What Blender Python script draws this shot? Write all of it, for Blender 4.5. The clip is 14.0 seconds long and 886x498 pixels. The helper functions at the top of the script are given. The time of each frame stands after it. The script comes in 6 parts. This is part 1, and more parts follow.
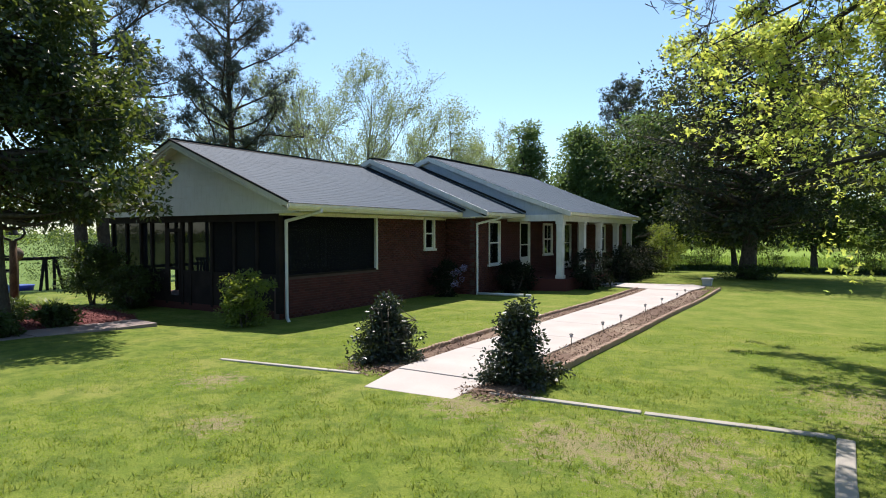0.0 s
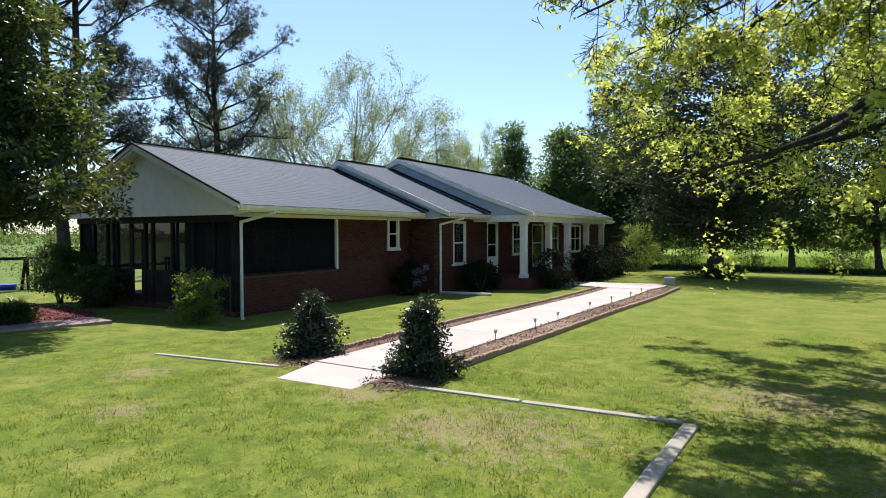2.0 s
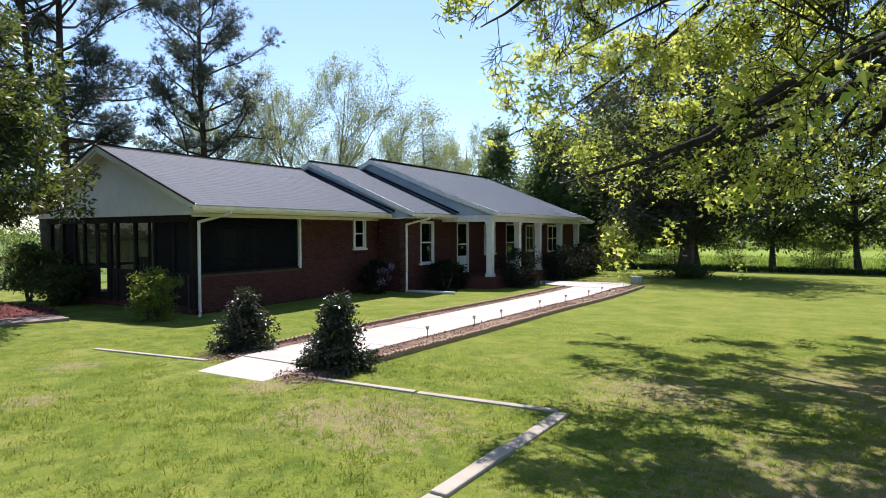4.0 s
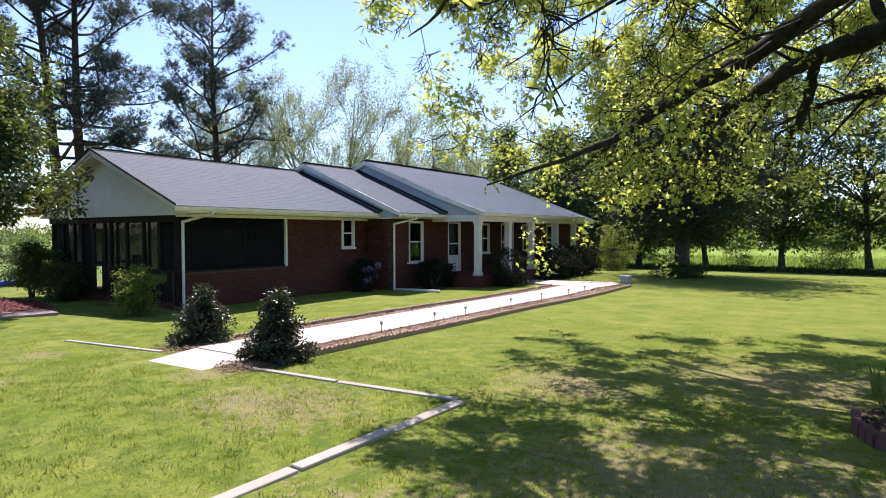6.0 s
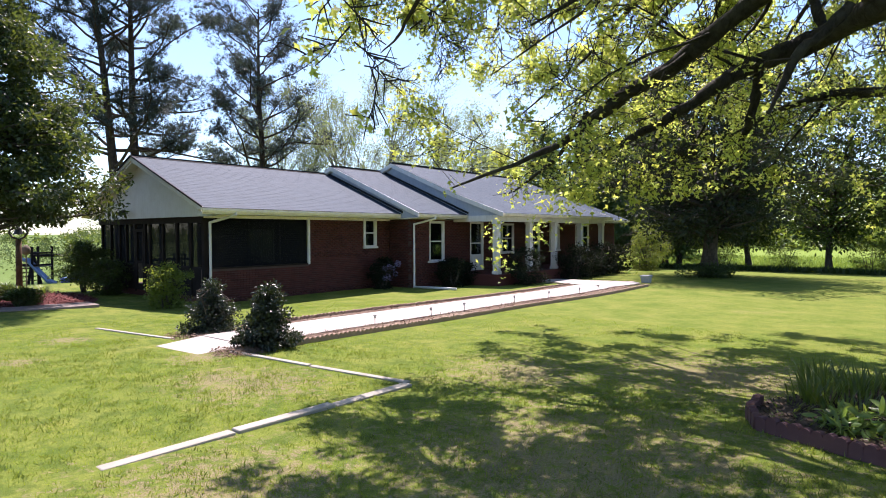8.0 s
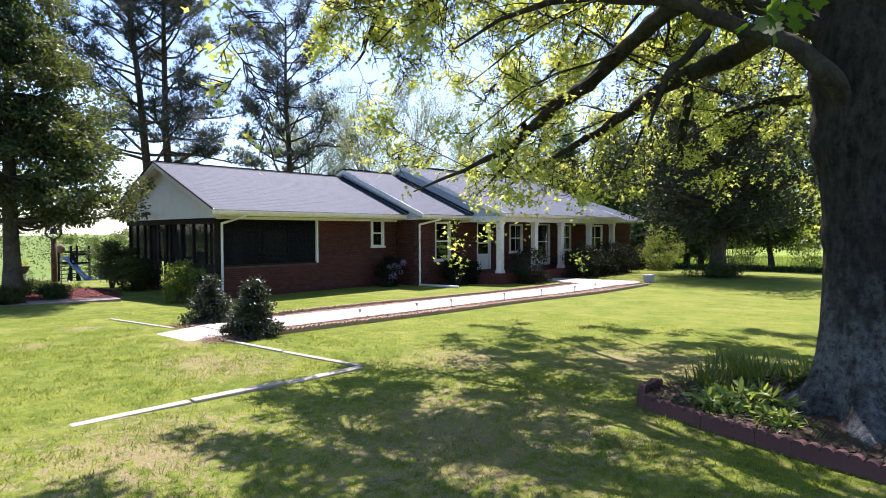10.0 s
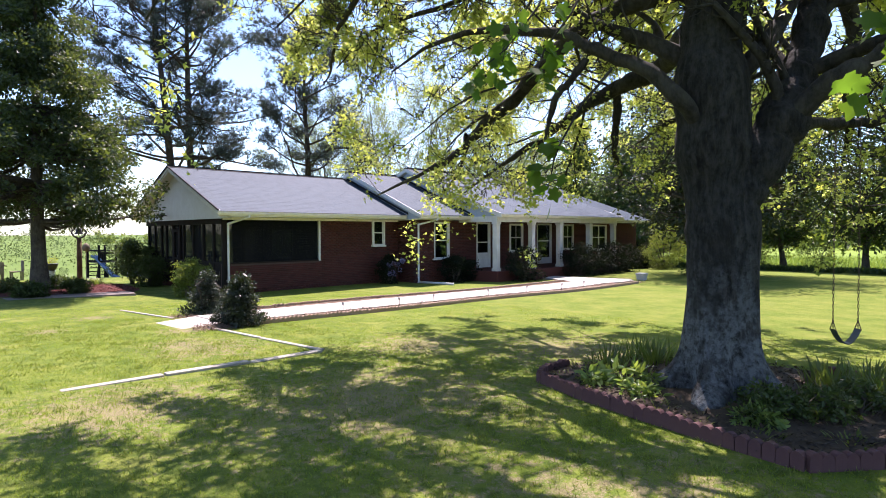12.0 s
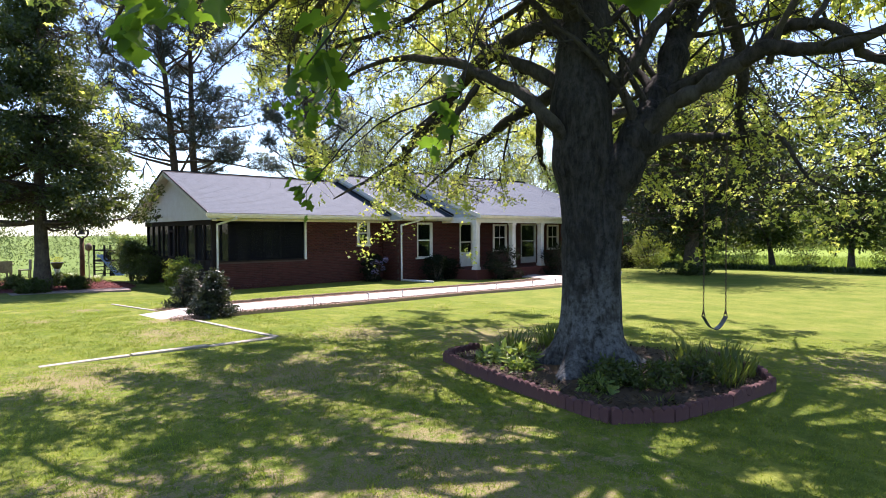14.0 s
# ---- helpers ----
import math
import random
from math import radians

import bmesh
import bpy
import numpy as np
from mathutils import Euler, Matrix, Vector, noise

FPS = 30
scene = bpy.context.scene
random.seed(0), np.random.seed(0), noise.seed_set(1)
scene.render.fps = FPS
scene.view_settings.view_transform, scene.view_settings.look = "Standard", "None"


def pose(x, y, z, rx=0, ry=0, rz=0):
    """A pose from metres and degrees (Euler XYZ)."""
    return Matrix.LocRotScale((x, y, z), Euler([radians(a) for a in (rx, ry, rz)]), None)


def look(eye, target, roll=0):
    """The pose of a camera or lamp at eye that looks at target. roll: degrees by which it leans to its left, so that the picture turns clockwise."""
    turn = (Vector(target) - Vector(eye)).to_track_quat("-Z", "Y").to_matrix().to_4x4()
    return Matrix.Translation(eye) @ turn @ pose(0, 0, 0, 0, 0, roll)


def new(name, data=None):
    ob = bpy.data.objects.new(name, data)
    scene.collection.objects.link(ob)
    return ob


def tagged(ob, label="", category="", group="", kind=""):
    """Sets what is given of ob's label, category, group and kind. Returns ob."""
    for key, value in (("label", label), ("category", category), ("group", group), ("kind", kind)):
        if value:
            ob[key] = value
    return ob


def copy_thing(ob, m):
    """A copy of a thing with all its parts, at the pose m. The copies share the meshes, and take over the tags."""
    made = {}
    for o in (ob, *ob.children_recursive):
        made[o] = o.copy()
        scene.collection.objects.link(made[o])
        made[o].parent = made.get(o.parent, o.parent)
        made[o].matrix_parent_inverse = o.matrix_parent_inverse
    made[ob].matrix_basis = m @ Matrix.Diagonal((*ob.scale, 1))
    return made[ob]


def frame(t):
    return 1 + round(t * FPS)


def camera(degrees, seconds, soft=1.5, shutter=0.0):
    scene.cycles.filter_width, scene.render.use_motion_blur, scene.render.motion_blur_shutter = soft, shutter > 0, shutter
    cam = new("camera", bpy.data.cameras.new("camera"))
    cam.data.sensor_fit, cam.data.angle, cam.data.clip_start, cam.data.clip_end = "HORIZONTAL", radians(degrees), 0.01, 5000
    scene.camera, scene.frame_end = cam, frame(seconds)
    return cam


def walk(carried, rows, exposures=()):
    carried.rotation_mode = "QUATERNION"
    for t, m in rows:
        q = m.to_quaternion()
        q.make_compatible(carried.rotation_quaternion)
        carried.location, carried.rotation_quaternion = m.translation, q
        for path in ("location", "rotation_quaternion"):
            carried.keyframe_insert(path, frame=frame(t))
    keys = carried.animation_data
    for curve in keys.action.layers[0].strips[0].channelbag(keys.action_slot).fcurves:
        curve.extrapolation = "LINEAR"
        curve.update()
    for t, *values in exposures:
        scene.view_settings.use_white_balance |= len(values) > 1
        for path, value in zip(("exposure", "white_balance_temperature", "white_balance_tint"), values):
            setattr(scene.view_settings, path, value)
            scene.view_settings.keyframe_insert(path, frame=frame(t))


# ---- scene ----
cam = camera(73.2, 14.0, 0.95)
METRES, EYE, TILT, LEAN, TURN = 10.57, 1.978, 2.106, 0.114, 31.58
ROWS = [
    (0.0, 0.0, 0.0, 0.0, 0.0, -3.7, -0.01),
    (0.5, 0.029, -0.0115, 0.0007, 0.01, -3.7, -0.01),
    (1.0, 0.0589, -0.0228, 0.0014, 0.01, -3.7, 0.01),
    (1.5, 0.0888, -0.0349, 0.0023, -0.0, -3.71, 0.02),
    (2.0, 0.1193, -0.046, 0.003, 0.0, -3.71, 0.01),
    (2.5, 0.1497, -0.0556, 0.0032, 0.02, -3.71, 0.02),
    (3.0, 0.1782, -0.065, 0.0036, 0.01, -3.72, 0.04),
    (5.5, 0.3368, -0.11, 0.0047, 1.51, -3.74, 0.04),
    (6.0, 0.3696, -0.1216, 0.0047, 2.49, -3.74, 0.1),
    (6.5, 0.4005, -0.1352, 0.0051, 3.61, -3.74, 0.17),
    (7.0, 0.4317, -0.1499, 0.0058, 4.86, -3.74, 0.23),
    (7.5, 0.464, -0.1653, 0.0055, 6.21, -3.71, 0.28),
    (8.0, 0.4974, -0.1811, 0.0054, 7.58, -3.7, 0.35),
    (10.5, 0.6591, -0.262, 0.007, 11.73, -3.64, 0.51),
    (11.0, 0.6935, -0.2812, 0.0074, 12.45, -3.65, 0.55),
    (11.5, 0.7289, -0.2999, 0.0079, 13.16, -3.64, 0.61),
    (12.0, 0.764, -0.3196, 0.0085, 13.8, -3.63, 0.62),
    (12.5, 0.7998, -0.3399, 0.009, 14.36, -3.6, 0.62),
    (13.0, 0.837, -0.3595, 0.0094, 14.7, -3.6, 0.68),
    (13.5, 0.8753, -0.3791, 0.01, 14.91, -3.6, 0.71),
    (14.0, 0.9131, -0.3991, 0.0105, 14.98, -3.58, 0.7),
]
walk(cam, [(t, pose(0, 0, EYE, TILT, LEAN, TURN) @ pose(METRES * x, METRES * y, METRES * z, 90 + pitch, roll, yaw)) for t, x, y, z, yaw, pitch, roll in ROWS],
     [(0, 0.88, 6320, 17), (3, 0.96, 6330, 22), (6.5, 1.18, 6330, 29), (8, 1.30, 6330, 30.5), (11, 1.54, 6300, 33), (14, 1.55, 6420, 32.5)])

# ---- daylight: a clear spring sky, the sun high behind the house ----
SUN_ELEV, SUN_AZ = 63.0, -39.0          # degrees; azimuth clockwise from +y
world = bpy.data.worlds.new("sky")
scene.world = world
world.use_nodes = True
wn = world.node_tree.nodes
wn.clear()
sky = wn.new("ShaderNodeTexSky")
sky.sky_type = "NISHITA"
sky.sun_disc = False
sky.sun_elevation, sky.sun_rotation = radians(SUN_ELEV), radians(SUN_AZ)
sky.altitude, sky.air_density, sky.dust_density, sky.ozone_density = 200, 1.0, 0.65, 0.8
bg = wn.new("ShaderNodeBackground")
bg.inputs["Strength"].default_value = 0.10
wout = wn.new("ShaderNodeOutputWorld")
tint = wn.new("ShaderNodeMix")             # the clear, slightly green-blue cast of the spring sky
tint.data_type, tint.blend_type = "RGBA", "MULTIPLY"
tint.inputs[0].default_value, tint.inputs[7].default_value = 1.0, (0.86, 1.02, 1.03, 1)
world.node_tree.links.new(sky.outputs[0], tint.inputs[6])
world.node_tree.links.new(tint.outputs[2], bg.inputs[0])
world.node_tree.links.new(bg.outputs[0], wout.inputs[0])
sun = new("sun", bpy.data.lights.new("sun", "SUN"))
sun.data.energy, sun.data.angle, sun.data.color = 5.0, radians(0.53), (1.0, 0.94, 0.84)
sun_dir = Vector((math.sin(radians(SUN_AZ)) * math.cos(radians(SUN_ELEV)), math.cos(radians(SUN_AZ)) * math.cos(radians(SUN_ELEV)), math.sin(radians(SUN_ELEV))))
sun.matrix_world = look(sun_dir * 60, (0, 0, 0))

# ---- materials ----
class Nodes:
    """A small wrapper to write node trees briefly."""

    def __init__(self, name):
        self.mat = bpy.data.materials.new(name)
        self.mat.use_nodes = True
        self.t = self.mat.node_tree
        self.t.nodes.clear()
        self.out = self.t.nodes.new("ShaderNodeOutputMaterial")

    def n(self, kind, **sockets):
        node = self.t.nodes.new("ShaderNode" + kind)
        for key, value in sockets.items():
            self.put(node, key, value)
        return node

    def put(self, node, key, value):
        socket = node.inputs[int(key[1:])] if key[0] == "i" and key[1:].isdigit() else node.inputs[key.replace("_", " ")]
        if isinstance(value, bpy.types.NodeSocket):
            self.t.links.new(value, socket)
        else:
            socket.default_value = value

    def where(self):
        return self.n("TexCoord").outputs["Object"]

    def world_place(self):
        return self.n("NewGeometry").outputs["Position"]

    def noise(self, place, scale, detail=4.0, rough=0.55):
        node = self.n("TexNoise", Vector=place, Scale=scale, Detail=detail, Roughness=rough)
        return node.outputs["Fac"]

    def stretch(self, place, sx, sy, sz):
        node = self.n("Mapping", Vector=place)
        node.inputs["Scale"].default_value = (sx, sy, sz)
        return node.outputs[0]

    def ramp(self, fac, stops):
        node = self.n("ValToRGB", Fac=fac)
        r = node.color_ramp
        while len(r.elements) < len(stops):
            r.elements.new(0.5)
        for e, (pos, col) in zip(r.elements, stops):
            e.position, e.color = pos, (*col, 1) if len(col) == 3 else col
        return node.outputs["Color"]

    def mix(self, fac, a, b, mode="MIX"):
        node = self.t.nodes.new("ShaderNodeMix")
        node.data_type, node.blend_type = "RGBA", mode
        for s, v in ((node.inputs[0], fac), (node.inputs[6], a), (node.inputs[7], b)):
            if isinstance(v, bpy.types.NodeSocket):
                self.t.links.new(v, s)
            elif isinstance(v, (int, float)):
                s.default_value = v
            else:
                s.default_value = (*v, 1) if len(v) == 3 else v
        return node.outputs[2]

    def math(self, op, a, b=0.0):
        node = self.t.nodes.new("ShaderNodeMath")
        node.operation = op
        for s, v in zip(node.inputs, (a, b)):
            if isinstance(v, bpy.types.NodeSocket):
                self.t.links.new(v, s)
            else:
                s.default_value = v
        return node.outputs[0]

    def bump(self, height, strength=0.3, distance=0.01):
        node = self.n("Bump", Height=height, Strength=strength, Distance=distance)
        return node.outputs[0]

    def surface(self, color, rough=0.7, normal=None, metal=0.0, spec=0.5):
        node = self.n("BsdfPrincipled")
        for key, value in (("Base Color", color), ("Roughness", rough), ("Metallic", metal), ("Specular IOR Level", spec)):
            if isinstance(value, bpy.types.NodeSocket):
                self.t.links.new(value, node.inputs[key])
            elif key == "Base Color":
                node.inputs[key].default_value = (*value, 1)
            else:
                node.inputs[key].default_value = value
        if normal is not None:
            self.t.links.new(normal, node.inputs["Normal"])
        return node.outputs[0]

    def done(self, shader):
        self.t.links.new(shader, self.out.inputs[0])
        return self.mat


def painted(name, color, worn, rough=0.55, scale=3.0, metal=0.0, spec=0.5):
    """Paint or plastic: a soft mottling, fine grain and a few dirty streaks."""
    m = Nodes(name)
    p = m.where()
    big = m.noise(p, scale, 5)
    fine = m.noise(p, scale * 22, 3)
    streak = m.noise(m.stretch(p, 6, 6, 0.7), scale, 4)
    c = m.mix(m.ramp(big, [(0.35, (0, 0, 0)), (0.72, (1, 1, 1))]), color, worn)
    c = m.mix(m.math("MULTIPLY", m.ramp(streak, [(0.52, (0, 0, 0)), (0.75, (1, 1, 1))]), 0.45), c, [v * 0.7 for v in worn])
    r = m.math("ADD", m.math("MULTIPLY", fine, 0.2), rough - 0.1)
    return m.done(m.surface(c, r, m.bump(fine, 0.15, 0.002), metal, spec))


def leafy(name, dark, light, clear, rough=0.45, shine=0.4, share=0.45):
    """Leaves: colour from leaf to leaf, some light passing through."""
    m = Nodes(name)
    g = m.n("NewGeometry")
    rnd = g.outputs["Random Per Island"]
    c = m.ramp(rnd, [(0.0, dark), (0.55, [(a + b) / 2 for a, b in zip(dark, light)]), (1.0, light)])
    big = m.noise(g.outputs["Position"], 0.9, 3)
    c = m.mix(m.math("MULTIPLY", m.ramp(big, [(0.4, (0, 0, 0)), (0.65, (1, 1, 1))]), 0.5), c, [v * 0.75 for v in dark])
    front = m.surface(c, rough, None, 0.0, shine)
    cl = m.mix(rnd, clear, [clear[0] * 1.25, clear[1] * 1.02, clear[2] * 0.8])
    thin = m.n("BsdfTranslucent", Color=cl)
    both = m.n("MixShader", Fac=share, i1=front, i2=thin.outputs[0])
    return m.done(both.outputs[0])


def bark(name, dark, light, scale=6.0, depth=0.03):
    """Bark: broken upright plates, lichen blotches and fine grain."""
    m = Nodes(name)
    p = m.where()
    plate = m.noise(m.stretch(p, 1, 1, 0.45), scale, 7, 0.72)
    crack = m.n("TexVoronoi", Vector=m.stretch(p, 1, 1, 0.4), Scale=scale * 1.5)
    crack.feature = "DISTANCE_TO_EDGE"
    fine = m.noise(p, scale * 9, 4, 0.7)
    blotch = m.noise(p, 2.4, 6, 0.7)
    gap = m.ramp(crack.outputs["Distance"], [(0.0, (0, 0, 0)), (0.16, (1, 1, 1))])
    c = m.ramp(plate, [(0.32, dark), (0.64, light)])
    c = m.mix(m.math("MULTIPLY", m.ramp(blotch, [(0.48, (0, 0, 0)), (0.6, (1, 1, 1))]), 0.55), c, [light[0] * 1.25, light[1] * 1.35, light[2] * 1.25])
    c = m.mix(m.math("MULTIPLY", m.math("SUBTRACT", 1.0, gap), 0.25), c, dark)
    h = m.math("ADD", m.math("ADD", plate, m.math("MULTIPLY", gap, 0.1)), m.math("MULTIPLY", fine, 0.3))
    return m.done(m.surface(c, 0.9, m.bump(h, 1.0, depth), 0, 0.15))


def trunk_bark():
    """Old grey bark: fine upright furrows, pale blue-grey lichen patches and dark damp ones; shade is painted in higher
    up.
    """
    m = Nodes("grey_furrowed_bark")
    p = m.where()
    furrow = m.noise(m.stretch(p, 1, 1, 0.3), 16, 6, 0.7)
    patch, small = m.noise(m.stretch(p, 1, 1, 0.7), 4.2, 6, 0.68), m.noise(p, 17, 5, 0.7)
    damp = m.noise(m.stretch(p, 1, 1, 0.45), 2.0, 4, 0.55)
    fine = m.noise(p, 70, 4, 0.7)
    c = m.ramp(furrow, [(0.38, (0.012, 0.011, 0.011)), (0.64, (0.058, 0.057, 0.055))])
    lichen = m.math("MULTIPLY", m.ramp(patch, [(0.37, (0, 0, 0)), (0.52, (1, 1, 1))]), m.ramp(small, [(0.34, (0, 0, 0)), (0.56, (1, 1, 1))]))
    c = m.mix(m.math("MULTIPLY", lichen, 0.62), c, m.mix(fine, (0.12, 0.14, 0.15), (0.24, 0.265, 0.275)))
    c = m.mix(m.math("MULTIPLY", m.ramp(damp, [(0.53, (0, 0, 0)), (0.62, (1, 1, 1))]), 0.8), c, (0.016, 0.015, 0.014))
    # bark darkens with height: the crown's shade is put into the colour
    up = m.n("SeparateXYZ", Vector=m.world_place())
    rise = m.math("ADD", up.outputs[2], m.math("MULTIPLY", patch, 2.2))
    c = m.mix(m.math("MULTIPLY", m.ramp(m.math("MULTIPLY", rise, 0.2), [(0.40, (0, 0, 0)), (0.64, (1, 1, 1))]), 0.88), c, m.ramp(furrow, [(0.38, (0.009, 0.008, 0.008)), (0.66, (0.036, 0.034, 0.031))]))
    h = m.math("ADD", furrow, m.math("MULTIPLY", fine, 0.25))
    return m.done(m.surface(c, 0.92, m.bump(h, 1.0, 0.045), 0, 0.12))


def stone(name, base, other, scale=4.0, rough=0.85, depth=0.006):
    """Concrete, stone and earthenware."""
    m = Nodes(name)
    p = m.where()
    big, fine = m.noise(p, scale * 0.35, 5), m.noise(p, scale * 14, 5, 0.7)
    rnd = m.n("ObjectInfo").outputs["Random"]
    c = m.mix(m.ramp(big, [(0.35, (0, 0, 0)), (0.68, (1, 1, 1))]), base, other)
    c = m.mix(m.math("MULTIPLY", fine, 0.35), c, [v * 0.55 for v in base])
    c = m.mix(m.math("MULTIPLY", rnd, 0.3), c, [v * 0.72 for v in other])
    return m.done(m.surface(c, rough, m.bump(fine, 0.4, depth), 0, 0.3))


def grass_ground():
    m = Nodes("lawn_turf")
    p = m.world_place()
    big, mid, fine, tiny = m.noise(p, 0.16, 4), m.noise(p, 1.1, 5, 0.6), m.noise(p, 9.0, 5, 0.7), m.noise(p, 60.0, 3, 0.7)
    c = m.ramp(fine, [(0.25, (0.058, 0.099, 0.010)), (0.5, (0.107, 0.151, 0.019)), (0.75, (0.159, 0.191, 0.033))])
    c = m.mix(m.ramp(mid, [(0.36, (0, 0, 0)), (0.66, (1, 1, 1))]), c, m.mix(fine, (0.152, 0.182, 0.028), (0.215, 0.225, 0.050)))
    dry = m.math("MULTIPLY", m.ramp(mid, [(0.56, (0, 0, 0)), (0.68, (1, 1, 1))]), m.ramp(big, [(0.42, (0, 0, 0)), (0.6, (1, 1, 1))]))
    c = m.mix(m.math("MULTIPLY", dry, 0.22), c, m.ramp(tiny, [(0.3, (0.15, 0.12, 0.06)), (0.7, (0.33, 0.27, 0.16))]))
    c = m.mix(m.math("MULTIPLY", m.ramp(tiny, [(0.4, (0, 0, 0)), (0.62, (1, 1, 1))]), 0.4), c, (0.042, 0.070, 0.011))
    clump = m.noise(p, 3.2, 6, 0.7)
    near = m.n("MapRange", Value=m.n("SeparateXYZ", Vector=p).outputs[1])
    for k, v in zip((1, 2, 3, 4), (7.5, 14.0, 0.62, 0.2)):      # the turf by the house is mown shorter and more even
        near.inputs[k].default_value = v
    c = m.mix(m.math("MULTIPLY", m.ramp(clump, [(0.46, (0, 0, 0)), (0.58, (1, 1, 1))]), near.outputs[0]), c, (0.048, 0.085, 0.012))
    # bare, trodden earth by the kerb and under the tree
    bare = None
    for px, py, pr in ((-1.2, 5.55, 1.3), (-1.9, 5.35, 0.9), (3.2, 5.6, 2.8), (1.5, 3.4, 1.7), (7.0, 4.6, 2.4), (-5.2, 4.0, 0.5), (9.0, 11.5, 1.9), (-3.3, 5.9, 0.7), (3.4, 9.6, 2.4), (1.0, 8.2, 1.5), (-6.8, 5.2, 0.6), (6.0, 2.6, 1.6)):
        d = m.n("VectorMath")
        d.operation = "DISTANCE"
        m.put(d, "i0", p)
        d.inputs[1].default_value = (px, py, 0)
        k = m.math("SUBTRACT", 1.0, m.math("DIVIDE", d.outputs["Value"], pr))
        bare = k if bare is None else m.math("MAXIMUM", bare, k)
    mottle = m.noise(p, 7.5, 6, 0.75)
    worn = m.ramp(m.math("ADD", mottle, m.math("MULTIPLY", bare, 0.22)), [(0.57, (0, 0, 0)), (0.68, (1, 1, 1))])
    worn = m.math("MULTIPLY", worn, m.math("GREATER_THAN", bare, 0.0))
    c = m.mix(m.math("MULTIPLY", worn, 0.72), c, m.ramp(tiny, [(0.3, (0.11, 0.082, 0.045)), (0.7, (0.29, 0.235, 0.150))]))
    # the hay field beyond the garden is longer and a fresher green
    sep = m.n("SeparateXYZ", Vector=p)
    far = m.math("GREATER_THAN", m.math("ADD", sep.outputs[1], m.math("MULTIPLY", sep.outputs[0], 0.0)), 46.3)
    west = m.math("LESS_THAN", sep.outputs[0], -31.0)
    field = m.math("MAXIMUM", far, west)
    stripes = m.noise(m.stretch(p, 0.12, 0.02, 1), 1.0, 4)
    fc = m.mix(stripes, (0.12, 0.19, 0.026), (0.175, 0.235, 0.045))
    fc = m.mix(m.math("MULTIPLY", mid, 0.25), fc, (0.09, 0.16, 0.02))
    fc = m.mix(west, fc, m.mix(stripes, (0.075, 0.125, 0.026), (0.115, 0.165, 0.040)))
    c = m.mix(field, c, fc)
    h = m.math("ADD", m.math("MULTIPLY", fine, 0.6), m.math("MULTIPLY", tiny, 0.4))
    return m.done(m.surface(c, 0.95, m.bump(h, 0.9, 0.04), 0, 0.1))


def brick_mat():
    m = Nodes("red_brick")
    rnd = m.n("ObjectInfo").outputs["Random"]
    isl = m.n("NewGeometry").outputs["Random Per Island"]
    mixed = m.math("FRACT", m.math("ADD", rnd, isl))
    p = m.where()
    fine = m.noise(p, 60, 5, 0.7)
    c = m.ramp(mixed, [(0.0, (0.037, 0.0105, 0.009)), (0.4, (0.058, 0.016, 0.0128)), (0.75, (0.080, 0.0215, 0.0165)), (1.0, (0.057, 0.018, 0.0155))])
    c = m.mix(m.math("MULTIPLY", fine, 0.4), c, (0.10, 0.04, 0.035))
    return m.done(m.surface(c, 0.85, m.bump(fine, 0.4, 0.004), 0, 0.25))


def shingle_mat():
    m = Nodes("asphalt_shingle")
    p = m.world_place()
    big, grit = m.noise(p, 0.8, 5), m.noise(p, 90, 3, 0.8)
    tab = m.noise(m.stretch(p, 2.2, 3.3, 2.2), 1.4, 2)
    isl = m.n("NewGeometry").outputs["Random Per Island"]
    c = m.ramp(tab, [(0.35, (0.0207, 0.0354, 0.0525)), (0.6, (0.0299, 0.0494, 0.072))])
    c = m.mix(m.math("MULTIPLY", big, 0.4), c, (0.0378, 0.0604, 0.083))
    c = m.mix(m.math("MULTIPLY", grit, 0.5), c, (0.0305, 0.0494, 0.0683))
    c = m.mix(m.math("MULTIPLY", isl, 0.2), c, (0.0476, 0.0671, 0.0842))
    return m.done(m.surface(c, 0.72, m.bump(grit, 0.6, 0.004), 0, 0.2))


def mulch_mat(name, a, b, c3):
    m = Nodes(name)
    isl = m.n("NewGeometry").outputs["Random Per Island"]
    p = m.world_place()
    fine = m.noise(p, 40, 4)
    c = m.ramp(isl, [(0.0, a), (0.5, b), (1.0, c3)])
    c = m.mix(m.math("MULTIPLY", fine, 0.4), c, [v * 0.5 for v in a])
    return m.done(m.surface(c, 0.9, m.bump(fine, 0.5, 0.01), 0, 0.2))


def glass_mat():
    m = Nodes("window_glass")
    p = m.where()
    wave = m.noise(p, 2.0, 2)
    gl = m.n("BsdfGlossy", Color=(0.9, 0.95, 1, 1), Roughness=0.03, Normal=m.bump(wave, 0.05, 0.01))
    tr = m.n("BsdfTransparent", Color=(0.55, 0.6, 0.6, 1))
    fr = m.n("Fresnel", IOR=1.5)
    f = m.math("ADD", m.math("MULTIPLY", fr.outputs[0], 0.28), 0.015)
    return m.done(m.n("MixShader", Fac=f, i1=tr.outputs[0], i2=gl.outputs[0]).outputs[0])


def screen_mat():
    m = Nodes("insect_screen")
    p = m.where()
    v = m.noise(p, 3.0, 3)
    d = m.surface((0.010, 0.0105, 0.012), 0.8, None, 0.0, 0.05)
    tr = m.n("BsdfTransparent", Color=(1, 1, 1, 1))
    f = m.math("ADD", m.math("MULTIPLY", v, 0.1), 0.74)
    return m.done(m.n("MixShader", Fac=f, i1=tr.outputs[0], i2=d).outputs[0])


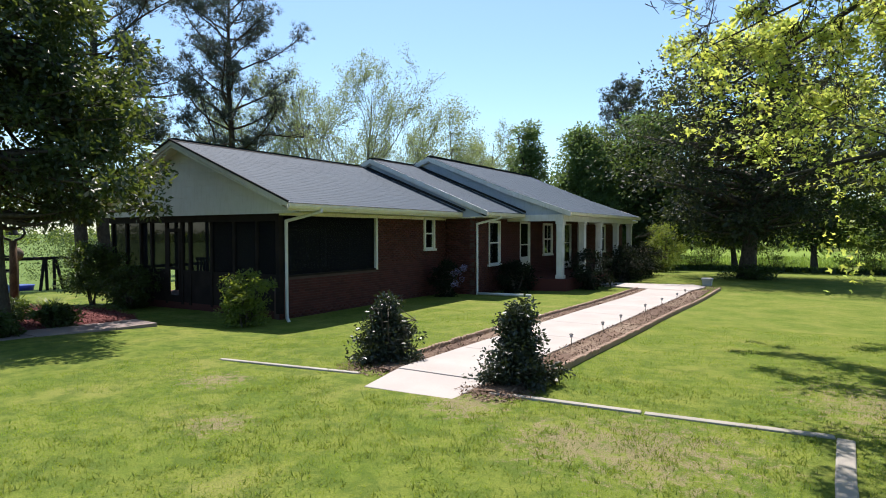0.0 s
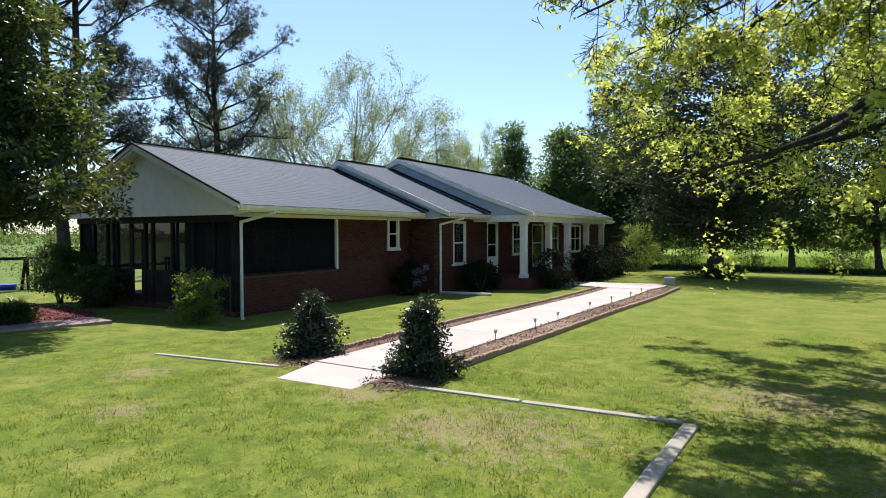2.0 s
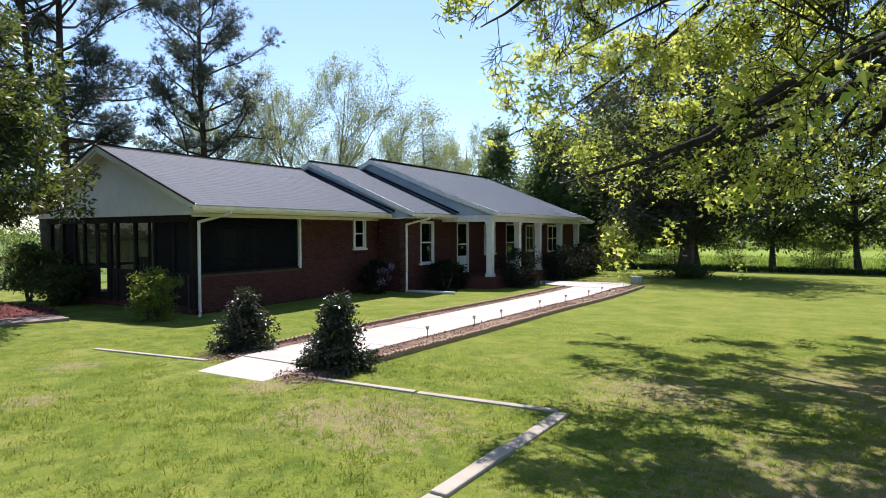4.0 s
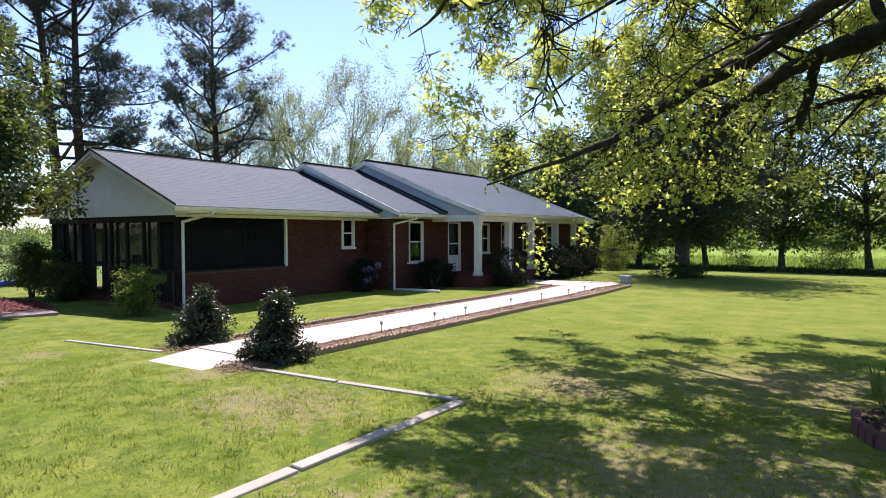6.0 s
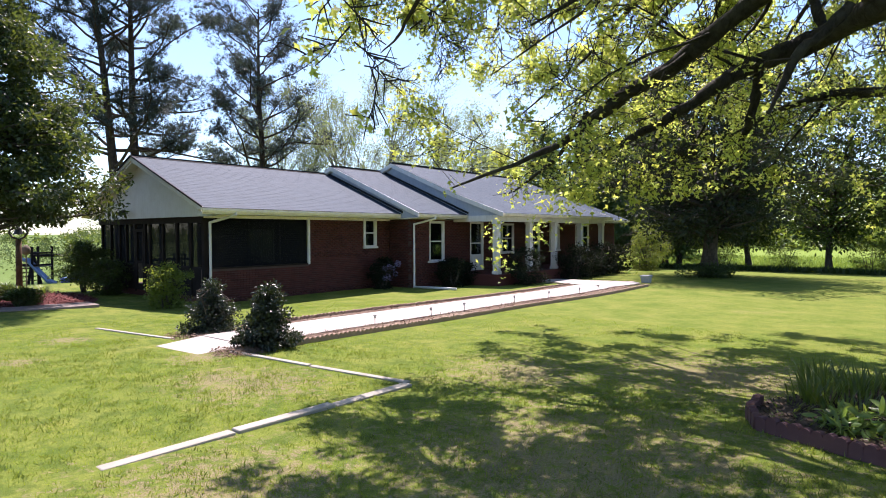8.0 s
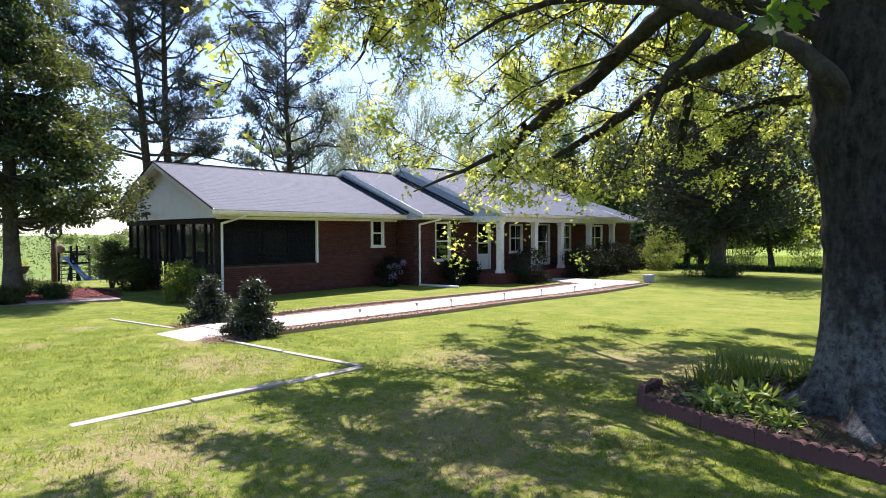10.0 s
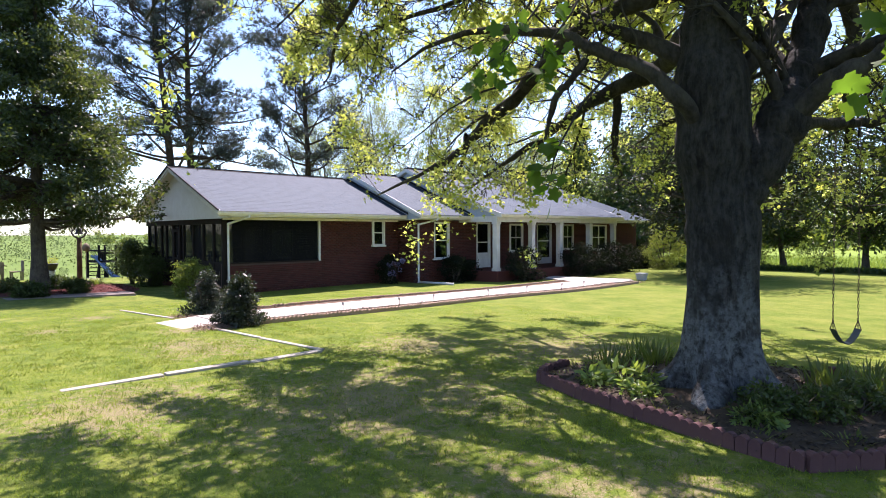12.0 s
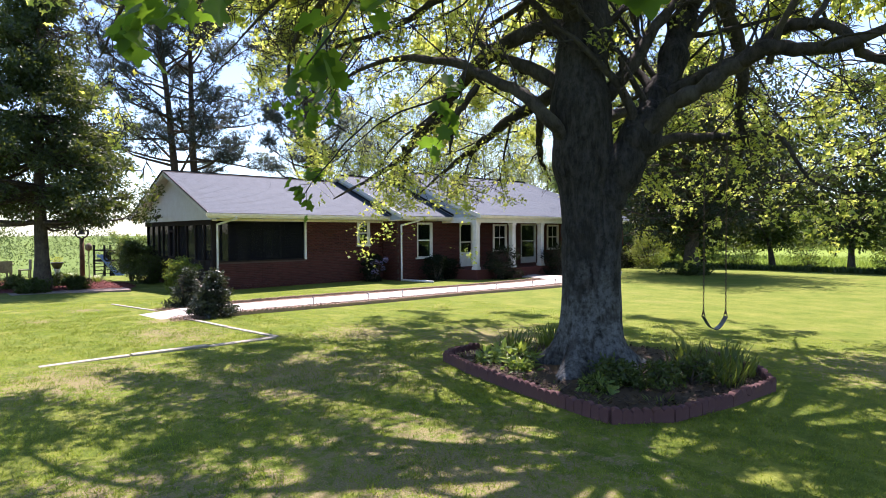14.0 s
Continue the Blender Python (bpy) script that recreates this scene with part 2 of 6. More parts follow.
LAWN = grass_ground()
BRICK = brick_mat()
MORTAR = stone("mortar", (0.07, 0.044, 0.037), (0.10, 0.066, 0.056), 8)
SHINGLE = shingle_mat()
WHITE = painted("white_paint", (0.62, 0.615, 0.60), (0.52, 0.51, 0.47))
CREAM = painted("cream_gutter", (0.704, 0.6688, 0.5632), (0.5984, 0.5544, 0.44), 0.45)
SIDING = painted("white_vinyl_siding", (0.5084, 0.5084, 0.5002), (0.4592, 0.451, 0.4264), 0.5)
SIDING_BLUE = painted("blue_grey_siding", (0.336, 0.384, 0.448), (0.288, 0.336, 0.4), 0.5)
SOFFIT_TAN = painted("tan_soffit", (0.62, 0.50, 0.34), (0.5, 0.4, 0.27))
FLASHING = painted("black_flashing", (0.016, 0.016, 0.018), (0.026, 0.026, 0.028), 0.8, 3.0, 0.0, 0.15)
DARK_WOOD = painted("dark_stained_wood", (0.014, 0.011, 0.010), (0.026, 0.02, 0.018), 0.85, 3.0, 0.0, 0.1)
PORCH_WALL = painted("shaded_wall_paint", (0.25, 0.17, 0.15), (0.2, 0.13, 0.11))
CONCRETE = stone("path_concrete", (0.35, 0.315, 0.285), (0.42, 0.385, 0.35), 3)
CONCRETE_OLD = stone("old_concrete", (0.20, 0.155, 0.14), (0.27, 0.22, 0.195), 3)
KERB = stone("kerb_concrete", (0.25, 0.23, 0.19), (0.36, 0.335, 0.285), 5)
EDGING = stone("red_edging", (0.085, 0.036, 0.037), (0.13, 0.066, 0.064), 8)
EDGING_TAN = stone("tan_edging", (0.288, 0.192, 0.136), (0.352, 0.256, 0.192), 8)
PLANTER = stone("white_planter", (0.36, 0.36, 0.37), (0.44, 0.44, 0.45), 6)
GLASS = glass_mat()
SCREEN = screen_mat()
METAL_BLACK = painted("black_metal", (0.025, 0.025, 0.027), (0.05, 0.045, 0.04), 0.45, 5, 0.6)
GALV = painted("galvanised_chain", (0.35, 0.35, 0.36), (0.25, 0.23, 0.2), 0.4, 8, 0.9)
RUST = painted("rusty_chain", (0.06, 0.045, 0.035), (0.12, 0.08, 0.05), 0.6, 8, 0.5)
POST_BROWN = bark("brown_post", (0.05, 0.03, 0.018), (0.13, 0.08, 0.045), 14, 0.004)
RUBBER = painted("swing_rubber", (0.02, 0.03, 0.045), (0.04, 0.06, 0.08), 0.4)
SLIDE_BLUE = painted("faded_blue_plastic", (0.10, 0.17, 0.30), (0.17, 0.25, 0.38), 0.5)
BLUE_POT = painted("blue_plastic", (0.05, 0.07, 0.45), (0.04, 0.05, 0.35), 0.35)
OLD_WOOD = bark("weathered_wood", (0.10, 0.08, 0.06), (0.2, 0.16, 0.12), 14, 0.004)
MULCH_BROWN = mulch_mat("brown_mulch", (0.088, 0.052, 0.036), (0.16, 0.104, 0.072), (0.256, 0.192, 0.136))
MULCH_DARK = mulch_mat("dark_leaf_mould", (0.022, 0.016, 0.011), (0.055, 0.040, 0.028), (0.11, 0.085, 0.06))
MULCH_RED = mulch_mat("red_mulch", (0.07, 0.016, 0.015), (0.125, 0.034, 0.030), (0.18, 0.07, 0.06))
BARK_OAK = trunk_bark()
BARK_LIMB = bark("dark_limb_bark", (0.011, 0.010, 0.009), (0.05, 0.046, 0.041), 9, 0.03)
BARK_PINE = bark("pine_bark", (0.022, 0.016, 0.013), (0.075, 0.054, 0.042), 5, 0.03)
BARK_DARK = bark("dark_bark", (0.03, 0.025, 0.02), (0.09, 0.075, 0.06), 8, 0.02)
BARK_PALE = bark("pale_bark", (0.07, 0.064, 0.055), (0.17, 0.16, 0.14), 8, 0.01)
LEAF_MAPLE = leafy("young_maple_leaf", (0.10, 0.15, 0.032), (0.23, 0.275, 0.07), (0.50, 0.63, 0.13), 0.45, 0.35, 0.6)
# darker copy of the maple leaf, with the crown's shade put into the colour
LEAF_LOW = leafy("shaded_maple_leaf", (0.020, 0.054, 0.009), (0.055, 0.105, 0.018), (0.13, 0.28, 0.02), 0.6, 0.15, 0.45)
LEAF_MAGNOLIA = leafy("glossy_magnolia_leaf", (0.012, 0.027, 0.015), (0.040, 0.066, 0.028), (0.16, 0.24, 0.035), 0.45, 0.35, 0.26)
LEAF_PINE = leafy("pine_needles", (0.026, 0.038, 0.042), (0.068, 0.088, 0.09), (0.07, 0.105, 0.075), 0.5, 0.35, 0.28)
LEAF_CEDAR = leafy("dark_grey_green_leaf", (0.011, 0.020, 0.012), (0.036, 0.050, 0.028), (0.06, 0.09, 0.025), 0.55, 0.25, 0.28)
LEAF_DARK = leafy("dark_leaf", (0.018, 0.036, 0.010), (0.05, 0.08, 0.022), (0.10, 0.17, 0.02), 0.5, 0.3, 0.3)
LEAF_MID = leafy("mid_green_leaf", (0.035, 0.065, 0.015), (0.09, 0.13, 0.03), (0.22, 0.32, 0.04), 0.45, 0.4, 0.42)
LEAF_SPRING = leafy("pale_spring_leaf", (0.11, 0.155, 0.075), (0.21, 0.265, 0.135), (0.30, 0.40, 0.16), 0.6, 0.2, 0.45)
LEAF_HAZE = leafy("hazy_meadow_leaf", (0.050, 0.082, 0.028), (0.080, 0.118, 0.042), (0.10, 0.15, 0.045), 0.7, 0.1, 0.3)
LEAF_BLUE = leafy("blue_green_leaf", (0.034, 0.070, 0.030), (0.090, 0.15, 0.058), (0.18, 0.30, 0.08), 0.55, 0.25, 0.38)
LEAF_FRESH = leafy("fresh_green_leaf", (0.05, 0.085, 0.018), (0.14, 0.185, 0.040), (0.24, 0.34, 0.04), 0.5, 0.3, 0.4)
LEAF_CAMELLIA = leafy("dark_camellia_leaf", (0.010, 0.019, 0.010), (0.03, 0.043, 0.02), (0.05, 0.08, 0.012), 0.36, 0.5, 0.15)
LEAF_BLACK = leafy("very_dark_leaf", (0.005, 0.009, 0.006), (0.016, 0.024, 0.012), (0.03, 0.05, 0.01), 0.8, 0.12, 0.12)
LEAF_YELLOW = leafy("yellow_green_leaf", (0.07, 0.11, 0.02), (0.15, 0.19, 0.035), (0.42, 0.48, 0.05), 0.4, 0.4, 0.42)
LEAF_BLADE = leafy("grass_blade", (0.072, 0.128, 0.012), (0.135, 0.188, 0.028), (0.24, 0.37, 0.035), 0.75, 0.05, 0.58)
LEAF_HAY = leafy("hay_blade", (0.07, 0.135, 0.02), (0.135, 0.205, 0.04), (0.22, 0.34, 0.05), 0.55, 0.25, 0.45)
LEAF_HOSTA = leafy("bright_hosta_leaf", (0.07, 0.13, 0.03), (0.15, 0.22, 0.06), (0.26, 0.40, 0.06), 0.4, 0.45, 0.4)
LEAF_IRIS = leafy("iris_blade", (0.03, 0.055, 0.015), (0.07, 0.11, 0.03), (0.2, 0.3, 0.04), 0.4, 0.4, 0.35)
FLOWER = leafy("pale_blue_flower", (0.17, 0.155, 0.31), (0.30, 0.28, 0.48), (0.25, 0.25, 0.42), 0.6, 0.2, 0.3)

# ---- mesh tools ----
class Shape:
    """Collects faces for one mesh."""

    def __init__(self):
        self.v, self.f = [], []

    def add(self, verts, faces):
        n = len(self.v)
        self.v += [tuple(p) for p in verts]
        self.f += [tuple(i + n for i in f) for f in faces]
        return self

    def box(self, x0, y0, z0, x1, y1, z1, m=None):
        p = [(x, y, z) for x in (x0, x1) for y in (y0, y1) for z in (z0, z1)]
        if m is not None:
            p = [m @ Vector(q) for q in p]
        return self.add(p, [(0, 1, 3, 2), (4, 6, 7, 5), (0, 4, 5, 1), (2, 3, 7, 6), (0, 2, 6, 4), (1, 5, 7, 3)])

    def prism(self, outline, axis, a, b):
        """An outline of 2D points drawn out along an axis (0, 1, 2) from a to b."""
        def at(p, t):
            q = list(p)
            q.insert(axis, t)
            return q
        n = len(outline)
        verts = [at(p, a) for p in outline] + [at(p, b) for p in outline]
        faces = [(i, (i + 1) % n, n + (i + 1) % n, n + i) for i in range(n)] + [tuple(range(n))[::-1], tuple(range(n, 2 * n))]
        return self.add(verts, faces)

    def tube(self, pts, radii, k=8, cap=True):
        """A round bar along a line of points."""
        pts = [Vector(p) for p in pts]
        if not hasattr(radii, "__len__"):
            radii = [radii] * len(pts)
        rings = []
        side = None
        for i, p in enumerate(pts):
            d = (pts[min(i + 1, len(pts) - 1)] - pts[max(i - 1, 0)]).normalized()
            if side is None:
                side = d.orthogonal().normalized()
            side = (side - d * side.dot(d)).normalized()
            up = d.cross(side)
            rings.append([p + (side * math.cos(2 * math.pi * j / k) + up * math.sin(2 * math.pi * j / k)) * radii[i] for j in range(k)])
        verts = [q for r in rings for q in r]
        faces = [(i * k + j, i * k + (j + 1) % k, (i + 1) * k + (j + 1) % k, (i + 1) * k + j) for i in range(len(pts) - 1) for j in range(k)]
        if cap:
            faces += [tuple(range(k))[::-1], tuple(range(len(verts) - k, len(verts)))]
        return self.add(verts, faces)

    def lathe(self, profile, centre, k=20):
        """A turned shape from (radius, height) pairs."""
        cx, cy, cz = centre
        verts = [(cx + r * math.cos(2 * math.pi * j / k), cy + r * math.sin(2 * math.pi * j / k), cz + z) for r, z in profile for j in range(k)]
        faces = [(i * k + j, i * k + (j + 1) % k, (i + 1) * k + (j + 1) % k, (i + 1) * k + j) for i in range(len(profile) - 1) for j in range(k)]
        faces += [tuple(range(k))[::-1], tuple(range(len(verts) - k, len(verts)))]
        return self.add(verts, faces)

    def mesh(self, name):
        me = bpy.data.meshes.new(name)
        me.from_pydata(self.v, [], self.f)
        me.update()
        return me


def world_of(ob):
    """Where an object stands, before the scene is updated."""
    if ob.parent is None:
        return ob.matrix_basis.copy()
    return world_of(ob.parent) @ ob.matrix_parent_inverse @ ob.matrix_basis


def part(name, shape, material, parent=None, label="", smooth=False, bevel=0.0, kind=""):
    """One mesh object under a thing or a part."""
    me = shape if isinstance(shape, bpy.types.Mesh) else shape.mesh(name)
    me.materials.append(material)
    if smooth:
        me.polygons.foreach_set("use_smooth", [True] * len(me.polygons))
    ob = new(name, me)
    if parent is not None:
        ob.parent = parent
        ob.matrix_parent_inverse = world_of(parent).inverted()
    if bevel:
        mod = ob.modifiers.new("edge", "BEVEL")
        mod.width, mod.segments, mod.limit_method = bevel, 2, "ANGLE"
    return tagged(ob, label, kind=kind)


def thing(name, label, category, at=(0, 0, 0), group="", kind=""):
    """An Empty at a thing's base."""
    ob = new(name)
    ob.location = at
    ob.empty_display_size = 0.1
    ob.matrix_basis = Matrix.Translation(at)
    return tagged(ob, label, category, group, kind)


def array_mesh(name, verts, faces, smooth=False):
    """A mesh from numpy arrays; all faces have the same number of corners."""
    verts, faces = np.asarray(verts, np.float32), np.asarray(faces, np.int32)
    me = bpy.data.meshes.new(name)
    n, k = faces.shape
    me.vertices.add(len(verts))
    me.vertices.foreach_set("co", verts.ravel())
    me.loops.add(n * k)
    me.loops.foreach_set("vertex_index", faces.ravel())
    me.polygons.add(n)
    me.polygons.foreach_set("loop_start", np.arange(0, n * k, k, dtype=np.int32))
    if smooth:
        me.polygons.foreach_set("use_smooth", np.ones(n, dtype=bool))
    me.update(calc_edges=True)
    return me


def unit(a):
    return a / np.maximum(np.linalg.norm(a, axis=-1, keepdims=True), 1e-9)


def leaf_mesh(name, template, tris, at, way, size, rng, roll=None):
    """Sets a flat leaf template (x along the leaf, y across, z its fold) at many places."""
    n = len(at)
    d = unit(way)
    helper = rng.normal(size=(n, 3)) if roll is None else roll
    b = unit(np.cross(d, helper))
    c = np.cross(d, b)
    t = np.asarray(template)
    v = at[:, None, :] + size[:, None, None] * (t[None, :, 0:1] * d[:, None, :] + t[None, :, 1:2] * b[:, None, :] + t[None, :, 2:3] * c[:, None, :])
    f = np.asarray(tris)[None] + (np.arange(n) * len(t))[:, None, None]
    return array_mesh(name, v.reshape(-1, 3), f.reshape(-1, 3))


OVAL = ([(0, 0, 0), (0.45, 0.24, 0.06), (1, 0, 0), (0.45, -0.24, 0.06)], [(0, 1, 2), (0, 2, 3)])
LONG = ([(0, 0, 0), (0.35, 0.17, 0.05), (0.75, 0.13, 0.03), (1, 0, -0.06), (0.75, -0.13, 0.03), (0.35, -0.17, 0.05)], [(0, 1, 2), (0, 2, 3), (0, 3, 4), (0, 4, 5)])
TRILOBE = ([(0, 0, 0), (0.36, 0.5, 0.06), (0.46, 0.14, 0.0), (1.0, 0, -0.1), (0.46, -0.14, 0.0), (0.36, -0.5, 0.06)], [(0, 2, 1), (0, 4, 2), (2, 4, 3), (0, 5, 4)])


def maple_outline(n=26):
    """A broad leaf with five blunt lobes, slightly cupped."""
    pts = [(0.0, 0.0, 0.0)]
    for i in range(n + 1):
        a = radians(-158 + 316 * i / n)
        r = 0.30 + 0.24 * abs(math.cos(2.5 * a)) ** 0.75 + 0.05 * math.cos(9 * a)
        x, y = 0.42 + r * math.cos(a) * 1.05, r * math.sin(a)
        pts.append((x, y, 0.10 * abs(y) - 0.10 * max(0.0, x - 0.5)))
    pts.append((0.42, 0.0, -0.01))
    c = len(pts) - 1
    return pts, [(c, i, i + 1) for i in range(0, n + 1)] + [(c, n + 1, 0)]


MAPLE = maple_outline()
NEEDLES = ([(0, 0.02, 0), (0, -0.02, 0), (1, 0, 0), (0, 0.02, 0), (0, -0.02, 0), (0.75, 0.6, 0.1), (0, 0.02, 0), (0, -0.02, 0), (0.75, -0.6, 0.1),
            (0, 0.02, 0), (0, -0.02, 0), (0.8, 0.2, 0.55), (0, 0.02, 0), (0, -0.02, 0), (0.8, -0.25, -0.5), (0, 0.02, 0), (0, -0.02, 0), (0.6, 0.45, -0.5), (0, 0.02, 0), (0, -0.02, 0), (0.6, -0.45, 0.5)],
           [(3 * i, 3 * i + 1, 3 * i + 2) for i in range(7)])


def fewer(lines):
    """The same branches with fewer rings on the thin ones."""
    return [(q, r) if r[0] > 0.03 or len(q) < 5 else (q[[0, len(q) // 2, -1]], r[[0, len(q) // 2, -1]]) for q, r in lines]


def limbs_mesh(name, lines):
    """Branches: each a list of points with radii, as one mesh of tapered tubes."""
    vs, fs, base = [], [], 0
    for pts, rad in lines:
        k = 18 if rad[0] > 0.2 else 10 if rad[0] > 0.1 else 6 if rad[0] > 0.035 else 4 if rad[0] > 0.012 else 3
        pts, rad = np.asarray(pts, float), np.asarray(rad, float)
        d = unit(np.gradient(pts, axis=0))
        ref = np.array([0.31, 0.83, 0.46]) if abs(d[0] @ np.array([0.31, 0.83, 0.46])) < 0.9 else np.array([1.0, 0, 0])
        a = unit(np.cross(d, ref))
        b = np.cross(d, a)
        ang = np.arange(k) * 2 * np.pi / k
        v = pts[:, None] + rad[:, None, None] * (np.cos(ang)[None, :, None] * a[:, None] + np.sin(ang)[None, :, None] * b[:, None])
        vs.append(v.reshape(-1, 3))
        i, j = np.meshgrid(np.arange(len(pts) - 1), np.arange(k), indexing="ij")
        fs.append((base + np.stack([i * k + j, i * k + (j + 1) % k, (i + 1) * k + (j + 1) % k, (i + 1) * k + j], -1)).reshape(-1, 4))
        base += len(pts) * k
    return array_mesh(name, np.concatenate(vs), np.concatenate(fs), True)


def bend_line(p, d, length, r0, r1, n, rng, wander, pull):
    """A wandering branch: points and radii."""
    p, d = np.array(p, float), unit(np.array(d, float))
    pts, step = [p.copy()], length / n
    for _ in range(n):
        d = unit(d + rng.normal(size=3) * wander + np.array([0, 0, pull]))
        p = p + d * step
        pts.append(p.copy())
    return np.array(pts), np.linspace(r0, r1, n + 1), d


def branch_out(rng, lines, tips, pts, rad, depth, ratio, count, spread, wander, pull, start=0.3, twig=0.006, min_len=0.25, thick=0.62):
    """Side branches along a branch, down to twigs; tips collects the places and ways of the last ones."""
    seg = np.linalg.norm(np.diff(pts, axis=0), axis=1)
    total = seg.sum()
    for c in range(count):
        s = start + (1 - start) * (c + rng.uniform(0.1, 0.9)) / count
        x = s * (len(pts) - 1)
        i = min(int(x), len(pts) - 2)
        p = pts[i] + (x - i) * (pts[i + 1] - pts[i])
        d = unit(pts[i + 1] - pts[i])
        side = unit(np.cross(d, rng.normal(size=3)))
        way = unit(d * math.cos(spread) + side * math.sin(spread))
        ln = max(min_len, total * ratio * (1.15 - 0.6 * s) * rng.uniform(0.7, 1.25))
        r = max(twig, (rad[i] * thick) * rng.uniform(0.6, 1.0))
        q, rr, dd = bend_line(p, way, ln, r, max(twig * 0.5, r * 0.3), 5, rng, wander, pull)
        lines.append((q, rr))
        if depth > 1:
            branch_out(rng, lines, tips, q, rr, depth - 1, ratio * 0.95, max(2, int(count * 0.75)), spread, wander, pull, 0.25, twig, min_len, thick)
        else:
            for j in range(1, 6):
                tips.append((q[j], unit(q[j] - q[j - 1])))
    tips.append((pts[-1], unit(pts[-1] - pts[-2])))

# ---- ground ----
OAK = (6.1, 8.22)


def smooth(a, b, x):
    t = np.clip((x - a) / (b - a), 0, 1)
    return t * t * (3 - 2 * t)


def height(x, y):
    """The lie of the land: level, a little lower along the house, a slight rise round the old tree."""
    x, y = np.asarray(x, float), np.asarray(y, float)
    z = -0.13 * smooth(-5.5, -9.0, x) * smooth(5, 10, y)
    z = z - 0.12 * smooth(8.5, 20, y) * (1 - 0.75 * smooth(-5.5, -9.0, x))
    z = z + 0.10 * np.exp(-((x - OAK[0]) ** 2 + (y - OAK[1]) ** 2) / 9.0)
    z = z + 0.015 * np.sin(x * 0.9 + 1.3) * np.sin(y * 0.7)
    z = z - 0.65 * smooth(30, 48, y) - 0.85 * smooth(-21, -36, x) - 2.6 * smooth(-36, -78, x)
    far = smooth(90, 420, np.hypot(x, y))
    return z * (1 - far) + far * (-2.6 + 1.2 * np.sin(x * 0.006 + 1) * np.sin(y * 0.005))


def spaced(lo, hi, fine_lo, fine_hi, fine, grow):
    out, s, p = [], fine, fine_lo
    while p > lo:
        out.append(p)
        p -= s
        s *= grow
    out.append(lo)
    out = out[::-1]
    p = fine_lo + fine
    while p < fine_hi:
        out.append(p)
        p += fine
    s = fine
    while p < hi:
        out.append(p)
        p += s
        s *= grow
    return np.array(out + [hi])


gx, gy = spaced(-2500, 2500, -22, 16, 0.3, 1.18), spaced(-2500, 2500, -4, 34, 0.3, 1.18)
X, Y = np.meshgrid(gx, gy, indexing="ij")
gv = np.stack([X, Y, height(X, Y)], -1).reshape(-1, 3)
gi, gj = np.meshgrid(np.arange(len(gx) - 1), np.arange(len(gy) - 1), indexing="ij")
ny = len(gy)
gf = np.stack([gi * ny + gj, (gi + 1) * ny + gj, (gi + 1) * ny + gj + 1, gi * ny + gj + 1], -1).reshape(-1, 4)
ground = part("ground", array_mesh("ground", gv, gf, True), LAWN, None, "mown spring lawn with dry patches, running out to hay fields", kind="structure")
tagged(ground, category="ground")

# concrete garden path with a bent end towards the porch
WALK_X0, WALK_X1 = -4.97, -3.52
path = thing("pavement", "pale concrete garden path leading to the porch", "path", (-4.3, 6, 0), kind="structure")
cuts = [6.0, 6.85, 8.7, 10.6, 12.5, 14.4, 16.3, 18.2, 20.1, 22.2]


def path_z(y):
    return float(height(-4.2, y)) + 0.05


for a, b in zip(cuts[:-1], cuts[1:]):
    s = Shape()
    za, zb = (0.012, 0.05) if a == 6.0 else (path_z(a), path_z(b))
    n0, n1 = ((-4.84, 5.93), (-3.57, 6.0)) if a == 6.0 else ((WALK_X0, a + 0.006), (WALK_X1, a + 0.006))
    s.add([(*n0, -0.2), (*n1, -0.2), (WALK_X1, b - 0.006, -0.2), (WALK_X0, b - 0.006, -0.2), (*n0, za), (*n1, za), (WALK_X1, b - 0.006, zb), (WALK_X0, b - 0.006, zb)],
          [(3, 2, 1, 0), (4, 5, 6, 7), (0, 1, 5, 4), (1, 2, 6, 5), (2, 3, 7, 6), (3, 0, 4, 7)])
    part("slab", s, CONCRETE, path, bevel=0.012)
part("slab", Shape().prism([(-3.52, 22.21), (-3.3, 23.6), (-3.3, 24.2), (-3.8, 24.8), (-5.4, 24.4), (-7.2, 24.1), (-7.2, 23.0), (-5.6, 22.4), (-4.97, 22.21)], 2, -0.3, -0.065), CONCRETE, path, bevel=0.012)

# long mulch beds on both sides of the path
rng = np.random.default_rng(5)


def chips(name, x0, x1, y0, y1, count, material, parent, z=0.03, inside=None, size=0.05):
    """Loose bark chips, each a small tilted flake."""
    at = np.stack([rng.uniform(x0, x1, count), rng.uniform(y0, y1, count), np.zeros(count)], -1)
    if inside is not None:
        at = at[inside(at[:, 0], at[:, 1])]
    at[:, 2] = height(at[:, 0], at[:, 1]) + z + rng.uniform(-0.01, 0.02, len(at))
    way = rng.normal(size=(len(at), 3)) * (1, 1, 0.35)
    me = leaf_mesh(name, [(0, 0, 0), (0.5, 0.22, 0.08), (1, 0, 0), (0.5, -0.22, 0.08)], [(0, 1, 2), (0, 2, 3)], at, way, rng.uniform(0.5, 1.3, len(at)) * size, rng, np.tile([0, 0, 1.0], (len(at), 1)) + rng.normal(size=(len(at), 3)) * 0.3)
    return part(name, me, material, parent, kind="stuff")


for x0, x1, y0, y1 in ((-3.52, -2.98, 6.4, 22.6), (-5.32, -4.97, 6.75, 22.1)):
    bed = thing("mulch_bed", "narrow bed of brown bark mulch along the path", "flower bed", ((x0 + x1) / 2, y0, 0), kind="structure")
    soil = Shape()
    stops = [y0 + (y1 - y0) * i / 12 for i in range(13)]
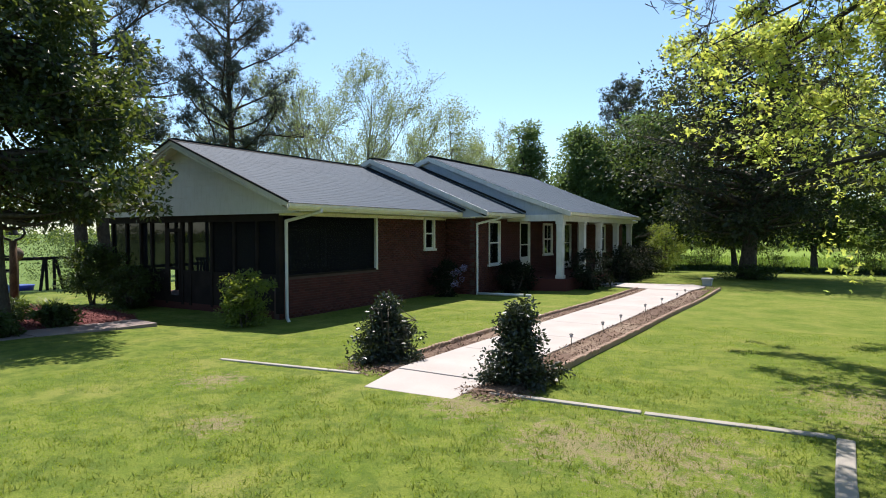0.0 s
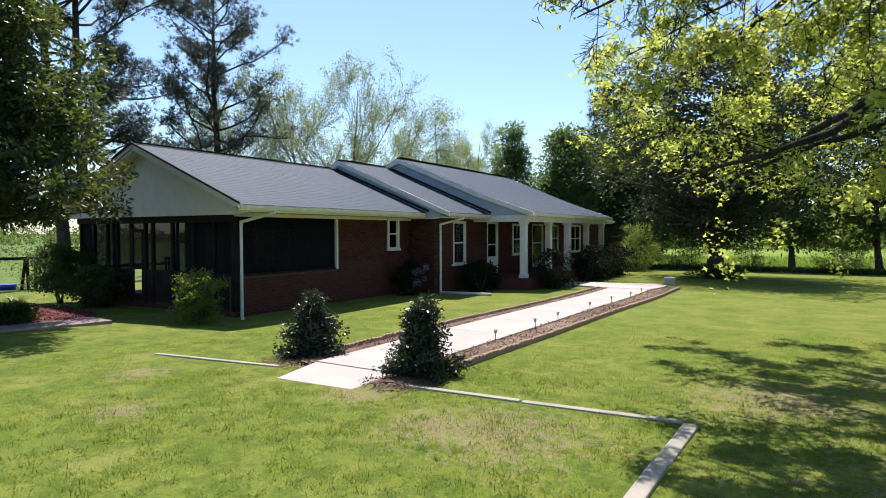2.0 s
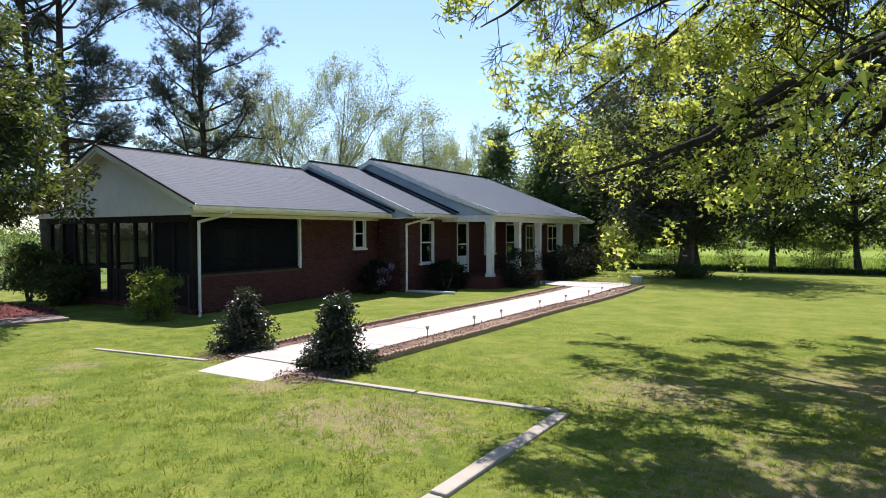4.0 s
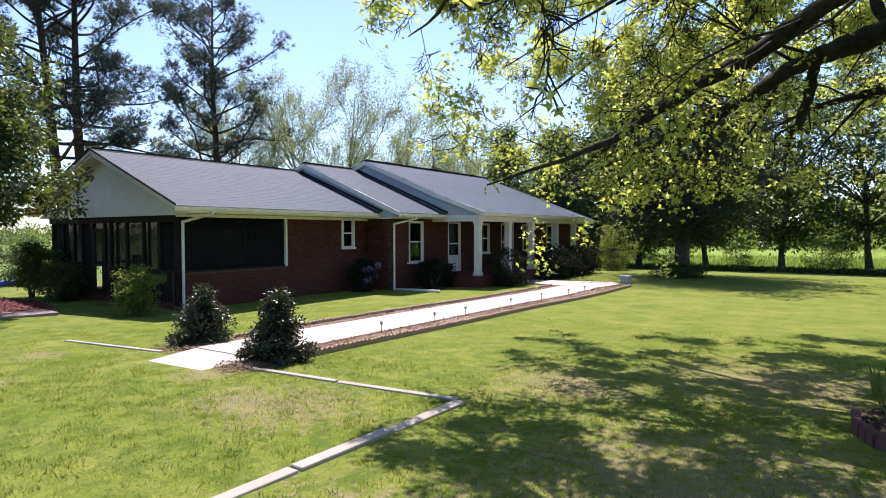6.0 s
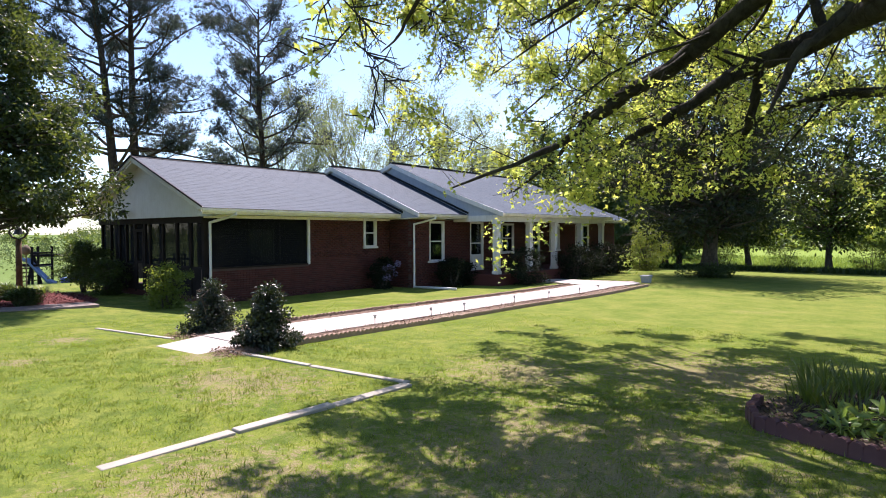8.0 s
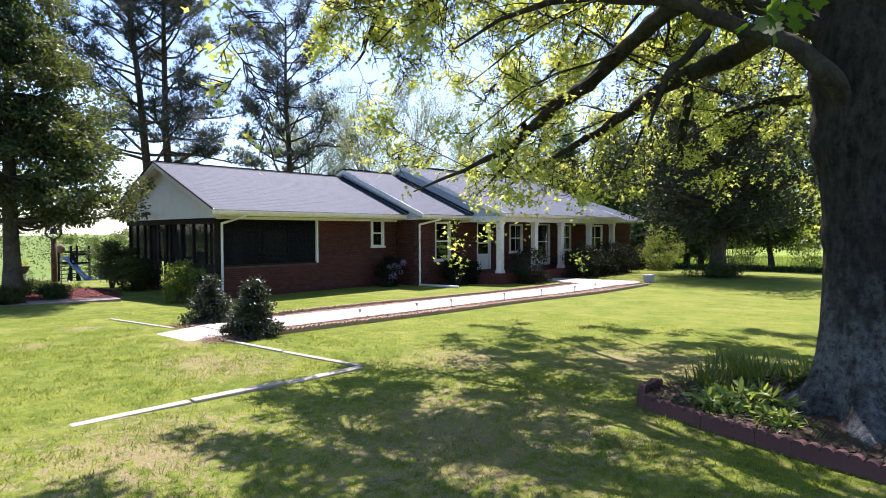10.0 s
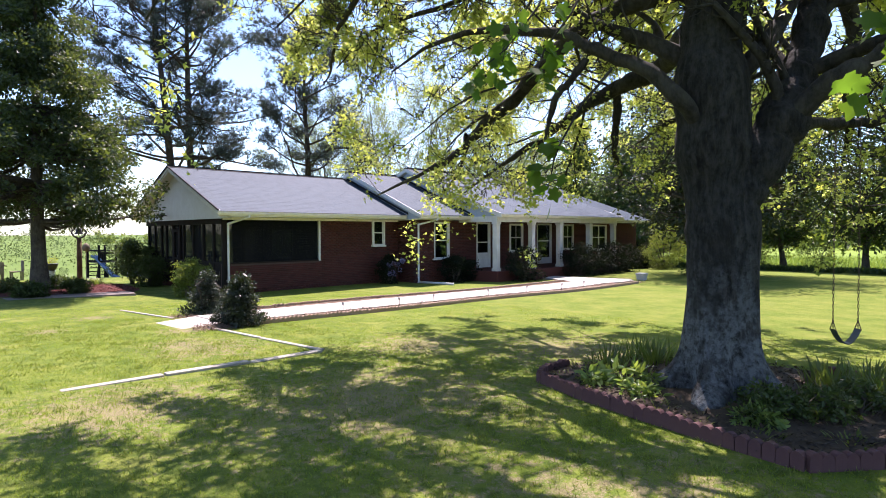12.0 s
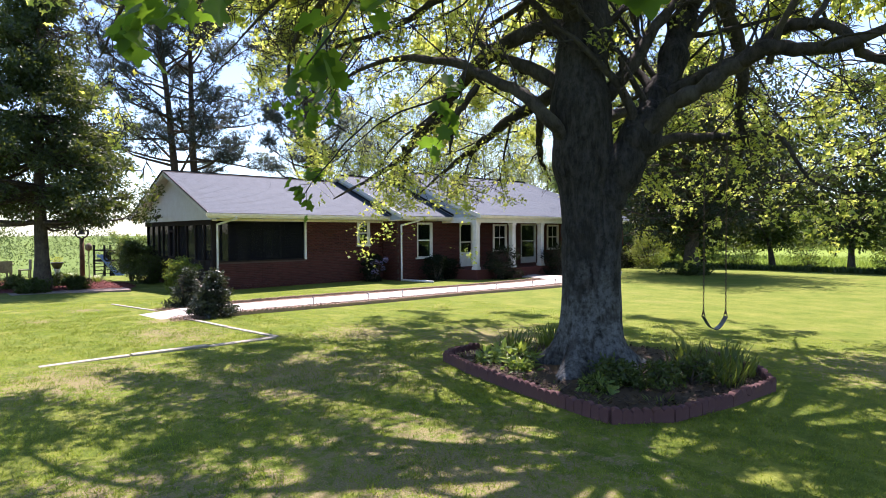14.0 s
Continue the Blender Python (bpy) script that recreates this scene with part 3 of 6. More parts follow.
    xm = (x0 + x1) / 2
    for ya, yb in zip(stops[:-1], stops[1:]):
        ha, hb = float(height(xm, ya)), float(height(xm, yb))
        soil.add([(x0, ya, ha + 0.025), (xm, ya, ha + 0.05), (x1, ya, ha + 0.025), (x1, yb, hb + 0.025), (xm, yb, hb + 0.05), (x0, yb, hb + 0.025)], [(0, 1, 4, 5), (1, 2, 3, 4)])
    part("soil", soil, MULCH_BROWN, bed)
    chips("bark_chips", x0, x1, y0, y1, int(950 * (x1 - x0) * (y1 - y0)), MULCH_BROWN, bed, 0.04)
# bark scattered round the two camellias at the path's foot
for cx, cy, rx, ry in ((-5.35, 6.95, 0.75, 0.6), (-3.25, 6.55, 0.55, 0.5)):
    patch = thing("mulch_bed", "loose bark mulch scattered round a camellia", "flower bed", (cx, cy, 0), kind="structure")
    chips("bark_chips", cx - rx, cx + rx, cy - ry, cy + ry, 2600, MULCH_BROWN, patch, 0.012, lambda x, y: ((x - cx) / rx) ** 2 + ((y - cy) / ry) ** 2 < rng.uniform(0.3, 1.0, len(x)))

# scalloped edging blocks along the beds
def scallop(w, d, h):
    s = Shape()
    n = 7
    outline = [(-w / 2, -0.08), (w / 2, -0.08)] + [(w / 2 * math.cos(math.pi * i / n), h - 0.035 + 0.05 * math.sin(math.pi * i / n)) for i in range(n + 1)]
    return s.prism(outline, 1, -d / 2, d / 2).mesh("edging_block")


BLOCK_TAN, BLOCK_RED = scallop(0.105, 0.06, 0.082), scallop(0.102, 0.075, 0.13)
BLOCK_TAN.materials.append(EDGING_TAN)
BLOCK_RED.materials.append(EDGING)


def edging(parent, mesh, a, b, step, group_rng):
    """A row of blocks from a to b, set a little unevenly."""
    a, b = Vector((*a, 0)), Vector((*b, 0))
    n = int((b - a).length / step)
    turn = math.degrees(math.atan2(b.y - a.y, b.x - a.x))
    for i in range(n):
        p = a.lerp(b, (i + 0.5) / n)
        ob = new("edging_block", mesh)
        ob.parent = parent
        ob.matrix_parent_inverse = parent.matrix_basis.inverted()
        ob.matrix_basis = pose(p.x, p.y, float(height(p.x, p.y)) + group_rng.uniform(-0.008, 0.012), group_rng.uniform(-3, 3), group_rng.uniform(-1.5, 1.5), turn + group_rng.uniform(-2, 2))


er = random.Random(3)
edge_right = thing("brick_edging", "scalloped tan brick edging along the mulch bed", "garden edging", (-3.0, 7, 0), "bed edgings")
edging(edge_right, BLOCK_TAN, (-2.98, 7.1), (-2.72, 23.4), 0.107, er)
bed_end = thing("mulch_bed", "bark mulch at the end of the path bed", "flower bed", (-3.0, 22.8, -0.1), kind="structure")
chips("bark_chips", -3.5, -2.75, 22.6, 24.2, 700, MULCH_BROWN, bed_end, 0.02)
edge_left = thing("brick_edging", "scalloped tan brick edging along the mulch bed", "garden edging", (-5.55, 8, 0), "bed edgings")
edging(edge_left, BLOCK_TAN, (-5.34, 7.9), (-5.32, 22.1), 0.107, er)

# long concrete kerb stones in the lawn
def kerb_run(pts, lengths, half=0.045, top=0.035):
    run = thing("lawn_kerb", "weathered pale concrete kerb set into the lawn", "kerb", (*pts[0], 0), "lawn kerbs")
    for a, b in zip(pts[:-1], pts[1:]):
        a, b = Vector((*a, 0)), Vector((*b, 0))
        n = max(1, round((b - a).length / lengths))
        turn = math.degrees(math.atan2(b.y - a.y, b.x - a.x))
        for i in range(n):
            p = a.lerp(b, (i + 0.5) / n)
            ln = (b - a).length / n - 0.03
            m = pose(p.x, p.y, float(height(p.x, p.y)), er.uniform(-2, 2), er.uniform(-1, 1), turn + er.uniform(-1, 1))
            part("kerb_stone", Shape().box(-ln / 2, -half, -0.15, ln / 2, half, top + er.uniform(-0.012, 0.012), m), KERB, run, bevel=0.015)


kerb_run([(-3.3, 6.42), (0.25, 6.84)], 1.9, 0.05, 0.03)
kerb_run([(0.31, 6.76), (0.2, 3.08)], 1.2, 0.075, 0.026)
kerb_run([(-7.9, 6.12), (-5.35, 6.5)], 2.6, 0.045, 0.018)

# ---- the house: a low ranch house in three steps, gable ends facing -y ----
house = thing("ranch_house", "low red-brick ranch house with grey shingle roofs and a screened porch", "house", (-13, 20, -0.15))
GROUND = -0.32


def roof(y0, y1, front, ridge, back, mid=None, far_hip=None):
    """A pitched roof. front, ridge, back: (x, z); mid: a change of pitch on the front slope; far_hip: how far the ridge stops short of y1."""
    r = part("roof", Shape().prism([(front[0], front[1] - 0.02), *([(mid[0], mid[1] - 0.02)] if mid else []), (ridge[0], ridge[1] - 0.02), (back[0], back[1] - 0.02), (back[0] + 0.3, back[1] - 0.05), (ridge[0], ridge[1] - 0.2), (front[0] - 0.3, front[1] - 0.05)], 1, y0 + 0.04, (y1 - far_hip if far_hip else y1) - 0.02), WHITE, house, "grey asphalt shingle roof")
    slopes = [[front, mid, ridge] if mid else [front, ridge], [back, ridge]]
    s = Shape()
    for line in slopes:
        for (xa, za), (xb, zb) in zip(line[:-1], line[1:]):
            run = math.hypot(xb - xa, zb - za)
            n = round(run / 0.145)
            nx, nz = -(zb - za) / run, (xb - xa) / run
            if nz < 0:
                nx, nz = -nx, -nz
            for i in range(n):
                t0, t1 = i / n, (i + 1) / n + 0.02
                def at(t, lift):
                    return xa + (xb - xa) * t + nx * lift, za + (zb - za) * t + nz * lift
                (xl, zl), (xu, zu), (xd, zd) = at(t0 - 0.004, 0.016), at(t1, 0.012), at(t0 - 0.004, 0.006)
                def end(x):
                    if not far_hip:
                        return y1
                    whole = abs(ridge[0] - line[0][0])
                    return y1 - far_hip * min(1.0, max(0.0, abs(x - line[0][0]) / whole))
                ya, yb = end(xl), end(xu)
                s.add([(xl, y0, zl), (xl, ya, zl), (xu, yb, zu), (xu, y0, zu), (xd, y0, zd), (xd, ya, zd)], [(0, 1, 2, 3), (4, 5, 1, 0)])
    if far_hip:
        n = round(far_hip / 0.15)
        for i in range(n):
            t0, t1 = i / n, (i + 1) / n + 0.02
            def row(t, lift):
                return [front[0] + (ridge[0] - front[0]) * t, back[0] + (ridge[0] - back[0]) * t], y1 - far_hip * t, front[1] + (ridge[1] - front[1]) * t + lift
            (xs, ys, zs), (xt, yt, zt) = row(t0, 0.026), row(min(t1, 1.0), 0.012)
            s.add([(xs[0], ys, zs), (xs[1], ys, zs), (xt[1], yt, zt), (xt[0], yt, zt)], [(0, 1, 2, 3)])
    part("shingles", s, SHINGLE, r, "overlapping grey asphalt shingle courses")
    cap = Shape()
    yy = y0
    end_cap = y1 - (far_hip or 0)
    while yy < end_cap:
        y_next = min(yy + 0.24, end_cap)
        cap.prism([(ridge[0] - 0.15, ridge[1] - 0.035), (ridge[0], ridge[1] + 0.05), (ridge[0] + 0.15, ridge[1] - 0.035)], 1, yy, y_next - 0.012)
        yy = y_next
    part("ridge_cap", cap, FLASHING, r, "dark ridge shingles")
    return r


def rake(y, pts, width, parent, material=WHITE, thick=0.035):
    """Bargeboards along a gable's edge."""
    for (xa, za), (xb, zb) in zip(pts[:-1], pts[1:]):
        part("bargeboard", Shape().prism([(xa, za), (xb, zb), (xb, zb - width), (xa, za - width)], 1, y, y + thick), material, parent, bevel=0.004)


def siding(y, outline_bottom, apex, left, right, parent, material, depth=0.02, lap=0.16, thick=0.12):
    """Horizontal lap boards filling a gable; the sides run from the bottom corners to the apex."""
    z0, z1 = outline_bottom, apex[1]
    body = part("gable_wall", Shape().prism([(left, z0), (right, z0), apex], 1, y + 0.03, y + thick), material, parent)
    n = round((z1 - z0) / lap)
    for i in range(n):
        za, zb = z0 + (z1 - z0) * i / n, z0 + (z1 - z0) * (i + 1) / n
        ta, tb = (za - z0) / (z1 - z0), (zb - z0) / (z1 - z0)
        la, lb = left + (apex[0] - left) * ta, left + (apex[0] - left) * tb
        ra, rb = right + (apex[0] - right) * ta, right + (apex[0] - right) * tb
        s = Shape().add([(la, y, za), (ra, y, za), (rb, y + depth, zb), (lb, y + depth, zb), (la, y + 0.035, za), (ra, y + 0.035, za)], [(0, 1, 2, 3), (4, 5, 1, 0)])
        part("board", s, material, body)
    return body


def gutter(x, y0, y1, z, parent):
    """A K-profile gutter along a front eave."""
    return part("gutter", Shape().prism([(x - 0.02, z - 0.115), (x + 0.05, z - 0.115), (x + 0.085, z - 0.05), (x + 0.085, z - 0.005), (x + 0.075, z - 0.005), (x + 0.07, z - 0.045), (x + 0.042, z - 0.105), (x - 0.012, z - 0.105), (x - 0.012, z), (x - 0.02, z)], 1, y0, y1), CREAM, parent, "cream metal rain gutter")


def downspout(pts, parent, w=0.04):
    s = Shape()
    for a, b in zip(pts[:-1], pts[1:]):
        a, b = Vector(a), Vector(b)
        d = (b - a).normalized()
        s.tube([a - d * 0.02, b + d * 0.02], [w, w], 8)
    return part("downspout", s, WHITE, parent, "white metal downspout", bevel=0)


def window(x, y0, y1, z0, z1, parent, halves=1, grid=False, trim=0.09, near=None):
    """A double-hung window in a wall facing +x; y0..y1 and z0..z1 are the outside of its trim."""
    f = Shape()
    f.box(x - 0.04, y0 + (trim - (near or trim)), z0, x + 0.05, y0 + trim, z1).box(x - 0.04, y1 - trim, z0, x + 0.05, y1, z1)
    f.box(x - 0.04, y0 + trim, z1 - trim, x + 0.045, y1 - trim, z1).box(x - 0.04, y0 - 0.03, z0 - 0.04, x + 0.09, y1 + 0.03, z0 + 0.03)
    w = part("window", f, WHITE, parent, "white-trimmed double-hung window", bevel=0.004)
    wide = (y1 - y0 - 2 * trim) / halves
    for h in range(halves):
        a, b = y0 + trim + h * wide, y0 + trim + (h + 1) * wide
        zm = (z0 + z1) / 2
        s = Shape()
        s.box(x - 0.03, a, z0 + 0.03, x + 0.015, a + 0.035, z1 - trim).box(x - 0.03, b - 0.035, z0 + 0.03, x + 0.015, b, z1 - trim)
        s.box(x - 0.03, a + 0.035, zm - 0.025, x + 0.02, b - 0.035, zm + 0.025).box(x - 0.03, a + 0.035, z0 + 0.03, x + 0.012, b - 0.035, z0 + 0.075)
        if grid:
            c = (a + b) / 2
            s.box(x - 0.02, c - 0.01, z0 + 0.075, x + 0.005, c + 0.01, z1 - trim)
        part("sash", s, WHITE, w)
        for za, zb in ((z0 + 0.05, zm), (zm, z1 - trim)):
            pane = part("pane", Shape().box(x - 0.012, a + 0.02, za, x - 0.006, b - 0.02, zb), GLASS, w)
            pane.visible_shadow = False
        # black sheet added behind each sash: the unlit room put in as colour
        part("pane_backing", Shape().box(x - 0.16, a, z0 + 0.03, x - 0.15, b, z1 - trim), FLASHING, w, "black sheet behind the glass, standing in for the dark room")
    return w


BRICK_L, BRICK_H, JOINT = 0.203, 0.0575, 0.0095
wall_jobs = []      # bricks are laid at the end of the file


def brick_wall(name, axis, at, u0, u1, z0, z1, out, holes=(), thick=0.2):
    """A brick wall in the plane axis=at (0: x, 1: y), from u0 to u1 along the other way; out: +1 or -1, the side that is seen; holes: (u0, u1, z0, z1)."""
    s = Shape()
    us = sorted({u0, u1, *[h for o in holes for h in o[:2]]})
    zs = sorted({z0, z1, *[h for o in holes for h in o[2:]]})
    a, b = (at - thick, at - 0.012) if out > 0 else (at + 0.012, at + thick)
    for ua, ub in zip(us[:-1], us[1:]):
        for za, zb in zip(zs[:-1], zs[1:]):
            uc, zc = (ua + ub) / 2, (za + zb) / 2
            if any(o[0] < uc < o[1] and o[2] < zc < o[3] for o in holes):
                continue
            s.box(a, ua, za, b, ub, zb) if axis == 0 else s.box(ua, a, za, ub, b, zb)
    w = part(name, s, MORTAR, house, "red-brown brick wall with pale mortar joints")
    wall_jobs.append((w, axis, at, u0, u1, z0, z1, out, holes))
    return w


# --- near wing with the screened porch ---
E1, R1, B1, Y1A, Y1B = (-10.09, 2.66), (-14.43, 4.436), (-18.77, 2.66), 9.70, 17.75
F1, G1 = -10.93, 10.22              # front wall, gable wall
W2, G2 = -9.75, 17.95               # middle wing's front wall and its return wall
roof_a = roof(Y1A, Y1B, E1, R1, B1)
for end in ((E1[0] + 0.02, E1[1] + 0.02), (B1[0] - 0.02, B1[1] + 0.02)):
    rake(Y1A + 0.01, [end, R1], 0.13, roof_a, SIDING)
    part("drip_edge", Shape().prism([(end[0], end[1] - 0.015), (R1[0], R1[1] - 0.015), (R1[0], R1[1] + 0.035), (end[0], end[1] + 0.035)], 1, Y1A - 0.03, Y1A + 0.008), FLASHING, roof_a, "dark drip edge under the shingles")
slope1 = (R1[1] - E1[1]) / (R1[0] - E1[0])
part("soffit", Shape().add([(E1[0], Y1A + 0.03, E1[1] - 0.15), (R1[0], Y1A + 0.03, R1[1] - 0.15), (R1[0], 10.1, R1[1] - 0.15), (E1[0], 10.1, E1[1] - 0.15)], [(0, 1, 2, 3)]), SOFFIT_TAN, roof_a, "tan painted gable soffit")
part("soffit", Shape().add([(B1[0], Y1A + 0.03, B1[1] - 0.15), (R1[0], Y1A + 0.03, R1[1] - 0.15), (R1[0], 10.1, R1[1] - 0.15), (B1[0], 10.1, B1[1] - 0.15)], [(3, 2, 1, 0)]), SOFFIT_TAN, roof_a, "tan painted gable soffit")
siding(10.05, 2.44, (R1[0], R1[1] - 0.12), -18.75, -10.12, house, SIDING, 0.012)
part("eave_soffit", Shape().box(F1 - 0.05, 10.05, 2.49, E1[0] - 0.02, 17.9, 2.52), WHITE, house, "white boxed eave")
part("fascia", Shape().box(E1[0] - 0.045, Y1A + 0.02, 2.49, E1[0] - 0.022, Y1B, 2.66), CREAM, house)
part("frieze_board", Shape().box(F1 - 0.02, 10.2, 2.40, F1 + 0.03, 17.94, 2.49), CREAM, house, "cream frieze board under the eave")
gutter(E1[0], Y1A - 0.02, Y1B - 0.25, 2.645, house)
downspout([(-10.04, 10.72, 2.54), (-10.04, 10.72, 2.48), (-10.84, 10.36, 2.26), (-10.84, 10.36, -0.1), (-10.5, 10.1, -0.14)], house)
brick_wall("wall", 0, F1, 14.03, 17.95, GROUND, 2.45, 1, [(16.60, 17.15, 1.44, 2.42)])
brick_wall("knee_wall", 0, F1, G1, 14.03, GROUND, 0.88, 1)
window(F1, 16.54, 17.21, 1.40, 2.48, house)
part("corner_board", Shape().box(F1 - 0.05, 13.97, 0.885, F1 + 0.035, 14.05, 2.42), WHITE, house, "white trim board beside the screen", bevel=0.004)

# screened porch: dark posts, rails and insect screen on three sides
porch = part("porch_floor", Shape().box(-18.2, G1 + 0.03, GROUND, F1 - 0.2, 14.0, 0.06), BRICK, house, "dark brick porch floor")
part("porch_ceiling", Shape().box(-18.6, 10.1, 2.44, F1, 17.9, 2.47), DARK_WOOD, house, "dark porch ceiling")
part("porch_sill", Shape().box(F1 - 0.13, G1, 0.88, F1 + 0.015, 14.03, 0.93), DARK_WOOD, house, "dark sill on the knee wall")
brick_wall("porch_wall", 1, 14.0, -18.2, F1 - 0.2, 0.0, 2.44, -1, [(-17.2, -16.2, 0.06, 2.1), (-14.5, -12.9, 0.9, 2.1)])
back_door = part("porch_door", Shape().box(-17.2, 14.05, 0.06, -16.2, 14.1, 2.1), PORCH_WALL, house, "door from the porch into the house")
part("door_handle", Shape().tube([(-16.32, 14.0, 1.05), (-16.22, 14.0, 1.05)], 0.018, 8), GALV, back_door)
inner = part("window", Shape().box(-14.5, 13.97, 0.9, -12.9, 14.02, 0.97).box(-14.5, 13.97, 2.03, -12.9, 14.02, 2.1).box(-14.5, 13.97, 0.97, -14.43, 14.02, 2.03).box(-12.97, 13.97, 0.97, -12.9, 14.02, 2.03).box(-13.74, 13.97, 0.97, -13.66, 14.02, 2.03), WHITE, house, "white porch window")
part("pane", Shape().box(-14.43, 14.0, 0.97, -12.97, 14.006, 2.03), GLASS, inner)
# another added black sheet, for the dark room behind the porch window
part("backing_sheet", Shape().box(-14.5, 14.15, 0.9, -12.9, 14.16, 2.1), FLASHING, inner)


def post(x, y, z0=0.0, z1=2.44, w=0.09):
    part("porch_post", Shape().box(x - w / 2, y - w / 2, z0, x + w / 2, y + w / 2, z1), DARK_WOOD, house, "dark stained porch post", bevel=0.005)


gable_posts = [-18.15, -17.4, -16.68, -16.15, -15.45, -14.75, -14.4, -13.5, -12.6, -11.75]
for x in gable_posts:
    post(x, G1 + 0.05)
post(F1 - 0.06, G1 + 0.06, 0.0, 2.44, 0.14)
for y in (11.75, 12.9):
    post(F1 - 0.10, y, 0.93, 2.44, 0.05)
for y in (10.3, 11.3, 12.4, 13.6):
    post(-18.15, y)
for x0, x1 in ((-18.15, -15.45), (-14.75, F1 - 0.1)):
    part("porch_rail", Shape().box(x0, G1 + 0.02, 0.86, x1, G1 + 0.08, 0.95), DARK_WOOD, house)
    part("kick_panel", Shape().box(x0, G1 + 0.035, 0.02, x1, G1 + 0.06, 0.86), DARK_WOOD, house, "dark boarded lower panel of the porch")
part("porch_rail", Shape().box(-18.18, 10.3, 0.86, -18.12, 13.6, 0.95), DARK_WOOD, house)
part("porch_header", Shape().box(-18.2, G1 - 0.06, 2.26, F1 + 0.02, G1 + 0.1, 2.44), DARK_WOOD, house, "dark header beam")
for (x0, x1) in zip(gable_posts[:-1], gable_posts[1:]):
    part("screen", Shape().box(x0 + 0.045, G1 + 0.05, 0.95, x1 - 0.045, G1 + 0.052, 2.26), SCREEN, house, "dark insect screen")
part("screen", Shape().box(-11.7, G1 + 0.05, 0.95, F1 - 0.13, G1 + 0.052, 2.26), SCREEN, house, "dark insect screen")
for y0, y1 in ((10.3, 13.97),):
    part("screen", Shape().box(F1 - 0.07, y0, 0.93, F1 - 0.068, y1, 2.42), SCREEN, house, "dark insect screen")
sd = part("screen_door", Shape().box(-15.4, G1, 0.06, -15.3, G1 + 0.04, 2.1).box(-14.9, G1, 0.06, -14.8, G1 + 0.04, 2.1).box(-15.3, G1, 2.0, -14.9, G1 + 0.04, 2.1).box(-15.3, G1, 0.06, -14.9, G1 + 0.04, 0.25).box(-15.3, G1, 0.95, -14.9, G1 + 0.04, 1.03), DARK_WOOD, house, "dark screen door", bevel=0.004)
part("handle", Shape().tube([(-14.85, G1 - 0.03, 1.0), (-14.85, G1 - 0.03, 1.12)], 0.012, 6), METAL_BLACK, sd)

# --- middle wing ---
E2, R2, B2, Y2A, Y2B = (-9.10, 2.66), (-14.0, 4.72), (-18.9, 2.66), 17.59, 20.6
roof_b = roof(Y2A, Y2B, E2, R2, B2)
rake(Y2A - 0.01, [(E2[0] + 0.02, E2[1] + 0.02), R2], 0.16, roof_b)
rake(Y2A - 0.01, [R2, (B2[0] - 0.02, B2[1] + 0.02)], 0.16, roof_b)
siding(17.72, 2.50, (R2[0], R2[1] - 0.08), -18.7, -9.25, house, SIDING_BLUE, 0.015)
part("flashing", Shape().prism([(E1[0] + 0.1, E1[1] + 0.03), (E1[0] + 0.1, E1[1] + 0.11), (R1[0], R1[1] + 0.11), (R1[0], R1[1] + 0.03)], 1, 17.66, 17.71), FLASHING, house, "black flashing where the roofs step")
part("eave_soffit", Shape().box(W2 - 0.05, 17.72, 2.49, E2[0] - 0.02, 20.9, 2.52), WHITE, house, "white boxed eave")
part("return_soffit", Shape().box(F1, 17.72, 2.46, W2 + 0.02, 17.95, 2.49), CREAM, house)
gutter(E2[0], Y2A - 0.02, 21.2, 2.645, house)
downspout([(-9.05, 18.5, 2.54), (-9.05, 18.5, 2.47), (-9.70, 18.02, 2.27), (-9.70, 18.02, -0.16)], house)
part("drain_pipe", Shape().tube([(-9.66, 18.02, -0.12), (-7.75, 18.1, -0.1)], 0.05, 8), WHITE, house, "white drain pipe lying on the grass", smooth=True)
brick_wall("return_wall", 1, G2, F1, W2, GROUND, 2.47, -1)
brick_wall("wall", 0, W2, G2, 36.75, GROUND, 2.47, 1, [(18.98, 19.78, 0.85, 2.36), (21.66, 22.5, 0.35, 2.36), (24.1, 25.0, 1.05, 2.3), (26.3, 27.4, 0.35, 2.33), (28.6, 29.5, 1.05, 2.3), (31.5, 33.0, 0.95, 2.3)])
window(W2, 18.9, 19.86, 0.80, 2.40, house, near=0.03)

# --- main wing with the columned porch ---
E3, M3, R3, B3 = (-7.25, 2.70), (-9.70, 3.58), (-13.26, 5.046), (-19.0, 2.66)
Y3A, Y3P, Y3B = 20.42, 30.5, 37.2
roof_c = roof(Y3A, Y3P, E3, R3, B3, M3)
roof_d = roof(Y3P, Y3B, (-9.0, 2.66), (-13.26, 5.046 - 0.01), B3, None, 6.3)
rake(Y3A - 0.01, [(E3[0] + 0.02, E3[1] + 0.02), M3, R3], 0.18, roof_c)
rake(Y3A - 0.01, [R3, (B3[0] - 0.02, B3[1] + 0.02)], 0.18, roof_c)
rake(Y3P - 0.02, [(E3[0] + 0.02, E3[1] + 0.02), M3], 0.18, roof_c)
gw = part("gable_wall", Shape().prism([(-17.5, 3.0), (-9.3, 2.62), (-7.4, 2.62), (-7.4, 2.66), M3, (R3[0], R3[1] - 0.05)], 1, 20.58, 20.70), SIDING_BLUE, house, "blue-grey siding of the raised gable")
for i in range(14):
    z0 = 2.45 + i * 0.17
    z1 = z0 + 0.17
    def edge_x(z):
        return -7.42 - max(0.0, (z - 2.64)) * 2.78 if z < 3.58 else -9.70 - (z - 3.58) * 2.43
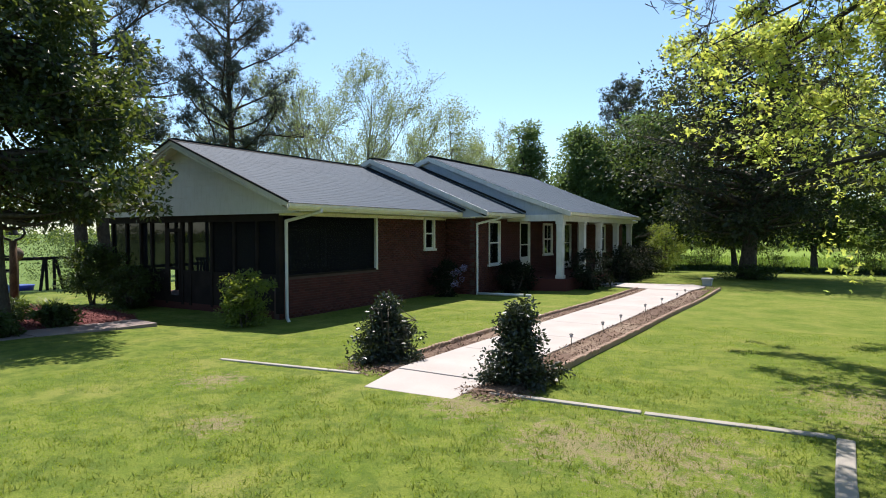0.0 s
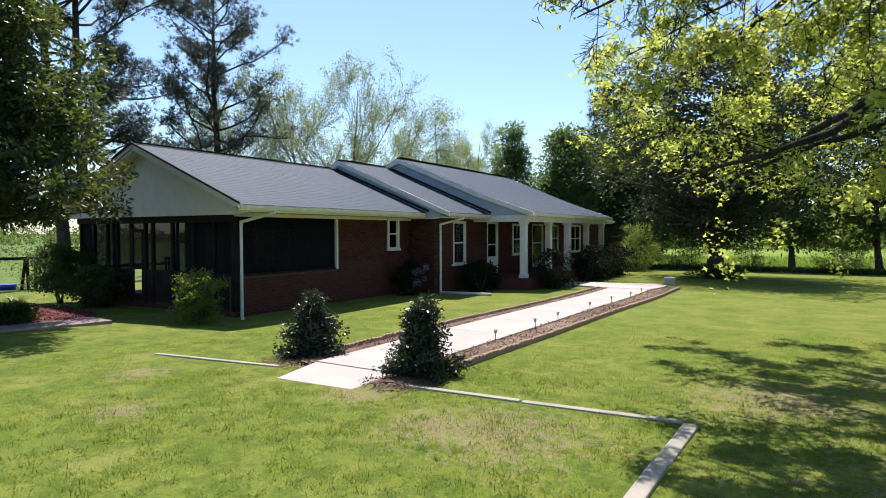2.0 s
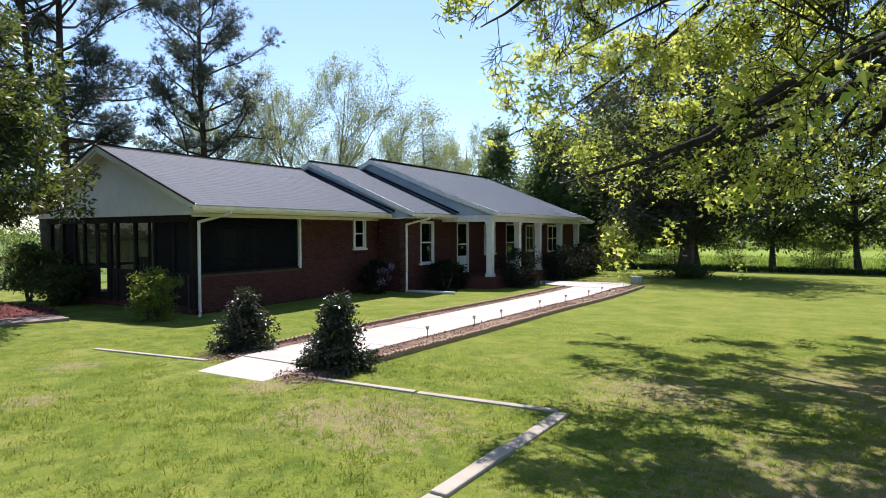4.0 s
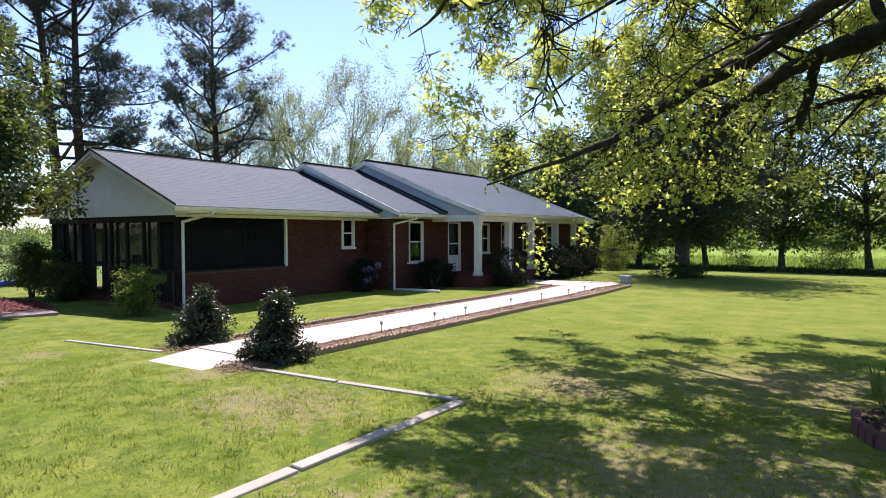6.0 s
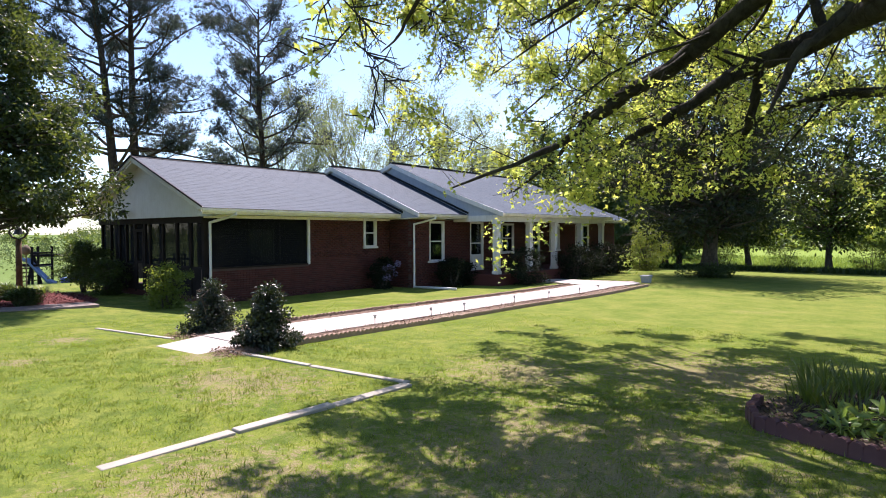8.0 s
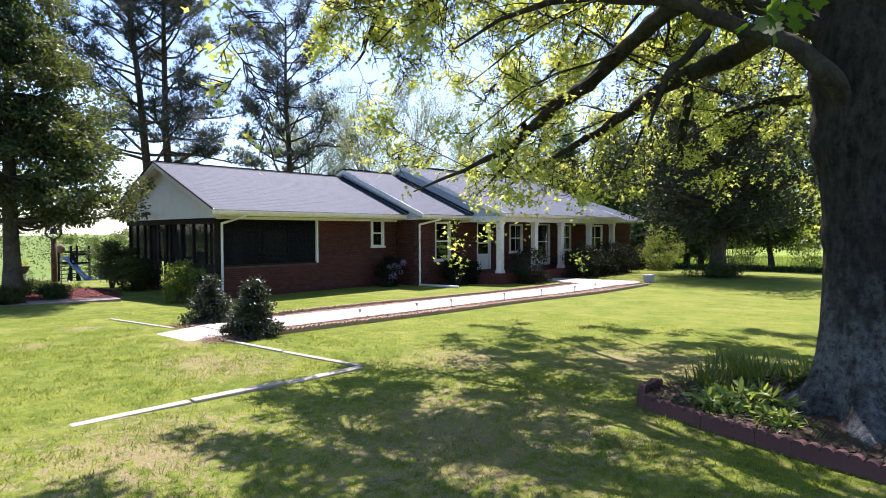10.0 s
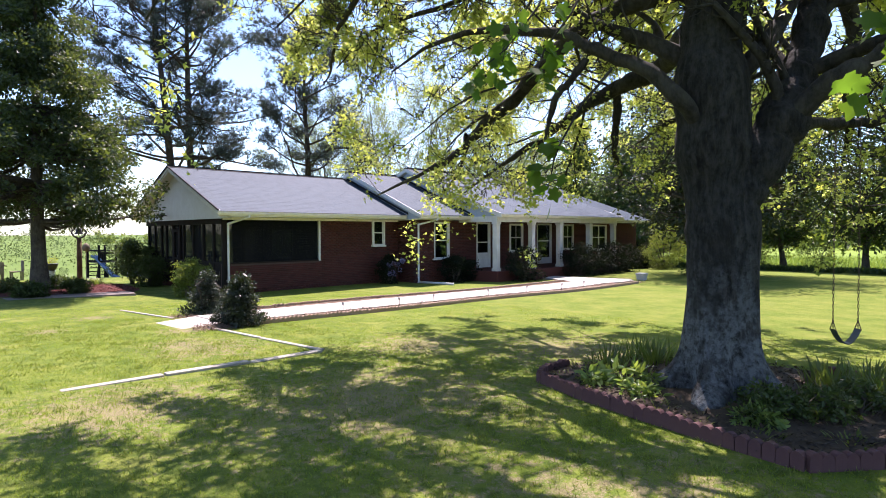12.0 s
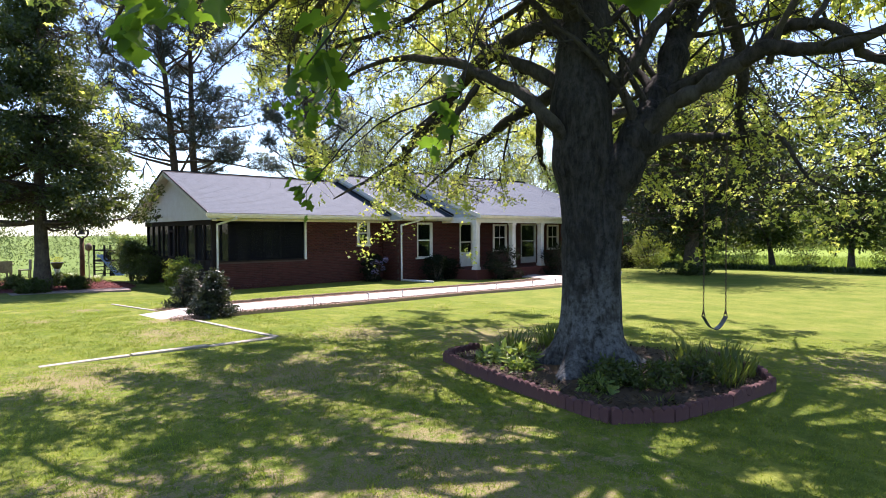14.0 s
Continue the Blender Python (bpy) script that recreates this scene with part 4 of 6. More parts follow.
    left = -10.2 - max(0, z0 - 2.7) * 2.45
    right = min(-7.55, edge_x(z1) - 0.05)
    if right > left:
        part("board", Shape().add([(left, 20.55, z0), (right, 20.55, z0), (right, 20.572, z1), (left, 20.572, z1), (left, 20.58, z0), (right, 20.58, z0)], [(0, 1, 2, 3), (4, 5, 1, 0)]), SIDING_BLUE, gw)
part("flashing", Shape().prism([(E2[0] + 0.1, E2[1] + 0.03), (E2[0] + 0.1, E2[1] + 0.11), (R2[0], R2[1] + 0.11), (R2[0], R2[1] + 0.03)], 1, 20.49, 20.54), FLASHING, house, "black flashing where the roofs step")
part("porch_beam", Shape().box(-7.80, 20.5, 2.38, -7.56, 30.42, 2.62), WHITE, house, "white porch beam", bevel=0.006)
part("porch_beam", Shape().box(W2, 20.5, 2.38, -7.80, 20.7, 2.62), WHITE, house, "white porch beam", bevel=0.006)
part("porch_beam", Shape().box(W2, 30.22, 2.38, -7.80, 30.42, 2.62), WHITE, house, "white porch beam", bevel=0.006)
part("porch_ceiling", Shape().box(W2, 20.7, 2.56, -7.80, 30.22, 2.60), WHITE, house, "white porch ceiling")
part("eave_soffit", Shape().box(-7.56, 20.45, 2.585, E3[0] - 0.02, 30.45, 2.61), WHITE, house)
gutter(E3[0], Y3A, Y3P, 2.70, house)
gutter(-9.0, Y3P + 0.05, Y3B, 2.66, house)
part("eave_soffit", Shape().box(W2 - 0.05, 30.5, 2.49, -9.02, 37.1, 2.52), WHITE, house)
part("porch_slab", Shape().box(W2, 20.3, GROUND, -7.35, 30.5, 0.30), BRICK, house, "raised brick porch floor", bevel=0.01)
part("porch_step", Shape().box(-7.35, 22.1, GROUND, -6.95, 23.3, 0.13), BRICK, house, "brick porch step", bevel=0.01)
for y in (20.62, 23.08, 25.25, 27.85, 30.25):
    c = part("column", Shape().box(-7.80, y - 0.115, 0.42, -7.57, y + 0.115, 2.28), WHITE, house, "square white porch column", bevel=0.008)
    part("column_base", Shape().box(-7.83, y - 0.145, 0.30, -7.54, y + 0.145, 0.42), WHITE, c, bevel=0.008)
    part("column_cap", Shape().box(-7.83, y - 0.145, 2.28, -7.54, y + 0.145, 2.38), WHITE, c, bevel=0.008)
window(W2, 24.02, 25.08, 1.0, 2.36, house, 1, True)
window(W2, 28.52, 29.58, 1.0, 2.36, house, 1, True)
window(W2, 31.42, 33.08, 0.90, 2.36, house, 2)


def door(y0, y1, z0, z1, low, label):
    f = Shape().box(W2 - 0.05, y0 + 0.05, z0, W2 + 0.02, y0 + 0.08, z1).box(W2 - 0.05, y1 - 0.08, z0, W2 + 0.05, y1, z1).box(W2 - 0.05, y0 + 0.08, z1 - 0.08, W2 + 0.05, y1 - 0.08, z1)
    d = part("door", f, WHITE, house, label, bevel=0.004)
    a, b = y0 + 0.08, y1 - 0.08
    part("door_leaf", Shape().box(W2 - 0.02, a, z0, W2 + 0.02, a + 0.03, z1 - 0.08).box(W2 - 0.02, b - 0.05, z0, W2 + 0.02, b, z1 - 0.08).box(W2 - 0.02, a + 0.07, z0 + low, W2 + 0.02, b - 0.07, z0 + low + 0.07).box(W2 - 0.02, a + 0.07, z0 + 1.15, W2 + 0.02, b - 0.07, z0 + 1.2), WHITE, d)
    part("kick_panel", Shape().box(W2 - 0.01, a + 0.07, z0, W2 + 0.012, b - 0.07, z0 + low), WHITE, d, "white lower door panel")
    part("pane", Shape().box(W2 - 0.005, a + 0.07, z0 + low + 0.07, W2, b - 0.07, z1 - 0.08), GLASS, d)
    part("inner_door", Shape().box(W2 - 0.14, a, z0, W2 - 0.1, b, z1), FLASHING, d)
    part("handle", Shape().tube([(W2 + 0.05, a + 0.05, z0 + 1.0), (W2 + 0.05, a + 0.05, z0 + 1.1)], 0.012, 6), METAL_BLACK, d)


door(21.6, 22.58, 0.31, 2.40, 0.62, "white storm door with a glass upper half")
door(26.2, 27.5, 0.31, 2.38, 0.25, "white-framed glazed front door")
# closing walls behind
brick_wall("wall", 1, 36.75, -18.3, W2, GROUND, 2.6, 1)
brick_wall("wall", 0, -18.3, 14.0, 36.75, GROUND, 2.6, -1)

# ---- trees ----
def clump_tree(name, label, at, tall, crown, low, leaf, wood, seed, clumps, per, size, trunk_r, cone=0.0, template=OVAL, spread=0.34, category="tree", group="", stems=1, squash=1.0, rise=0.35, upright=False):
    """A tree or shrub: trunk, limbs reaching to leaf clumps, and leaves round them.
    crown: its widest radius; low: where the crown begins; cone: 0 for a round crown, 1 for a pointed one."""
    rng = np.random.default_rng(seed)
    base = np.array([at[0], at[1], float(height(at[0], at[1])) - 0.05])
    t = thing(name, label, category, tuple(base), group)
    lines = []
    for s in range(stems):
        lean = np.array([rng.normal() * 0.06, rng.normal() * 0.06, 1]) if stems == 1 else np.array([rng.normal() * 0.3, rng.normal() * 0.3, 1])
        lean = np.array([0.0, 0, 1]) if upright else lean
        q, r, _ = bend_line(base + (rng.normal(size=3) * (0.08, 0.08, 0) if stems > 1 else 0), lean, tall * 0.9, trunk_r, trunk_r * 0.12, 9, rng, 0.012 if upright else 0.05, 0.02)
        r[0] *= 1.35
        lines.append((q, r))
    centres = []
    while len(centres) < clumps:
        h = rng.uniform(0, 1)
        if cone > 0:
            wide = (1 - h) ** (1.2 if cone > 0.8 else 0.8 if cone > 0.5 else 0.6) * (0.8 + 0.2 * min(1, h * 6)) * 1.0 + 0.06
            if rng.uniform() > wide + 0.15:
                continue
        else:
            wide = math.sqrt(max(0.0, 1 - (2 * h - 1) ** 2)) * 0.85 + 0.15
        a, d = rng.uniform(0, 2 * math.pi), math.sqrt(rng.uniform(0.12, 1.0)) * (0.82 + 0.3 * math.sin(3 * rng.uniform(0, 6)))
        centres.append((base[0] + crown * wide * d * math.cos(a), base[1] + crown * wide * d * math.sin(a) * squash, base[2] + low + (tall - low) * h))
    centres = np.array(centres)
    for i, c in enumerate(centres):
        q, r = lines[rng.integers(0, stems)]
        drop = np.hypot(*(c[:2] - base[:2])) * (rise if cone == 0 else 0.12)
        zz = np.clip(c[2] - drop, base[2] + 0.15 * tall if stems == 1 else base[2] + 0.05, q[-1][2])
        k = int(np.clip(np.searchsorted(q[:, 2], zz), 1, len(q) - 1))
        p0 = q[k]
        mid = (p0 + c) / 2 + rng.normal(size=3) * 0.06 * crown + np.array([0, 0, -0.08 * crown if cone else 0.05 * crown])
        ts = np.linspace(0, 1, 6)[:, None]
        pts = (1 - ts) ** 2 * p0 + 2 * ts * (1 - ts) * mid + ts ** 2 * c
        r0 = max(0.008, min(r[k] * 0.55, trunk_r * 0.3))
        lines.append((pts, np.linspace(r0, 0.006, 6)))
    part("trunk", limbs_mesh("trunk", fewer(lines)), wood, t)
    n = clumps * per
    which = np.repeat(np.arange(clumps), per)
    rad = crown * spread * rng.uniform(0.5, 1.25, clumps)[which]
    off = unit(rng.normal(size=(n, 3))) * (rng.uniform(0, 1, n) ** 0.5)[:, None] * rad[:, None] * (1, 1, 0.62)
    pos = centres[which] + off
    pos[:, 2] = np.maximum(pos[:, 2], base[2] + 0.06)
    way = unit(off) + rng.normal(size=(n, 3)) * 0.7 + np.array([0, 0, -0.25])
    part("crown", leaf_mesh("crown", *template, pos, way, rng.uniform(0.6, 1.3, n) * size, rng), leaf, t, kind="stuff")
    return t


def pine(at, tall, seed, first=0.38, reach=6.6, label="tall dark pine with a bare trunk and tufted limbs", group="pines behind the house"):
    """A loblolly pine: a straight bare trunk, long up-curving limbs, and needles in separate dark puffs at their ends."""
    rng = np.random.default_rng(seed)
    base = np.array([at[0], at[1], float(height(at[0], at[1])) - 0.05])
    t = thing("pine_tree", label, "tree", tuple(base), group)
    q, r, _ = bend_line(base, (rng.normal() * 0.03, rng.normal() * 0.03, 1), tall, 0.36, 0.05, 14, rng, 0.025, 0.02)
    lines, puffs, ways = [(q, r)], [], []
    n_limbs = 42
    for i in range(n_limbs):
        h = first + (0.985 - first) * ((i + rng.uniform(0, 1)) / n_limbs)
        x = h * (len(q) - 1)
        k = min(int(x), len(q) - 2)
        p = q[k] + (x - k) * (q[k + 1] - q[k])
        a = i * 2.399 + rng.uniform(-0.5, 0.5)
        t01 = (h - first) / (1 - first)
        ln = reach * (1.05 - 0.62 * t01 ** 2.4) * rng.uniform(0.62, 1.1)
        d = (math.cos(a), math.sin(a), rng.uniform(-0.12, 0.22) + 0.7 * t01)
        lp, lr, _ = bend_line(p, d, ln, 0.055 + 0.05 * (1 - t01), 0.022, 8, rng, 0.15, 0.05)
        lines.append((lp, lr))
        for j in range(int(6 + ln * 1.0)):
            s = rng.uniform(0.38, 1.0)
            xx = s * 8
            kk = min(int(xx), 7)
            pp = lp[kk] + (xx - kk) * (lp[kk + 1] - lp[kk])
            dd = unit(lp[kk + 1] - lp[kk]) * 0.8 + rng.normal(size=3) * (0.7, 0.7, 0.3) + np.array([0, 0, 0.25])
            sp, sr, _ = bend_line(pp, dd, rng.uniform(0.45, 1.25), 0.026, 0.012, 4, rng, 0.2, 0.08)
            lines.append((sp, sr))
            puffs.append(sp[-1])
            ways.append(unit(sp[-1] - sp[-2]))
            if rng.uniform() < 0.45:
                puffs.append(sp[2])
                ways.append(unit(sp[2] - sp[1]))
    part("trunk", limbs_mesh("trunk", fewer(lines)), BARK_PINE, t)
    puffs, ways = np.array(puffs), np.array(ways)
    per = 15
    w = np.repeat(np.arange(len(puffs)), per)
    off = unit(rng.normal(size=(len(w), 3))) * (rng.uniform(0, 1, len(w)) ** 0.5)[:, None] * rng.uniform(0.34, 0.72, len(puffs))[w][:, None] * (1, 1, 0.55)
    way = unit(off) * 0.8 + ways[w] * 0.5 + rng.normal(size=off.shape) * 0.35 + np.array([0, 0, 0.2])
    part("needles", leaf_mesh("needles", [(x, y * 2.4 if abs(y) < 0.03 else y, z) for x, y, z in NEEDLES[0]], NEEDLES[1], puffs[w] + off, way, rng.uniform(0.26, 0.44, len(w)), rng), LEAF_PINE, t, kind="stuff")
    return t


# the old shade tree: its trunk, two low limbs towards the house, and a wide sparse spring crown
rng = np.random.default_rng(21)
oak_z = float(height(*OAK))
old_tree = thing("shade_tree", "old broad shade tree with furrowed grey bark and young yellow-green leaves", "tree", (OAK[0], OAK[1], oak_z - 0.1))


def spline(points, radii, n):
    """A smooth line through points."""
    p = np.array(points, float)
    p = np.vstack([2 * p[0] - p[1], p, 2 * p[-1] - p[-2]])
    out, rad = [], []
    for i in range(1, len(p) - 2):
        for t in np.linspace(0, 1, n, endpoint=False):
            a, b, c, d = p[i - 1], p[i], p[i + 1], p[i + 2]
            out.append(0.5 * (2 * b + (c - a) * t + (2 * a - 5 * b + 4 * c - d) * t * t + (3 * b - a - 3 * c + d) * t ** 3))
            rad.append(radii[i - 1] + (radii[i] - radii[i - 1]) * t)
    return np.array(out + [p[-2]]), np.array(rad + [radii[-1]])


TX, TY = OAK
stems_up = [  # the two upright stems above the fork
    ([(TX, TY, 1.3), (TX - 0.01, TY, 2.1), (TX - 0.03, TY - 0.02, 3.0), (TX - 0.04, TY, 4.0), (TX, TY + 0.05, 4.8), (TX - 0.15, TY + 0.1, 6.2), (TX - 0.2, TY + 0.4, 8.5), (TX + 0.2, TY + 0.6, 11)], [0.30, 0.35, 0.365, 0.35, 0.31, 0.22, 0.13, 0.05]),
    ([(TX + 0.04, TY + 0.0, 2.0), (TX + 0.2, TY + 0.08, 2.5), (TX + 0.4, TY + 0.16, 2.9), (TX + 0.52, TY + 0.28, 3.3), (TX + 0.54, TY + 0.48, 3.68), (TX + 0.55, TY + 0.73, 4.05), (TX + 0.54, TY + 1.03, 4.48), (TX + 0.56, TY + 1.33, 4.92), (TX + 0.7, TY + 1.9, 6.2), (TX + 1.1, TY + 2.5, 9.0)], [0.255, 0.255, 0.25, 0.24, 0.215, 0.195, 0.18, 0.17, 0.12, 0.045]),
]
low_boughs = [  # the limbs in view: points and radii at them
    ([(TX - 0.1, TY, 4.55), (5.5, 8.05, 4.66), (4.8, 8.0, 4.62), (4.06, 8.05, 4.45), (3.44, 8.08, 4.14), (2.6, 8.27, 3.81), (1.94, 8.5, 3.52), (1.4, 8.35, 3.2), (0.7, 8.35, 2.95), (-0.3, 8.45, 2.65)], [0.12, 0.115, 0.11, 0.105, 0.10, 0.09, 0.08, 0.05, 0.03, 0.012]),
    ([(TX - 0.05, TY + 0.1, 4.15), (5.3, 9.2, 4.5), (4.43, 10.3, 4.52), (3.92, 10.25, 4.38), (3.55, 10.2, 4.26), (3.2, 9.95, 3.98), (2.76, 9.9, 3.7), (2.0, 9.9, 3.4), (1.2, 10.1, 3.15), (0.1, 10.4, 2.75)], [0.17, 0.16, 0.15, 0.14, 0.12, 0.095, 0.08, 0.05, 0.03, 0.012]),
    ([(TX - 0.1, TY - 0.15, 2.95), (5.9, 7.6, 3.3), (5.55, 7.45, 3.62), (4.93, 7.32, 3.96), (4.56, 7.26, 4.12), (3.8, 7.1, 4.36), (3.0, 6.9, 4.4), (2.1, 6.8, 4.2)], [0.095, 0.088, 0.08, 0.072, 0.065, 0.048, 0.03, 0.012]),
    ([(4.93, 7.32, 3.9), (4.75, 7.28, 3.62), (4.5, 7.3, 3.4), (4.3, 7.4, 3.05)], [0.045, 0.05, 0.04, 0.014]),
    ([(3.66, 10.3, 4.32), (3.58, 10.4, 4.0), (3.46, 10.52, 3.56), (3.3, 10.9, 3.25), (3.2, 11.3, 2.95)], [0.07, 0.075, 0.06, 0.04, 0.014]),
    ([(4.4, 10.35, 4.5), (4.2, 10.5, 4.9), (3.9, 10.7, 5.4), (3.3, 10.9, 6.0)], [0.08, 0.075, 0.06, 0.02]),
    ([(1.94, 8.5, 3.52), (1.5, 9.0, 3.3), (0.8, 9.5, 3.0), (-0.1, 9.9, 2.65)], [0.045, 0.04, 0.03, 0.012]),
    ([(TX, TY + 0.2, 3.4), (5.6, 10.0, 3.8), (5.0, 11.3, 3.85), (4.4, 12.3, 4.08), (3.7, 12.2, 3.98), (2.8, 12.6, 3.7)], [0.10, 0.095, 0.085, 0.08, 0.05, 0.014]),
    ([(TX + 0.5, TY + 0.25, 3.05), (7.0, 8.48, 3.36), (7.27, 8.46, 3.45), (7.6, 8.6, 3.58), (7.85, 8.75, 3.7), (8.1, 8.72, 3.82), (8.45, 8.77, 3.79), (8.9, 8.9, 3.8), (9.6, 9.0, 4.02), (10.6, 9.2, 4.1)], [0.12, 0.11, 0.105, 0.10, 0.09, 0.085, 0.08, 0.07, 0.045, 0.015]),
    ([(TX + 0.5, TY + 0.6, 3.62), (7.0, 8.98, 3.8), (7.46, 8.76, 3.87), (7.77, 8.78, 4.0), (8.15, 8.84, 4.16), (8.55, 8.9, 4.12), (8.8, 9.0, 3.86), (9.1, 9.1, 3.62), (9.35, 9.2, 3.2), (9.6, 9.3, 2.8)], [0.085, 0.08, 0.075, 0.07, 0.07, 0.065, 0.055, 0.045, 0.03, 0.012]),
    ([(TX + 0.45, TY + 0.3, 2.95), (6.7, 9.5, 3.24), (6.84, 10.0, 3.31), (7.05, 10.4, 3.40), (7.35, 10.7, 3.42), (7.7, 10.6, 3.15), (7.95, 10.5, 2.7), (8.2, 10.6, 2.45)], [0.075, 0.07, 0.065, 0.06, 0.05, 0.035, 0.022, 0.01]),
    ([(TX + 0.55, TY + 1.2, 4.75), (6.6, 10.6, 5.6), (6.5, 11.5, 5.6), (6.6, 11.75, 5.0), (6.66, 11.86, 4.5), (6.56, 12.1, 4.0), (6.5, 12.3, 3.4), (6.3, 12.6, 2.9)], [0.13, 0.12, 0.11, 0.10, 0.09, 0.075, 0.05, 0.015]),
    ([(8.05, 8.76, 3.8), (8.2, 8.6, 4.2), (8.6, 8.3, 4.7), (9.2, 8.0, 5.2)], [0.04, 0.036, 0.028, 0.01]),
    ([(8.45, 8.8, 4.12), (8.6, 9.1, 4.6), (8.7, 9.4, 5.2)], [0.035, 0.03, 0.01]),
]
high_boughs = [  # the rest of the crown, above and behind
    ([(TX - 0.3, TY, 4.9), (5.1, 8.25, 5.3), (4.2, 8.0, 5.6), (3.4, 7.85, 5.6), (2.6, 7.75, 5.4), (1.0, 7.4, 5.2), (-0.4, 7.6, 4.9)], [0.0864, 0.0792, 0.0648, 0.0576, 0.0432, 0.0288, 0.0108]),
    ([(TX - 0.2, TY - 0.1, 5.3), (4.6, 7.3, 5.9), (2.8, 6.9, 5.9), (0.8, 7.0, 5.3), (-0.5, 7.6, 4.9), (-1.3, 7.9, 4.8)], [0.101, 0.0792, 0.0648, 0.0432, 0.0252, 0.00864]),
    ([(TX - 0.25, TY + 0.2, 5.6), (4.4, 10.0, 6.4), (2.2, 11.4, 6.4), (0, 12.4, 5.4), (-2.2, 12.9, 4.4)], [0.101, 0.0792, 0.0576, 0.0324, 0.00864]),
    ([(TX - 0.2, TY + 0.1, 6.6), (4.4, 9.2, 7.6), (2.4, 9.8, 7.9), (0.8, 10.2, 7.2), (-0.6, 10.6, 6.2)], [0.101, 0.072, 0.0504, 0.0288, 0.00864]),
    ([(TX - 0.1, TY, 7.4), (4.8, 8.0, 8.8), (3.0, 8.0, 9.4), (1.0, 8.4, 8.8)], [0.0792, 0.0576, 0.036, 0.00864]),
    ([(TX, TY + 0.2, 7.8), (5.4, 10.2, 9.4), (4.2, 12.2, 9.6), (2.6, 13.6, 8.2)], [0.0792, 0.0576, 0.036, 0.00864]),
    ([(TX, TY - 0.3, 4.9), (5.8, 6.6, 5.6), (5.0, 4.8, 5.5), (3.8, 3.6, 4.7), (2.5, 3.4, 4.0)], [0.0936, 0.0792, 0.0576, 0.0288, 0.00864]),
    ([(TX + 0.6, TY + 1.3, 5.0), (8.7, 9.6, 5.9), (10.8, 9.3, 6.2), (12.8, 9.0, 5.4)], [0.101, 0.072, 0.0432, 0.0108]),
    ([(TX + 0.1, TY - 0.1, 5.0), (7.4, 7.0, 5.7), (8.6, 5.4, 5.6), (9.3, 4.2, 4.8)], [0.0864, 0.0648, 0.0432, 0.0108]),
    ([(TX + 0.6, TY + 1.3, 5.1), (6.9, 11.2, 6.2), (7.2, 13.4, 6.2), (7.4, 15.2, 4.8)], [0.0936, 0.072, 0.0432, 0.0108]),
    ([(TX - 0.1, TY + 0.3, 6.0), (4.6, 11.4, 7.2), (3.0, 14.0, 6.8), (1.2, 15.4, 5.0)], [0.0936, 0.0648, 0.0396, 0.0108]),
    ([(TX + 0.6, TY + 1.5, 5.6), (9.0, 11.2, 6.6), (11.0, 13.2, 6.2), (12.4, 14.6, 4.6)], [0.0936, 0.0648, 0.0396, 0.0108]),
    ([(TX - 0.2, TY - 0.2, 6.4), (5.0, 6.2, 7.4), (3.6, 4.6, 7.2), (2.4, 3.4, 6.2)], [0.0864, 0.0576, 0.0324, 0.00864]),
    ([(TX - 0.1, TY + 0.2, 5.0), (5.4, 10.2, 5.7), (4.6, 12.2, 5.6), (3.9, 13.8, 4.6)], [0.072, 0.054, 0.036, 0.00864]),
    ([(TX - 0.2, TY - 0.1, 5.0), (4.7, 6.6, 5.5), (3.2, 5.6, 5.3), (1.6, 5.3, 4.6)], [0.072, 0.0504, 0.0324, 0.00864]),
    ([(TX - 0.1, TY + 0.2, 5.4), (4.0, 9.8, 6.0), (1.4, 10.8, 6.0), (-1.6, 11.4, 5.2)], [0.072, 0.0576, 0.036, 0.00864]),
    ([(TX - 0.1, TY + 0.2, 5.8), (4.0, 10.8, 6.5), (1.6, 12.8, 6.2), (-0.4, 14.2, 5.2)], [0.072, 0.0576, 0.036, 0.00864]),
    ([(TX + 0.3, TY + 0.8, 5.6), (5.2, 11.6, 6.5), (3.6, 14.4, 6.2), (2.4, 16.2, 5.1)], [0.072, 0.0576, 0.036, 0.00864]),
    ([(TX + 0.6, TY + 1.5, 5.6), (6.2, 12.6, 6.6), (5.4, 15.0, 6.2), (5.0, 16.8, 5.2)], [0.072, 0.0576, 0.036, 0.00864]),
    ([(TX + 0.6, TY + 1.5, 5.8), (7.6, 12.4, 6.7), (8.2, 14.8, 6.3), (8.4, 16.4, 5.3)], [0.072, 0.0576, 0.036, 0.00864]),
    ([(TX - 0.1, TY - 0.1, 6.0), (3.6, 7.4, 6.8), (1.2, 7.2, 6.6), (-0.6, 8.0, 6.0)], [0.072, 0.0576, 0.036, 0.00864]),
    ([(TX - 0.1, TY - 0.1, 6.2), (3.8, 6.0, 7.0), (2.0, 5.0, 6.6), (0.8, 5.2, 6.0)], [0.072, 0.0576, 0.036, 0.00864]),
    ([(TX - 0.1, TY - 0.2, 6.0), (5.8, 5.6, 7.0), (5.2, 3.8, 6.8), (4.8, 2.6, 6.0)], [0.072, 0.0576, 0.036, 0.00864]),
    ([(TX + 0.1, TY - 0.2, 6.0), (7.6, 6.0, 7.0), (8.4, 4.4, 6.8), (8.9, 3.2, 6.0)], [0.072, 0.0576, 0.036, 0.00864]),
]
main = stems_up + low_boughs + high_boughs
for i in range(18):     # the upper crown
    a = i * 2.399 + rng.uniform(-0.3, 0.3)
    z0 = rng.uniform(5.6, 8.6)
